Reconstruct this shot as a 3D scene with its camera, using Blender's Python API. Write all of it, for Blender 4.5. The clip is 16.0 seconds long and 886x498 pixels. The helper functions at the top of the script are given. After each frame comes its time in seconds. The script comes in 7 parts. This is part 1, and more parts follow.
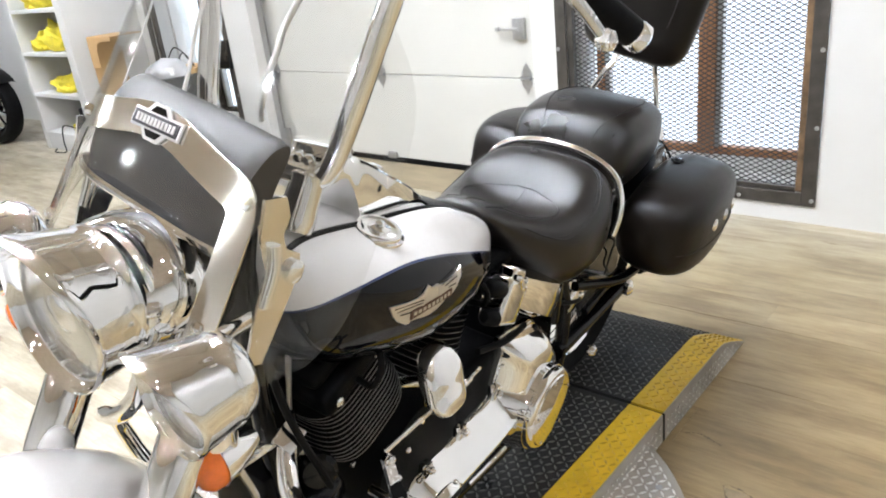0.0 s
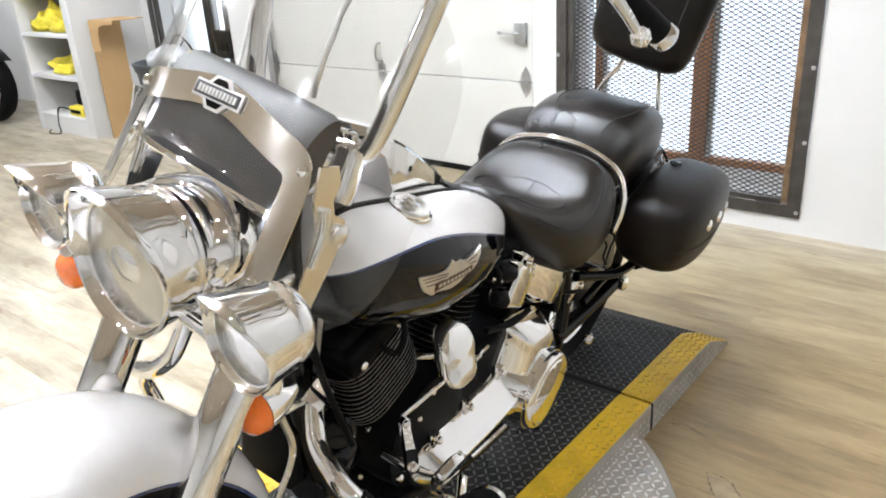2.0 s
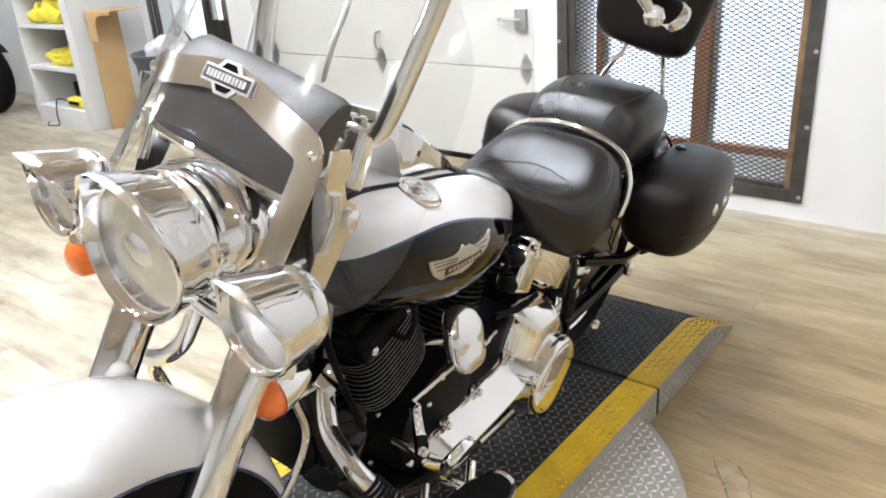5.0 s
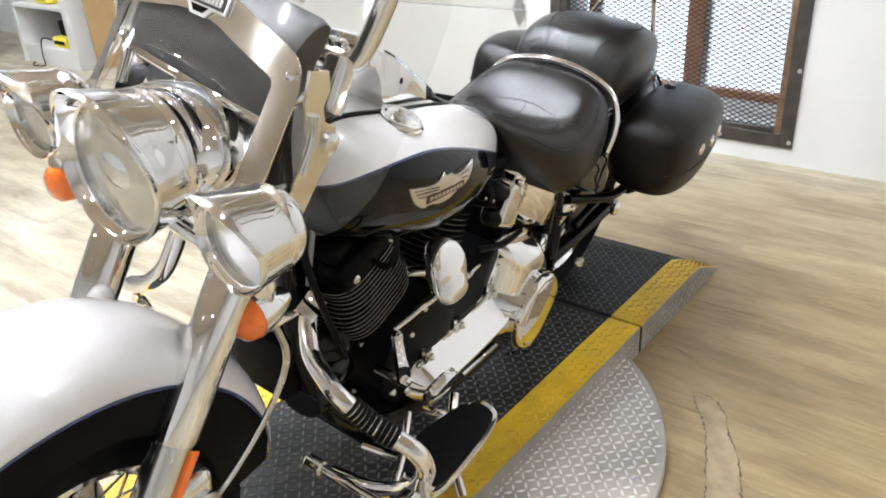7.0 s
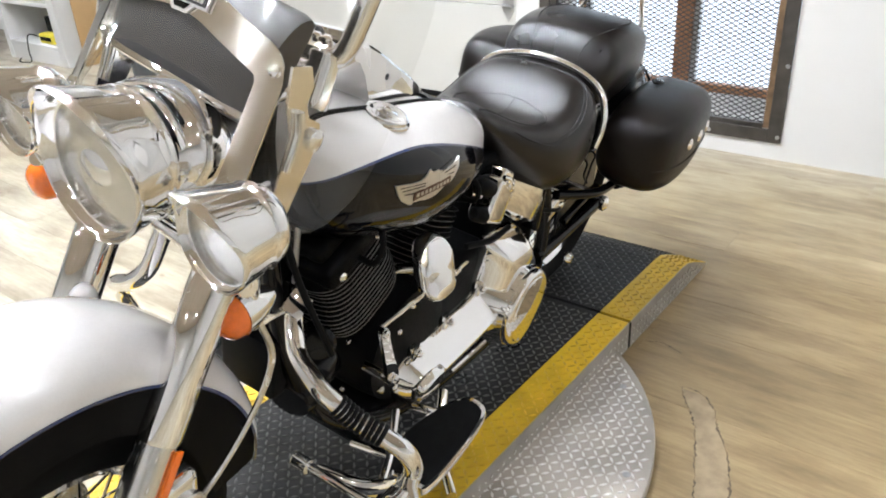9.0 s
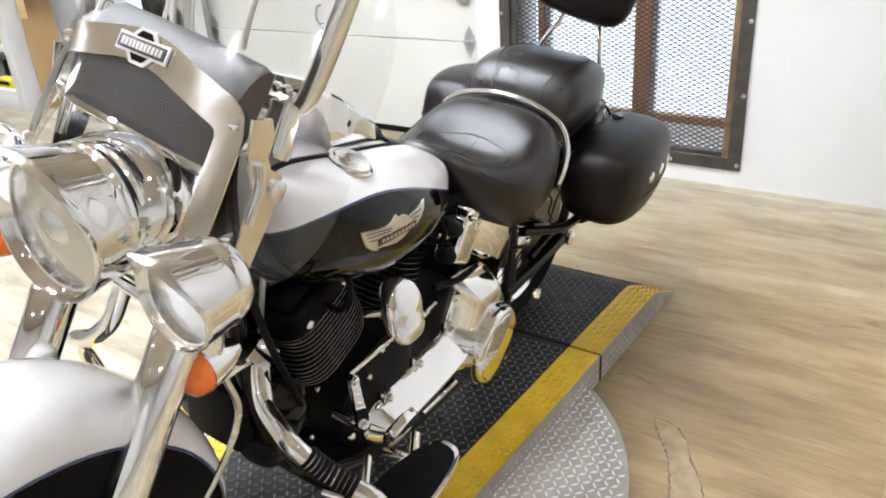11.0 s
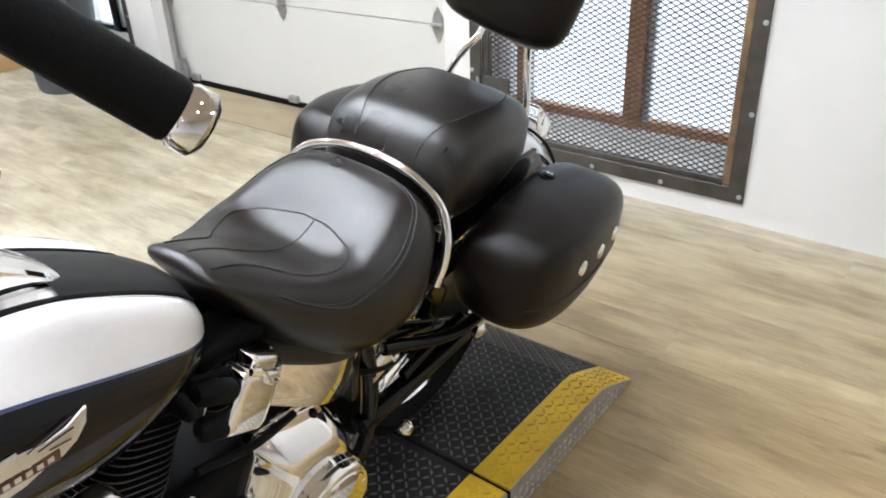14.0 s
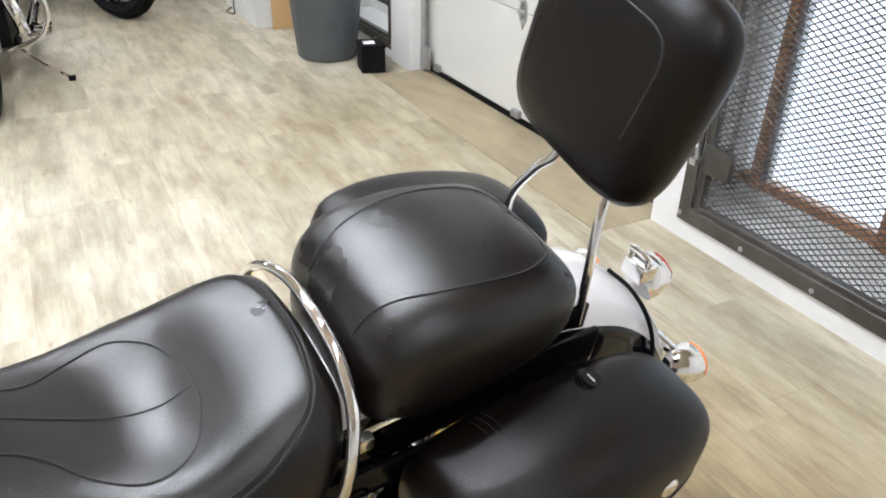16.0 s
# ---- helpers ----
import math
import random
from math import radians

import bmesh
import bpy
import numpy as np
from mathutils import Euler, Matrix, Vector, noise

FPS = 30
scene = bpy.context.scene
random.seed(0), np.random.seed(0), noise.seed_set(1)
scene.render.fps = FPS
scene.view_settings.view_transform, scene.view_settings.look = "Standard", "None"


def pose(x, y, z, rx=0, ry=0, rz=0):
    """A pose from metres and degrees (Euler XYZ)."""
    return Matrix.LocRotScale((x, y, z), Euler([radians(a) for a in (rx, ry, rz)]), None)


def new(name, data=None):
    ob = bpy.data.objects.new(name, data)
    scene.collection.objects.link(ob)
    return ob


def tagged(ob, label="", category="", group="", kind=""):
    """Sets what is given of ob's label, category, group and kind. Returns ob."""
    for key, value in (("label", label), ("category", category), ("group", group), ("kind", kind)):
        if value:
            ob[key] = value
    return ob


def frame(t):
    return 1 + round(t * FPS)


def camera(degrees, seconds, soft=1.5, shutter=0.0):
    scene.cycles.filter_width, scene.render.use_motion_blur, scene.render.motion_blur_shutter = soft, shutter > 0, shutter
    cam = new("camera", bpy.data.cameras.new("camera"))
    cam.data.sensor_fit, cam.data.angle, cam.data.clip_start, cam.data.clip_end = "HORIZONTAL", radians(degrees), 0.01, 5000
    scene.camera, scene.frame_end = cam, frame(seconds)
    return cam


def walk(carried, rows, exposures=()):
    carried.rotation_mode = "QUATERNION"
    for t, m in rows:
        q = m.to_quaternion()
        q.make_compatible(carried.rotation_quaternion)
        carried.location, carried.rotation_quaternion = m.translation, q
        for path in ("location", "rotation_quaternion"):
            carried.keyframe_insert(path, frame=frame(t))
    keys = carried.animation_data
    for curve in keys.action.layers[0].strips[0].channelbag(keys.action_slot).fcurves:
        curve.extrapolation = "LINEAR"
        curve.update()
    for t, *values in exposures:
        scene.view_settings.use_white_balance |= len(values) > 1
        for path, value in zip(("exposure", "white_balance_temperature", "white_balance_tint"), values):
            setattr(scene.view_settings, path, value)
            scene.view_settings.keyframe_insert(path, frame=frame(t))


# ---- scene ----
cam = camera(60.0, 16.0, soft=1.9)
# seconds, eye (x, y, z), yaw, pitch, roll
ROWS = [
    (0.0, -0.741, -0.784, 1.329, -48.25, -22.20, -6.66),
    (0.5, -0.829, -0.788, 1.329, -48.99, -22.31, -5.43),
    (1.0, -0.849, -0.797, 1.331, -49.92, -21.87, -3.89),
    (1.5, -0.852, -0.801, 1.329, -50.46, -21.90, -3.38),
    (2.0, -0.860, -0.790, 1.329, -49.85, -22.07, -3.46),
    (2.5, -0.866, -0.778, 1.328, -49.93, -22.09, -3.47),
    (3.0, -0.875, -0.770, 1.326, -49.82, -22.25, -3.38),
    (3.5, -0.876, -0.766, 1.326, -49.51, -22.55, -3.72),
    (4.0, -0.872, -0.771, 1.324, -49.90, -22.70, -4.07),
    (6.5, -0.872, -0.788, 1.309, -49.95, -24.06, -3.25),
    (7.0, -0.875, -0.801, 1.290, -50.18, -26.57, -3.37),
    (7.5, -0.885, -0.808, 1.274, -50.61, -28.41, -2.58),
    (8.0, -0.885, -0.807, 1.277, -50.04, -28.20, -2.25),
    (8.5, -0.876, -0.805, 1.284, -50.46, -27.61, -2.77),
    (11.0, -0.852, -0.801, 1.306, -53.53, -24.77, -3.92),
    (11.5, -0.853, -0.825, 1.317, -56.47, -24.92, -2.25),
    (12.0, -0.756, -0.846, 1.306, -54.23, -24.85, -4.41),
    (12.5, -0.541, -0.896, 1.310, -51.49, -23.53, -3.73),
    (13.0, -0.434, -0.922, 1.305, -50.26, -23.52, -3.98),
    (13.5, -0.299, -0.827, 1.306, -51.10, -24.17, -0.23),
    (14.0, -0.120, -0.711, 1.317, -50.96, -27.96, -2.42),
    (14.5, 0.087, -0.712, 1.336, -40.32, -24.13, -1.64),
    (15.0, 0.257, -0.759, 1.361, -32.24, -25.49, -0.30),
    (15.5, 0.370, -0.720, 1.350, -29.05, -27.53, 3.59),
    (16.0, 0.559, -0.626, 1.391, -27.99, -29.26, 1.54),
]
walk(cam, [(t, pose(x, y, z, 90 + pitch, 0, yaw) @ pose(0, 0, 0, 0, 0, roll)) for t, x, y, z, yaw, pitch, roll in ROWS],
     [(0.0, 1.02), (4.5, 1.03), (6.5, 0.98), (8.5, 0.98), (11.0, 1.03), (12.5, 1.0), (14.5, 0.88), (16.0, 0.87)])
# ---- light ----
world = bpy.data.worlds.new("showroom_world")
world.use_nodes = True
scene.world = world
nt = world.node_tree
sky = nt.nodes.new("ShaderNodeTexSky")
sky.sky_type = "NISHITA"
sky.sun_disc = False
sky.sun_elevation, sky.sun_rotation = radians(35), radians(90)
nt.links.new(sky.outputs["Color"], nt.nodes["Background"].inputs["Color"])
nt.nodes["Background"].inputs["Strength"].default_value = 0.12
scene.view_settings.exposure = 0.86


# ---- materials ----
def mat(name, base, rough=0.5, metal=0.0, var=0.0, scale=20.0, bump=0.0, bump_scale=80.0, coat=0.0, stretch=(1, 1, 1), rough_var=0.0, spec=0.5, island=False, emit=0.0):
    """A surface with colour and roughness varied at two scales and a fine relief."""
    m = bpy.data.materials.new(name)
    m.use_nodes = True
    n, l = m.node_tree.nodes, m.node_tree.links
    b = n["Principled BSDF"]
    b.inputs["Base Color"].default_value = (*base, 1)
    b.inputs["Roughness"].default_value = rough
    b.inputs["Metallic"].default_value = metal
    b.inputs["Coat Weight"].default_value = coat
    b.inputs["Coat Roughness"].default_value = 0.04
    b.inputs["Specular IOR Level"].default_value = spec
    if emit:
        b.inputs["Emission Color"].default_value = (*base, 1)
        b.inputs["Emission Strength"].default_value = emit
    tc, mp = n.new("ShaderNodeTexCoord"), n.new("ShaderNodeMapping")
    mp.inputs["Scale"].default_value = stretch
    l.new(tc.outputs["Object"], mp.inputs["Vector"])

    def noise_tex(s, detail=6.0):
        t = n.new("ShaderNodeTexNoise")
        t.inputs["Scale"].default_value, t.inputs["Detail"].default_value = s, detail
        l.new(mp.outputs["Vector"], t.inputs["Vector"])
        return t.outputs["Fac"]

    def blend(a, c, kind="MULTIPLY"):
        q = n.new("ShaderNodeMath")
        q.operation = kind
        l.new(a, q.inputs[0])
        if isinstance(c, float):
            q.inputs[1].default_value = c
        else:
            l.new(c, q.inputs[1])
        return q.outputs[0]

    if var or rough_var:
        fac = blend(noise_tex(scale), noise_tex(scale * 0.17), "ADD")
        if var:
            r = n.new("ShaderNodeMapRange")
            r.inputs["From Min"].default_value, r.inputs["From Max"].default_value = 0.65, 1.35
            r.inputs["To Min"].default_value, r.inputs["To Max"].default_value = 1 - var, 1 + var
            l.new(fac, r.inputs["Value"])
            x = n.new("ShaderNodeVectorMath")
            x.operation = "SCALE"
            x.inputs[0].default_value = base
            l.new(r.outputs["Result"], x.inputs["Scale"])
            l.new(x.outputs["Vector"], b.inputs["Base Color"])
        if rough_var:
            r = n.new("ShaderNodeMapRange")
            r.inputs["From Min"].default_value, r.inputs["From Max"].default_value = 0.65, 1.35
            r.inputs["To Min"].default_value, r.inputs["To Max"].default_value = max(0, rough - rough_var), rough + rough_var
            l.new(fac, r.inputs["Value"])
            l.new(r.outputs["Result"], b.inputs["Roughness"])
    if bump:
        q = n.new("ShaderNodeBump")
        q.inputs["Strength"].default_value, q.inputs["Distance"].default_value = bump, 0.002
        l.new(noise_tex(bump_scale, 4.0), q.inputs["Height"])
        l.new(q.outputs["Normal"], b.inputs["Normal"])
    return m


def floor_material():
    """Worn vinyl planks in pale oak: tone by plank, long grain, dark streaks and scuffs."""
    m = bpy.data.materials.new("vinyl_oak_plank")
    m.use_nodes = True
    n, l = m.node_tree.nodes, m.node_tree.links
    b = n["Principled BSDF"]
    oi, geo = n.new("ShaderNodeObjectInfo"), n.new("ShaderNodeNewGeometry")
    rnd = n.new("ShaderNodeMath")
    rnd.operation = "ADD"
    l.new(oi.outputs["Random"], rnd.inputs[0]), l.new(geo.outputs["Random Per Island"], rnd.inputs[1])
    sh = n.new("ShaderNodeVectorMath")
    sh.operation = "MULTIPLY_ADD"
    sh.inputs[1].default_value = (1, 1, 1)
    cx = n.new("ShaderNodeCombineXYZ")
    k = n.new("ShaderNodeMath")
    k.operation = "MULTIPLY"
    k.inputs[1].default_value = 37.0
    l.new(rnd.outputs[0], k.inputs[0]), l.new(k.outputs[0], cx.inputs["X"]), l.new(k.outputs[0], cx.inputs["Z"])
    l.new(geo.outputs["Position"], sh.inputs[0]), l.new(cx.outputs[0], sh.inputs[2])

    def layer(scale, sx, sy, detail=8.0, rough=0.6, src=None):
        mp, t = n.new("ShaderNodeMapping"), n.new("ShaderNodeTexNoise")
        mp.inputs["Scale"].default_value = (sx, sy, 1)
        t.inputs["Scale"].default_value, t.inputs["Detail"].default_value, t.inputs["Roughness"].default_value = scale, detail, rough
        l.new(src or sh.outputs["Vector"], mp.inputs["Vector"]), l.new(mp.outputs["Vector"], t.inputs["Vector"])
        return t.outputs["Fac"]

    def ramp(fac, *stops):
        r = n.new("ShaderNodeValToRGB")
        e = r.color_ramp.elements
        while len(e) < len(stops):
            e.new(0.5)
        for s, (p, c) in zip(e, stops):
            s.position, s.color = p, (*c, 1)
        l.new(fac, r.inputs["Fac"])
        return r.outputs["Color"]

    def mix(fac, a, c, kind="MIX"):
        q = n.new("ShaderNodeMix")
        q.data_type, q.blend_type = "RGBA", kind
        if isinstance(fac, float):
            q.inputs["Factor"].default_value = fac
        else:
            l.new(fac, q.inputs["Factor"])
        l.new(a, q.inputs["A"]), l.new(c, q.inputs["B"])
        return q.outputs["Result"]

    both = n.new("ShaderNodeMath")
    both.operation = "ADD"
    wide, own = n.new("ShaderNodeMath"), n.new("ShaderNodeMath")
    for q, v, k in ((wide, layer(2.6, 3.0, 1.1, 10.0, 0.62, geo.outputs["Position"]), 0.45), (own, layer(3.2, 4.0, 0.8, 8.0, 0.62), 0.55)):
        q.operation = "MULTIPLY"
        q.inputs[1].default_value = k
        l.new(v, q.inputs[0])
    l.new(wide.outputs[0], both.inputs[0]), l.new(own.outputs[0], both.inputs[1])
    grain = ramp(both.outputs[0], (0.35, (0.230, 0.191, 0.134)), (0.45, (0.322, 0.283, 0.213)), (0.53, (0.405, 0.366, 0.285)), (0.64, (0.480, 0.446, 0.362)))
    fine = ramp(layer(14.0, 8.0, 0.6, 6.0, 0.7), (0.32, (0.80, 0.775, 0.74)), (0.56, (1, 1, 1)), (0.72, (1.06, 1.05, 1.04)))
    tone = ramp(rnd.outputs[0], (0.0, (0.80, 0.775, 0.73)), (0.35, (1.0, 0.985, 0.955)), (0.7, (0.88, 0.865, 0.835)), (1.0, (1.07, 1.06, 1.05)))
    worn = ramp(layer(0.55, 1, 1, 5.0, 0.55, geo.outputs["Position"]), (0.34, (0.74, 0.70, 0.60)), (0.60, (1.04, 1.05, 1.06)))
    specks = ramp(layer(5.0, 2.2, 1.0, 3.0, 0.5), (0.70, (1, 1, 1)), (0.78, (0.55, 0.45, 0.36)))
    c = mix(1.0, mix(0.85, grain, fine, "MULTIPLY"), tone, "MULTIPLY")
    c = mix(0.9, mix(1.0, c, worn, "MULTIPLY"), specks, "MULTIPLY")
    # brown staining round the turntable, ragged, widened to paint in where the glare fades
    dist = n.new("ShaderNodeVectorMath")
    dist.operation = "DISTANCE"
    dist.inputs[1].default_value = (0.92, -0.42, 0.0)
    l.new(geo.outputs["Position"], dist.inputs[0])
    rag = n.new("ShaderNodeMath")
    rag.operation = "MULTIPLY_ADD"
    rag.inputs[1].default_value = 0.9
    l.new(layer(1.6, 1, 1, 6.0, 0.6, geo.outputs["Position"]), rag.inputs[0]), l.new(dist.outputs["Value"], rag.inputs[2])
    stain_falloff = ramp(rag.outputs[0], (0.0, (0.49, 0.355, 0.19)), (0.46, (0.75, 0.595, 0.365)), (0.84, (0.99, 0.92, 0.78)), (1.0, (1, 1, 1)))
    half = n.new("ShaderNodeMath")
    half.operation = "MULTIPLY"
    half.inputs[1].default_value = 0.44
    l.new(rag.outputs[0], half.inputs[0]), l.new(half.outputs[0], stain_falloff.node.inputs["Fac"])
    c = mix(0.9, c, stain_falloff, "MULTIPLY")
    l.new(c, b.inputs["Base Color"])
    r = n.new("ShaderNodeMapRange")
    r.inputs["To Min"].default_value, r.inputs["To Max"].default_value = 0.28, 0.55
    l.new(layer(4.0, 2.0, 0.7), r.inputs["Value"]), l.new(r.outputs["Result"], b.inputs["Roughness"])
    bp = n.new("ShaderNodeBump")
    bp.inputs["Strength"].default_value, bp.inputs["Distance"].default_value = 0.25, 0.002
    l.new(layer(16.0, 9.0, 0.6), bp.inputs["Height"]), l.new(bp.outputs["Normal"], b.inputs["Normal"])
    return m


def glass_material(name, tint=(1, 1, 1), rough=0.0, ior=1.45):
    m = bpy.data.materials.new(name)
    m.use_nodes = True
    b = m.node_tree.nodes["Principled BSDF"]
    b.inputs["Base Color"].default_value = (*tint, 1)
    b.inputs["Transmission Weight"].default_value = 1.0
    b.inputs["Roughness"].default_value = rough
    b.inputs["IOR"].default_value = ior
    return m


def pane_material(name, tint, gloss):
    """A thin clear sheet: light passes straight through, and the surface shines."""
    m = bpy.data.materials.new(name)
    m.use_nodes = True
    n, l = m.node_tree.nodes, m.node_tree.links
    n.remove(n["Principled BSDF"])
    t, g, f, x = n.new("ShaderNodeBsdfTransparent"), n.new("ShaderNodeBsdfGlossy"), n.new("ShaderNodeLayerWeight"), n.new("ShaderNodeMixShader")
    p, a = n.new("ShaderNodeMath"), n.new("ShaderNodeMath")
    p.operation, a.operation = "POWER", "MULTIPLY_ADD"
    p.inputs[1].default_value, a.inputs[1].default_value, a.inputs[2].default_value = 4.0, 0.5, gloss
    t.inputs["Color"].default_value = (*tint, 1)
    g.inputs["Roughness"].default_value = 0.05
    l.new(f.outputs["Facing"], p.inputs[0]), l.new(p.outputs[0], a.inputs[0]), l.new(a.outputs[0], x.inputs[0]), l.new(t.outputs[0], x.inputs[1]), l.new(g.outputs[0], x.inputs[2])
    l.new(x.outputs[0], n["Material Output"].inputs["Surface"])
    return m


def glow(name, colour, strength):
    m = bpy.data.materials.new(name)
    m.use_nodes = True
    n, l = m.node_tree.nodes, m.node_tree.links
    n.remove(n["Principled BSDF"])
    e = n.new("ShaderNodeEmission")
    e.inputs["Color"].default_value, e.inputs["Strength"].default_value = (*colour, 1), strength
    l.new(e.outputs[0], n["Material Output"].inputs["Surface"])
    return m


CHROME = mat("chrome", (0.90, 0.895, 0.89), 0.028, 1.0, rough_var=0.015, scale=14.0)
STEEL = mat("brushed_stainless", (0.72, 0.71, 0.69), 0.24, 1.0, var=0.05, scale=60.0, stretch=(1, 8, 1), rough_var=0.06)
DARK_STEEL = mat("weathered_steel", (0.075, 0.068, 0.06), 0.48, 0.55, var=0.45, scale=14.0, bump=0.3, bump_scale=60.0, rough_var=0.12)
MESH_STEEL = mat("dark_mesh_steel", (0.032, 0.030, 0.028), 0.5, 0.3, var=0.3, scale=14.0)
RUST = mat("rusty_angle_iron", (0.17, 0.105, 0.055), 0.7, 0.2, var=0.5, scale=22.0, bump=0.5, bump_scale=90.0)
LEATHER = mat("black_leather", (0.0062, 0.0042, 0.0032), 0.30, 0.0, var=0.5, scale=11.0, bump=0.22, bump_scale=420.0, rough_var=0.035, spec=0.48)
BAG_LEATHER = mat("black_bag_leather", (0.0055, 0.0036, 0.0026), 0.34, 0.0, var=0.45, scale=8.0, bump=0.24, bump_scale=320.0, rough_var=0.05, spec=0.27)
LEATHER_DARK = mat("black_leather_bib", (0.005, 0.005, 0.005), 0.45, 0.0, var=0.3, scale=9.0, bump=0.2, bump_scale=420.0, rough_var=0.07, spec=0.2)
THREAD = mat("seam_thread", (0.010, 0.009, 0.009), 0.65)
POUCH = mat("grey_pouch_leather", (0.026, 0.024, 0.023), 0.42, 0.0, var=0.3, scale=12.0, bump=0.2, bump_scale=300.0)
WHITE_PEARL = mat("pearl_white_paint", (0.66, 0.640, 0.625), 0.20, 0.0, var=0.03, scale=300.0, coat=1.0)
BLACK_PAINT = mat("black_blue_paint", (0.002, 0.0022, 0.004), 0.05, 0.0, var=0.15, scale=200.0, spec=0.32)
STRIPE = mat("blue_pinstripe", (0.02, 0.035, 0.11), 0.25, coat=1.0)
ENGINE_BLACK = mat("black_powdercoat", (0.0035, 0.0035, 0.0038), 0.45, 0.0, var=0.3, scale=40.0, bump=0.3, bump_scale=600.0, spec=0.06)
GLOSS_BLACK = mat("gloss_black_frame", (0.003, 0.003, 0.0033), 0.12, 0.0, var=0.2, scale=30.0, spec=0.25)
RUBBER = mat("black_rubber", (0.006, 0.006, 0.006), 0.6, 0.0, var=0.3, scale=50.0, bump=0.2, bump_scale=300.0, spec=0.07)
FIN_EDGE = mat("polished_fin_edge", (0.24, 0.24, 0.235), 0.40, 1.0, var=0.3, scale=40.0)
BADGE = mat("cast_badge_metal", (0.74, 0.73, 0.70), 0.30, 0.9, var=0.06, scale=80.0, bump=0.25, bump_scale=180.0)
BRAID = mat("braided_steel_hose", (0.72, 0.71, 0.69), 0.34, 0.8, var=0.1, scale=300.0)
BADGE_RED = mat("badge_bar", (0.10, 0.045, 0.03), 0.3, 0.3, var=0.2, scale=60.0)
ORANGE = mat("amber_lens", (0.85, 0.17, 0.015), 0.12, 0.0, var=0.12, scale=120.0, coat=1.0, bump=0.15, bump_scale=160.0)
RED = mat("red_lens", (0.35, 0.01, 0.012), 0.15, coat=1.0)
CLEAR = pane_material("clear_polycarbonate", (0.975, 0.975, 0.97), 0.045)
BAND = mat("satin_stainless_band", (0.86, 0.83, 0.77), 0.14, 1.0, var=0.04, scale=50.0, rough_var=0.03)
LENS = pane_material("lamp_glass", (0.985, 0.985, 0.985), 0.05)
EDGE_GLINT = mat("acrylic_edge_glint", (0.80, 0.80, 0.78), 0.25, spec=0.6)
REFLECTOR = mat("lamp_reflector", (0.80, 0.79, 0.77), 0.17, 1.0, var=0.12, scale=30.0, rough_var=0.05, bump=1.0, bump_scale=30.0)
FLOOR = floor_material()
BARE = mat("worn_bare_vinyl", (0.285, 0.215, 0.130), 0.55, 0.0, var=0.35, scale=26.0, bump=0.3, bump_scale=90.0)
CRACK = mat("floor_crack", (0.10, 0.075, 0.05), 0.85, 0.0, var=0.5, scale=30.0)
PLATE_TOP = mat("bright_tread_tops", (0.78, 0.76, 0.73), 0.38, 0.25, var=0.1, scale=30.0)
SUBFLOOR = mat("floor_joint", (0.28, 0.225, 0.15), 0.6)
DIRTY = mat("dusty_threshold", (0.25, 0.20, 0.125), 0.62, 0.0, var=0.3, scale=5.0, bump=0.2, bump_scale=60.0, stretch=(2, 0.7, 1))
SHOWROOM_WALL = mat("pale_wall_paint", (0.66, 0.652, 0.635), 0.6, 0.0, var=0.06, scale=2.0, bump=0.1, bump_scale=120.0)
WHITE_WALL = mat("white_painted_wall", (0.62, 0.612, 0.592), 0.6, 0.0, var=0.035, scale=3.0, bump=0.12, bump_scale=120.0)
DOOR_WHITE = mat("cream_garage_door", (0.53, 0.523, 0.487), 0.42, 0.0, var=0.03, scale=4.0, bump=0.06, bump_scale=250.0)
CEIL = mat("tan_ceiling", (0.52, 0.445, 0.36), 0.8, 0.0, var=0.1, scale=3.0)
PLATE_BLACK = mat("black_checker_plate", (0.019, 0.0185, 0.0175), 0.42, 0.0, var=0.6, scale=7.0, rough_var=0.2, bump=0.25, bump_scale=120.0, spec=0.16)
PLATE_WORN = mat("worn_tread_tops", (0.088, 0.086, 0.080), 0.36, 0.25, var=0.6, scale=14.0, rough_var=0.15)
PLATE_YELLOW_WORN = mat("worn_yellow_treads", (0.50, 0.31, 0.025), 0.38, 0.0, var=0.6, scale=22.0, rough_var=0.15)
PLATE_YELLOW = mat("yellow_safety_paint", (0.57, 0.365, 0.018), 0.45, 0.0, var=0.30, scale=14.0, rough_var=0.1, bump=0.2, bump_scale=120.0)
# steel darkened for the side, whose dimmer light is put into the colour
PLATE_SIDE = mat("shaded_steel_side_plate", (0.36, 0.34, 0.31), 0.42, 0.7, var=0.35, scale=12.0, rough_var=0.15, bump=0.2, bump_scale=120.0)
PLATE_STEEL = mat("bare_checker_plate", (0.42, 0.385, 0.34), 0.38, 0.75, var=0.42, scale=6.0, rough_var=0.16, bump=0.15, bump_scale=120.0)
HINGE = mat("galvanised_steel", (0.42, 0.42, 0.42), 0.42, 0.9, var=0.2, scale=30.0)
WOOD_POST = mat("brown_window_post", (0.30, 0.13, 0.05), 0.55, 0.0, var=0.25, scale=12.0, stretch=(6, 6, 0.6))
GREY_PLASTIC = mat("grey_bin_plastic", (0.060, 0.066, 0.070), 0.5, 0.0, var=0.12, scale=10.0)
CARDBOARD = mat("cardboard", (0.46, 0.29, 0.13), 0.8, 0.0, var=0.08, scale=8.0)
YELLOW_CLOTH = mat("yellow_shop_cloth", (0.72, 0.60, 0.05), 0.75, 0.0, var=0.2, scale=25.0, bump=0.5, bump_scale=60.0)
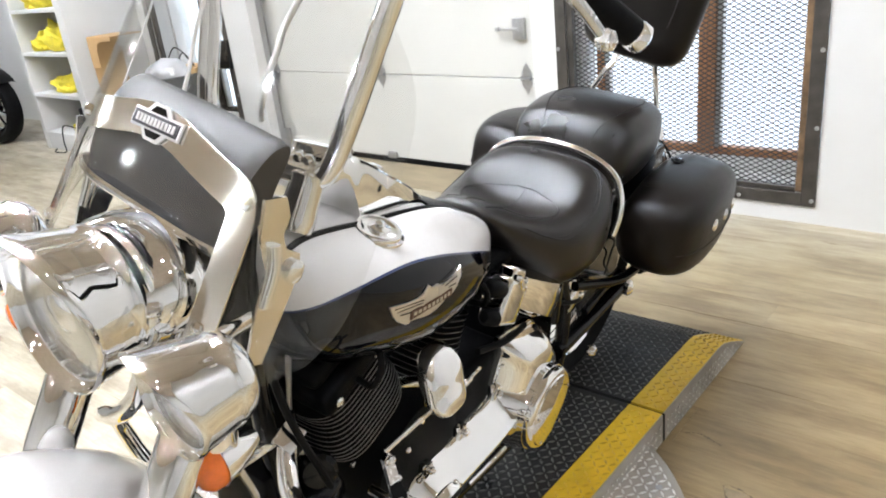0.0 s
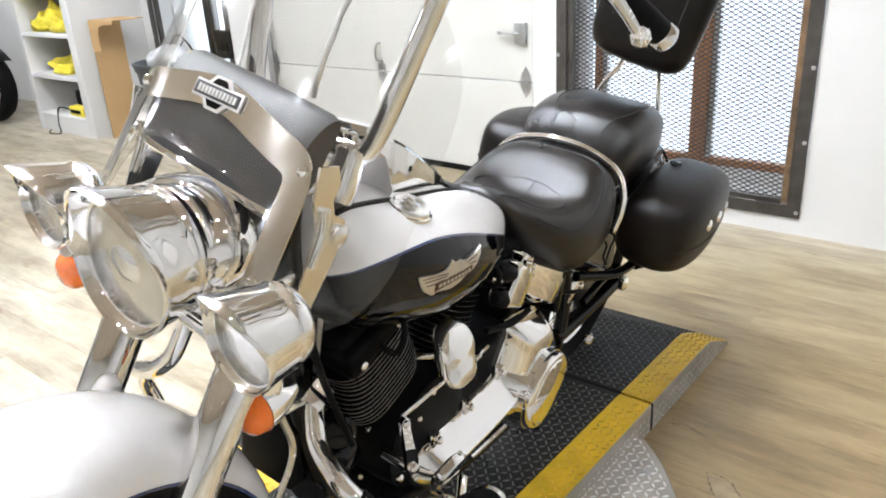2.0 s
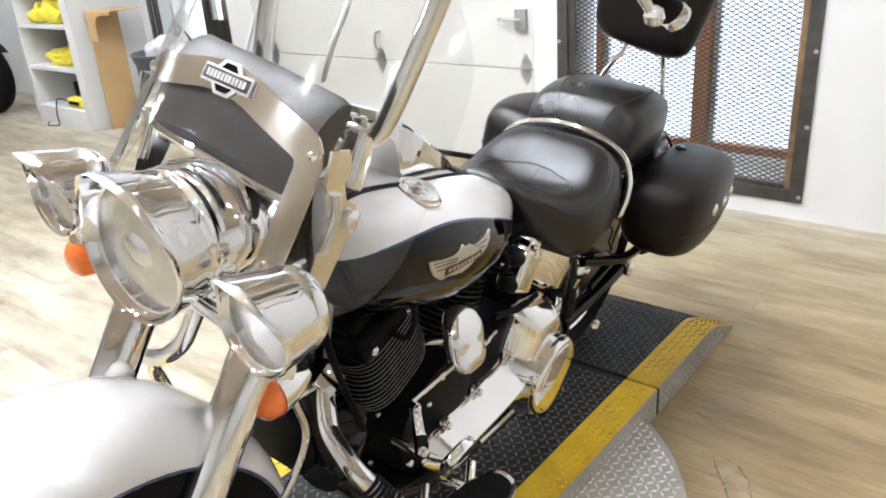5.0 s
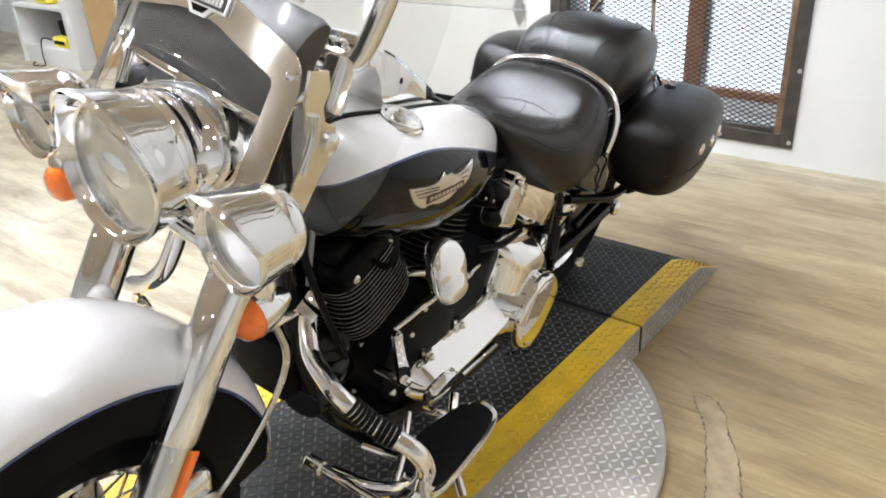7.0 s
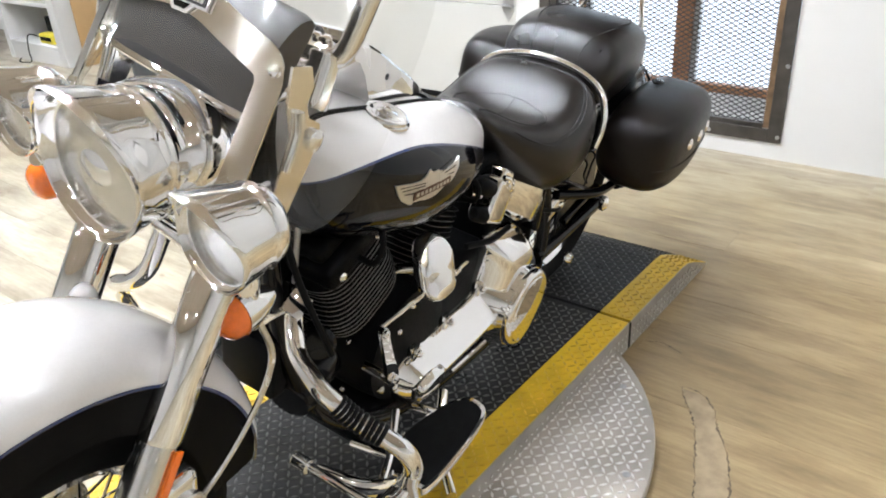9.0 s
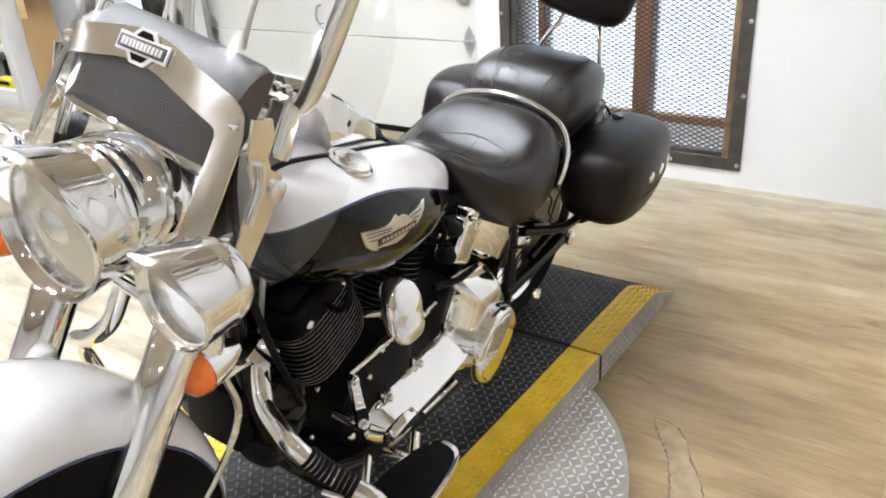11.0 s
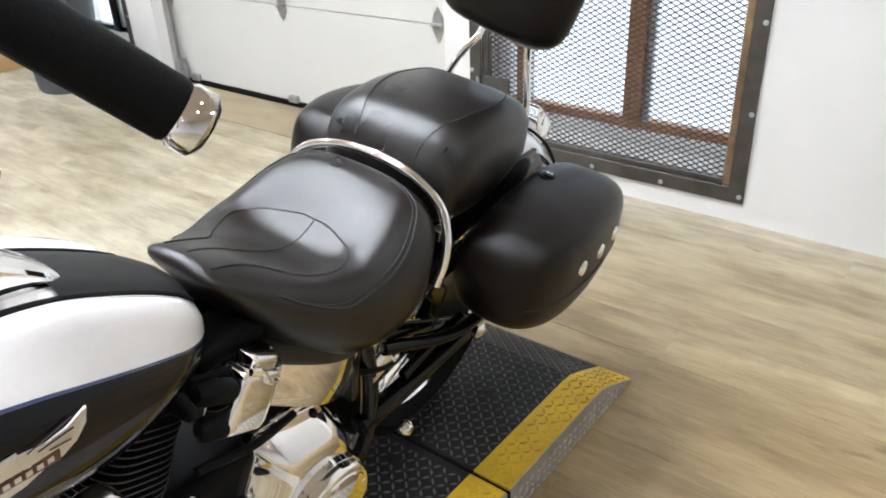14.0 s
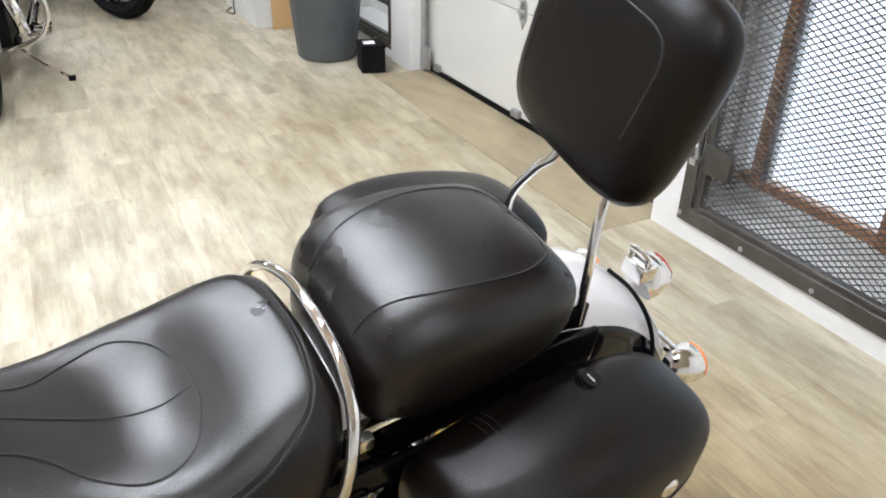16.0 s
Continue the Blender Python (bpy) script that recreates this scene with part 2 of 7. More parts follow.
BAG_PLASTIC = mat("clear_grey_bin_bag", (0.50, 0.50, 0.51), 0.25, 0.0, var=0.2, scale=20.0, bump=0.6, bump_scale=30.0)
DAYLIGHT = glow("bright_overcast_daylight", (0.80, 0.90, 1.0), 1.25)
LAMP_GLOW = glow("lamp_light", (0.91, 0.96, 1.05), 760.0)
FILL_GLOW = glow("fill_tube", (0.87, 0.95, 1.08), 60.0)


# ---- shaping ----
def part(name, bm, material, parent=None, label="", smooth=True, angle=40.0):
    """Links a bmesh as one mesh object under a thing or a part."""
    me = bpy.data.meshes.new(name)
    bmesh.ops.recalc_face_normals(bm, faces=bm.faces)
    if smooth:
        for e in bm.edges:
            if len(e.link_faces) == 2 and e.calc_face_angle(0) > radians(angle):
                e.smooth = False
        for f in bm.faces:
            f.smooth = True
    bm.to_mesh(me)
    bm.free()
    for m in material if isinstance(material, (list, tuple)) else (material,):
        me.materials.append(m)
    ob = new(name, me)
    if parent is not None:
        ob.parent = parent
    if label:
        ob["label"] = label
    return ob


def thing(name, m, label, category, group="", kind=""):
    """An Empty at the base of a thing of several parts."""
    ob = new(name)
    ob.empty_display_size = 0.1
    ob.matrix_basis = m
    return tagged(ob, label, category, group, kind)


def block(lo, hi, bevel=0.0, seg=2, bm=None, m=None):
    bm = bm or bmesh.new()
    c = [(a + b) / 2 for a, b in zip(lo, hi)]
    s = [abs(b - a) for a, b in zip(lo, hi)]
    r = bmesh.ops.create_cube(bm, size=1.0, matrix=(m or Matrix()) @ Matrix.Translation(c) @ Matrix.Diagonal((*s, 1)))
    if bevel:
        es = list({e for v in r["verts"] for e in v.link_edges})
        bmesh.ops.bevel(bm, geom=es, offset=bevel, segments=seg, affect="EDGES", profile=0.6)
    return bm


def curve_points(pts, n=8):
    """A smooth line through the given points."""
    p = [Vector(q) for q in pts]
    p = [p[0] * 2 - p[1], *p, p[-1] * 2 - p[-2]]
    out = []
    for a, b, c, d in zip(p, p[1:], p[2:], p[3:]):
        for k in range(n):
            t = k / n
            out.append(0.5 * (2 * b + (c - a) * t + (2 * a - 5 * b + 4 * c - d) * t * t + (3 * b - a - 3 * c + d) * t**3))
    return out + [p[-2]]


def loft(rings, closed=True, cap=True, bm=None, mats=None):
    """Skin over rings of equal count. mats: a material index for each strip between neighbouring points."""
    bm = bm or bmesh.new()
    vs = [[bm.verts.new(p) for p in r] for r in rings]
    n = len(rings[0])
    for a, b in zip(vs, vs[1:]):
        for k in range(n if closed else n - 1):
            f = bm.faces.new((a[k], a[(k + 1) % n], b[(k + 1) % n], b[k]))
            if mats:
                f.material_index = mats[k]
    if cap and closed:
        bm.faces.new(vs[0]), bm.faces.new(vs[-1][::-1])
    return bm


def tube(pts, r, sides=12, bm=None, cap=True, radii=None):
    p = [Vector(q) for q in pts]
    rings, up = [], None
    for k, q in enumerate(p):
        t = (p[min(k + 1, len(p) - 1)] - p[max(k - 1, 0)]).normalized()
        up = t.orthogonal().normalized() if up is None else (up - t * up.dot(t)).normalized()
        w, rr = t.cross(up), radii[k] if radii else r
        rings.append([q + (up * math.cos(a) + w * math.sin(a)) * rr for a in (2 * math.pi * i / sides for i in range(sides))])
    return loft(rings, True, cap, bm)


def aim(a, b):
    """A frame at a whose z axis points to b."""
    a, b = Vector(a), Vector(b)
    return Matrix.Translation(a) @ (b - a).to_track_quat("Z", "Y").to_matrix().to_4x4()


def lathe(profile, m=None, sides=32, bm=None, cap=True):
    """Turns a profile of (radius, height) round the z axis of m."""
    m = m or Matrix()
    rings = [[m @ Vector((r * math.cos(a), r * math.sin(a), h)) for a in (2 * math.pi * i / sides for i in range(sides))] for r, h in profile]
    return loft(rings, True, cap, bm)


def bolt_head(bm, at, way, r=0.008, h=0.006):
    return lathe([(r * 0.8, 0), (r, h * 0.2), (r, h * 0.6), (r * 0.6, h), (0.0005, h * 1.05)], aim(at, Vector(at) + Vector(way)), 8, bm)


def lerp_rows(rows, x):
    """Rows of (x, values...), read at x with a smooth course between them."""
    xs = [r[0] for r in rows]
    x = min(max(x, xs[0]), xs[-1])
    k = max(i for i in range(len(xs)) if xs[i] <= x + 1e-9)
    k = min(k, len(xs) - 2)
    t = (x - xs[k]) / (xs[k + 1] - xs[k])
    a, b = rows[max(k - 1, 0)], rows[min(k + 2, len(rows) - 1)]
    out = []
    for j in range(1, len(rows[0])):
        p0, p1 = rows[k][j], rows[k + 1][j]
        h = xs[k + 1] - xs[k]
        d0 = (p1 - a[j]) / max(xs[k + 1] - a[0], 1e-6) * h
        d1 = (b[j] - p0) / max(b[0] - xs[k], 1e-6) * h
        out.append((2 * t**3 - 3 * t * t + 1) * p0 + (t**3 - 2 * t * t + t) * d0 + (3 * t * t - 2 * t**3) * p1 + (t**3 - t * t) * d1)
    return out


# ---- the room ----
WALL_X, DOOR_X, GLASS_X = 2.60, 2.705, 2.85
ROOM_H = 3.3


def structure(name, bm, material, label, category, smooth=False):
    return tagged(part(name, bm, material, None, "", smooth), label, category, "", "structure")


def build_shell():
    bm = block((-5.2, -5.2, -0.06), (3.3, 11.2, -0.006))
    fl = structure("floor", bm, SUBFLOOR, "pale oak vinyl plank floor, worn and scuffed", "floor")
    # the wall with the openings: piers, lintels and sills
    bm = block((WALL_X, -0.66, 0.0), (WALL_X + 0.20, 0.045, ROOM_H))
    block((WALL_X, 0.045, 0.0), (WALL_X + 0.20, 1.29, 0.082), bm=bm)
    block((WALL_X, 0.045, 2.12), (WALL_X + 0.20, 1.29, ROOM_H), bm=bm)
    block((WALL_X, 1.29, 0.0), (WALL_X + 0.20, 1.435, ROOM_H), bm=bm)
    block((WALL_X, 1.435, 2.55), (WALL_X + 0.20, 3.69, ROOM_H), bm=bm)
    block((WALL_X - 0.02, 3.69, 0.0), (WALL_X + 0.20, 3.97, ROOM_H), bm=bm)
    block((WALL_X, 3.97, 0.0), (WALL_X + 0.20, 5.02, 0.06), bm=bm)
    block((WALL_X, 3.97, 2.12), (WALL_X + 0.20, 5.02, ROOM_H), bm=bm)
    block((WALL_X, 5.02, 0.0), (WALL_X + 0.20, 11.2, ROOM_H), bm=bm)
    structure("wall_east", bm, WHITE_WALL, "white painted masonry wall with scuffs by the floor", "wall")
    bm = block((2.0, -5.2, 0.0), (WALL_X + 0.2, -0.66, ROOM_H), 0.006)
    structure("wall_pier", bm, WHITE_WALL, "white painted wall standing forward into the room", "wall")
    bm = block((-5.4, -5.4, 0.0), (2.8, -5.2, ROOM_H))
    structure("wall_south", bm, SHOWROOM_WALL, "plain pale painted wall", "wall")
    bm = block((-5.4, 11.2, 0.0), (2.8, 11.4, ROOM_H))
    structure("wall_north", bm, WHITE_WALL, "plain white painted wall at the far end", "wall")
    bm = block((-5.4, -5.2, 0.0), (-5.2, 11.2, ROOM_H))
    structure("wall_west", bm, SHOWROOM_WALL, "plain pale painted wall", "wall")
    bm = block((-5.4, -5.4, ROOM_H), (3.3, 11.4, ROOM_H + 0.15))
    structure("ceiling", bm, CEIL, "tan ceiling of the workshop showroom", "ceiling")
    bm = block((WALL_X - 0.27, 1.44, -0.005), (DOOR_X + 0.1, 3.685, 0.003))
    structure("threshold", bm, DIRTY, "dusty concrete threshold before the garage door", "threshold")
    # daylight outside
    bm = block((4.2, -3.0, -1.0), (4.25, 8.5, 4.5))
    structure("backdrop", bm, DAYLIGHT, "overexposed white daylight outside the windows", "backdrop")
    return fl


def build_garage_door():
    d = thing("garage_door", pose(DOOR_X, 0, 0), "cream sectional garage door with galvanised hinges, shut", "garage door", kind="structure")
    y0, y1, s = 1.505, 3.685, 0.533
    for k in range(4):
        z = 0.035 + k * s
        part("panel", block((0, y0, z + 0.002), (0.045, y1, z + s - 0.003), 0.004), DOOR_WHITE, d, smooth=False)
    part("bottom_seal", block((-0.004, y0, 0.003), (0.04, y1, 0.034), 0.003), RUBBER, d, "black rubber bottom seal")
    for y in (y0 + 0.045, 2.63, y1 - 0.03):
        for k in range(1, 4):
            z = 0.035 + k * s
            bm = bmesh.new()
            # a hinge: two pointed leaves and a knuckle
            for sg in (1, -1):
                pts = [(-0.034, 0.0), (-0.034, sg * 0.03), (0, sg * 0.085), (0.034, sg * 0.03), (0.034, 0.0)]
                f = [bm.verts.new((-0.004, y + a, z + b)) for a, b in pts]
                g = [bm.verts.new((-0.0005, y + a, z + b)) for a, b in pts]
                bm.faces.new(f), bm.faces.new(g[::-1])
                for i in range(5):
                    bm.faces.new((f[i], f[(i + 1) % 5], g[(i + 1) % 5], g[i]))
            tube([(-0.012, y - 0.032, z), (-0.012, y + 0.032, z)], 0.010, 10, bm)
            for a, b in ((-0.018, 0.028), (0.018, 0.028), (0, -0.055)):
                bolt_head(bm, (-0.004, y + a, z + b), (-1, 0, 0), 0.006, 0.004)
            part("hinge", bm, HINGE, d, "galvanised door hinge", angle=30)
    yh = 2.63
    bm = tube(curve_points([(-0.006, yh - 0.005, 0.74), (-0.04, yh - 0.004, 0.735), (-0.05, yh, 0.70), (-0.05, yh, 0.66), (-0.035, yh - 0.01, 0.635), (-0.006, yh - 0.012, 0.63)], 5), 0.008, 8)
    part("lift_handle", bm, HINGE, d, "bent steel lift handle")
    bm = block((-0.03, y0 + 0.03, 0.775), (-0.004, y0 + 0.10, 0.885), 0.004)
    tube([(-0.03, y0 + 0.06, 0.83), (-0.035, y0 + 0.19, 0.832)], 0.008, 8, bm)
    block((-0.046, y0 + 0.175, 0.822), (-0.026, y0 + 0.2, 0.842), 0.004, bm=bm)
    part("slide_bolt", bm, HINGE, d, "galvanised slide bolt", angle=30)
    for y in (1.70, 2.61, 3.52):
        bm = block((-0.03, y - 0.035, 0.035), (-0.002, y + 0.035, 0.075), 0.006)
        part("bottom_bracket", bm, HINGE, d)
    bm = block((-0.05, y1 - 0.005, 0.0), (0.03, y1 + 0.004, 2.5), 0.001)
    block((-0.05, y1 - 0.05, 0.0), (-0.044, y1 - 0.004, 2.5), 0.001, bm=bm)
    part("track", bm, HINGE, d, "galvanised steel door track", smooth=False)
    bm = block((-0.055, y1 - 0.11, 0.03), (-0.03, y1 - 0.045, 0.17), 0.006)
    part("roller_bracket", bm, HINGE, d)
    return d


def expanded_mesh(y0, y1, z0, z1, x, pw=0.040, ph=0.0215, r=0.0024):
    """Diamond mesh of slit and drawn steel: two families of slanting strands."""
    bm = bmesh.new()
    ny, nz = round((y1 - y0) / pw), round((z1 - z0) / ph)
    py, pz = (y1 - y0) / ny, (z1 - z0) / nz
    verts, faces = [], []
    for j in range(nz * 2):
        for i in range(ny):
            s = 1 if j % 2 == 0 else -1
            za, zb = z0 + j * pz / 2, z0 + (j + 1) * pz / 2
            ym, ya = y0 + (i + 0.5) * py, y0 + i * py
            lo, hi = (za, zb) if s > 0 else (zb, za)
            for p, q in (((ya, lo), (ym, hi)), ((ym, hi), (ya + py, lo))):
                b = len(verts)
                for yy, zz in (p, q):
                    verts += [(x - r, yy, zz), (x, yy, zz + r * 1.2), (x + r, yy, zz), (x, yy, zz - r * 1.2)]
                faces += [(b + k, b + (k + 1) % 4, b + 4 + (k + 1) % 4, b + 4 + k) for k in range(4)]
    me = bpy.data.meshes.new("mesh_screen")
    me.from_pydata(verts, [], faces)
    bm.free()
    return me


def build_window(name, y0, y1, z0, z1, post, label, screened=True):
    wood = WOOD_POST if screened else GLOSS_BLACK
    w = thing(name, pose(0, 0, 0), label, "window", kind="structure")
    f = WALL_X - 0.012
    bw = 0.058
    for lo, hi in (((f, y0, z0), (f + 0.012, y0 + bw, z1)), ((f, y1 - bw, z0), (f + 0.012, y1, z1)), ((f, y0 + bw, z0), (f + 0.012, y1 - bw, z0 + bw)), ((f, y0 + bw, z1 - bw), (f + 0.012, y1 - bw, z1))):
        part("frame_bar", block(lo, hi, 0.002, 1), DARK_STEEL, w, "dark weathered steel bar", smooth=False)
    for lo, hi in (((f + 0.016, y0 + bw - 0.004, z0 + bw), (f + 0.05, y0 + bw + 0.03, z1 - bw)), ((f + 0.016, y1 - bw - 0.03, z0 + bw), (f + 0.05, y1 - bw + 0.004, z1 - bw)), ((f + 0.016, y0 + bw + 0.03, z0 + bw - 0.004), (f + 0.05, y1 - bw - 0.03, z0 + bw + 0.02))):
        part("angle_iron", block(lo, hi, 0.002, 1), RUST if lo[1] < y0 + 0.1 and hi[2] > z0 + 0.3 else DARK_STEEL, w, "rusty angle iron", smooth=False)
    if screened:
        scr = new("mesh_screen", expanded_mesh(y0 + bw + 0.005, y1 - bw - 0.005, z0 + bw, z1 - bw, f + 0.03))
        scr.data.materials.append(MESH_STEEL)
        scr.parent = w
        scr["kind"], scr["label"] = "stuff", "diamond pattern expanded metal screen"
    zs = [z0 + 0.028 + k * 0.318 for k in range(int((z1 - z0) / 0.318) + 1)]
    for y in (y0 + 0.014, y1 - 0.014):
        for z in zs:
            part("bolt", bolt_head(bmesh.new(), (f, y, z), (-1, 0, 0), 0.010, 0.006), HINGE, w)
    for k in range(1, 4):
        y = y0 + 0.02 + (y1 - y0 - 0.04) * k / 4
        part("bolt", bolt_head(bmesh.new(), (f, y, z0 + 0.02), (-1, 0, 0), 0.010, 0.006), HINGE, w)
    # the recess and the glazed wooden frame behind the screen
    bm = block((WALL_X + 0.2, y0 - 0.1, 0.0), (GLASS_X + 0.12, y1 + 0.1, 0.12))
    block((WALL_X + 0.05, y0 - 0.001, z0 - 0.02), (GLASS_X + 0.1, y1 + 0.001, 0.125), bm=bm)
    part("sill", bm, WHITE_WALL, w, "dusty white painted sill", smooth=False)
    for y in (y0 - 0.06, y1 + 0.02):
        part("reveal", block((WALL_X + 0.2, y - 0.04, 0.12), (GLASS_X + 0.1, y + 0.04, z1), 0), WHITE_WALL, w, smooth=False)
    part("bottom_rail", block((GLASS_X, y0 - 0.02, 0.197), (GLASS_X + 0.06, y1 + 0.02, 0.235), 0.004), wood, w, "dirty bottom rail")
    part("sill_riser", block((GLASS_X + 0.004, y0 - 0.02, 0.125), (GLASS_X + 0.06, y1 + 0.02, 0.197), 0.002), WHITE_WALL, w, "dusty white riser under the sash", smooth=False)
    for a, b in post:
        part("post", block((GLASS_X - 0.02, a, 0.2), (GLASS_X + 0.06, b, z1), 0.004), wood, w, "stained post")
        part("sash", block((GLASS_X - 0.004, a - 0.03, 0.235), (GLASS_X + 0.03, a - 0.002, z1), 0.003), HINGE, w, "grey metal sash")
    pane = part("pane", block((GLASS_X + 0.028, y0, 0.235), (GLASS_X + 0.034, y1, z1)), glass_material("window_glass", (0.9, 0.95, 1.0)), w)
    pane.visible_shadow = False
    if not screened:
        part("latch_box", block((f - 0.03, 3.985, 0.60), (f + 0.0, 4.135, 0.80), 0.004), GLOSS_BLACK, w, "black latch box on the frame")
    if screened:
        part("lock_plate", block((f - 0.006, 1.085, 0.30), (f + 0.012, 1.215, 0.405), 0.002), DARK_STEEL, w, "rusted steel lock plate")
        bm = block((f - 0.05, 1.205, 0.33), (f - 0.004, 1.235, 0.355), 0.003)
        tube(curve_points([(f - 0.03, 1.22, 0.355), (f - 0.035, 1.22, 0.39), (f - 0.02, 1.235, 0.40), (f - 0.006, 1.24, 0.36)], 5), 0.006, 8, bm)
        part("hasp", bm, HINGE, w, "steel hasp with padlock")
    return w


def build_lights():
    """Small ceiling spots in rows, and added tube fittings, unseen, as fill light."""
    def spot(x, y):
        t = thing("ceiling_spot", pose(x, y, ROOM_H), "small round ceiling spotlight, lit", "ceiling light", "ceiling spots")
        part("housing", lathe([(0.05, 0.0), (0.06, -0.01), (0.06, -0.07), (0.052, -0.075), (0.05, -0.05)], None, 20), HINGE, t)
        part("lamp", lathe([(0.034, -0.055), (0.030, -0.066), (0.001, -0.07)], None, 16), LAMP_GLOW, t, "glowing lamp")
        return t
    for x in (-0.6, 0.0, 0.6, 1.2):
        for y in (0.5, 1.1, 1.7, 2.3):
            spot(x, y)
    for x, y in ((-2.9, -1.2), (-1.7, -1.9), (-0.3, -2.4), (0.8, -1.3), (1.4, -2.7), (-2.6, 1.2), (-1.6, 2.6), (-0.6, 3.9), (1.2, 5.0), (-1.2, 5.6), (0.2, 7.2), (-4.2, -2.2), (-4.2, 1.2), (-2.7, -3.6), (0.4, -4.1), (-3.2, 4.2)):
        spot(x, y)
    # tubes added as fill for the far side; no such source is known
    for x, y in ((1.0, 4.9), (0.7, 7.4), (-2.0, 6.5)):
        t = thing("fill_tube", pose(x, y, ROOM_H), "added tube fitting, unseen, that brightens the far side", "ceiling light", "tube lights")
        part("tray", block((-0.16, -0.65, -0.05), (0.16, 0.65, 0.0), 0.008), WHITE_WALL, t)
        for s in (-0.07, 0.07):
            part("tube", tube([(s, -0.61, -0.072), (s, 0.61, -0.072)], 0.019, 12), FILL_GLOW, t, "glowing tube")


# ---- the lift and the turntable ----
PLAT_Z, PLAT_Y0, PLAT_Y1 = 0.091, -0.045, 0.645
PLAT_X0, JOINT_X, RAMP_X = -1.15, 0.885, 1.485


def treads(bm, x0, x1, y0, y1, z, pitch=0.0205, length=0.0225, width=0.0068, slope=None, keep=None, normal=None):
    """Raised lozenges of checker plate, in two crossing directions."""
    nx, ny = int((x1 - x0) / pitch), int((y1 - y0) / pitch)
    for i in range(nx):
        for j in range(ny):
            cx, cy = x0 + (i + 0.5) * pitch, y0 + (j + 0.5) * pitch
            if keep and not keep(cx, cy):
                continue
            a = radians(45 if (i + j) % 2 else -45)
            c, s = math.cos(a) * length / 2, math.sin(a) * length / 2
            c2, s2 = -math.sin(a) * width / 2, math.cos(a) * width / 2
            h = slope or (lambda px, py: z)
            pts = [(cx + c, cy + s), (cx + c2, cy + s2), (cx - c, cy - s), (cx - c2, cy - s2)]
            lo = [bm.verts.new((px, py, h(px, py) - 0.0003)) for px, py in pts]
            hi = [bm.verts.new((cx + (px - cx) * 0.74, cy + (py - cy) * 0.62, h(px, py) + 0.0024)) for px, py in pts]
            bm.faces.new(hi).material_index = 1
            for k in range(4):
                bm.faces.new((lo[k], lo[(k + 1) % 4], hi[(k + 1) % 4], hi[k])).material_index = 1
    return bm


def build_lift():
    ramp = lambda px, py: PLAT_Z - 0.080 * max(0.0, (px - 1.30) / (RAMP_X - 1.30)) ** 1.15
    t = thing("motorcycle_lift", pose(0, 0, 0), "low black checker-plate motorcycle lift deck with yellow edges", "lift")
    rim = 0.094
    for a, b, nm in ((PLAT_X0, JOINT_X - 0.006, "deck"), (JOINT_X + 0.006, RAMP_X, "ramp")):
        n = 1 if nm == "deck" else 14
        for lo, hi, m, lb in ((PLAT_Y0, PLAT_Y0 + rim, PLATE_YELLOW, "yellow painted edge"), (PLAT_Y0 + rim, PLAT_Y1 - rim, PLATE_BLACK, "black checker plate"), (PLAT_Y1 - rim, PLAT_Y1, PLATE_YELLOW, "yellow painted edge")):
            bm = bmesh.new()
            rings = []
            for k in range(n + 1):
                x = a + (b - a) * k / n
                z = ramp(x, 0)
                rings.append([(x, lo, z), (x, hi, z), (x, hi, max(z - 0.008, 0.002)), (x, lo, max(z - 0.008, 0.002))])
            loft(rings, bm=bm)
            treads(bm, a + 0.004, b - 0.004, lo, hi, PLAT_Z, slope=ramp)
            part(nm + "_plate", bm, (m, PLATE_WORN if m is PLATE_BLACK else PLATE_YELLOW_WORN), t, lb, smooth=False)
        for y, o in ((PLAT_Y0 - 0.003, -1), (PLAT_Y1 + 0.003, 1)):
            bm = bmesh.new()
            rings = []
            for k in range(n + 1):
                x = a + (b - a) * k / n
                z = ramp(x, 0) - 0.002
                rings.append([(x, y, z), (x, y - o * 0.005, z), (x, y - o * 0.005, 0.001), (x, y, 0.001)])
            loft(rings, bm=bm)
            # upright lozenges on the side plate
            for i in range(int((b - a) / 0.024)):
                for j in range(4):
                    cx, cz = a + 0.016 + i * 0.024, 0.014 + j * 0.0225
                    if cz + 0.010 > ramp(cx, 0):
                        continue
                    an = radians(45 if (i + j) % 2 else -45)
                    c, s = math.cos(an) * 0.011, math.sin(an) * 0.011
                    w1, w2 = -math.sin(an) * 0.0028, math.cos(an) * 0.0028
                    ps = [(cx + c, cz + s), (cx + w1, cz + w2), (cx - c, cz - s), (cx - w1, cz - w2)]
                    lo_ = [bm.verts.new((px, y, pz)) for px, pz in ps]
                    hi_ = [bm.verts.new((cx + (px - cx) * 0.7, y + o * 0.0026, cz + (pz - cz) * 0.6)) for px, pz in ps]
                    bm.faces.new(hi_).material_index = 1
                    for k in range(4):
                        bm.faces.new((lo_[k], lo_[(k + 1) % 4], hi_[(k + 1) % 4], hi_[k]))
            part("side_plate", bm, (PLATE_SIDE, PLATE_TOP), t, "bare steel checker plate side", smooth=False)
    part("hinge_gap", block((JOINT_X - 0.006, PLAT_Y0 - 0.004, 0.004), (JOINT_X + 0.006, PLAT_Y1 + 0.004, PLAT_Z - 0.006)), RUBBER, t, "black joint between deck and ramp", smooth=False)
    return t


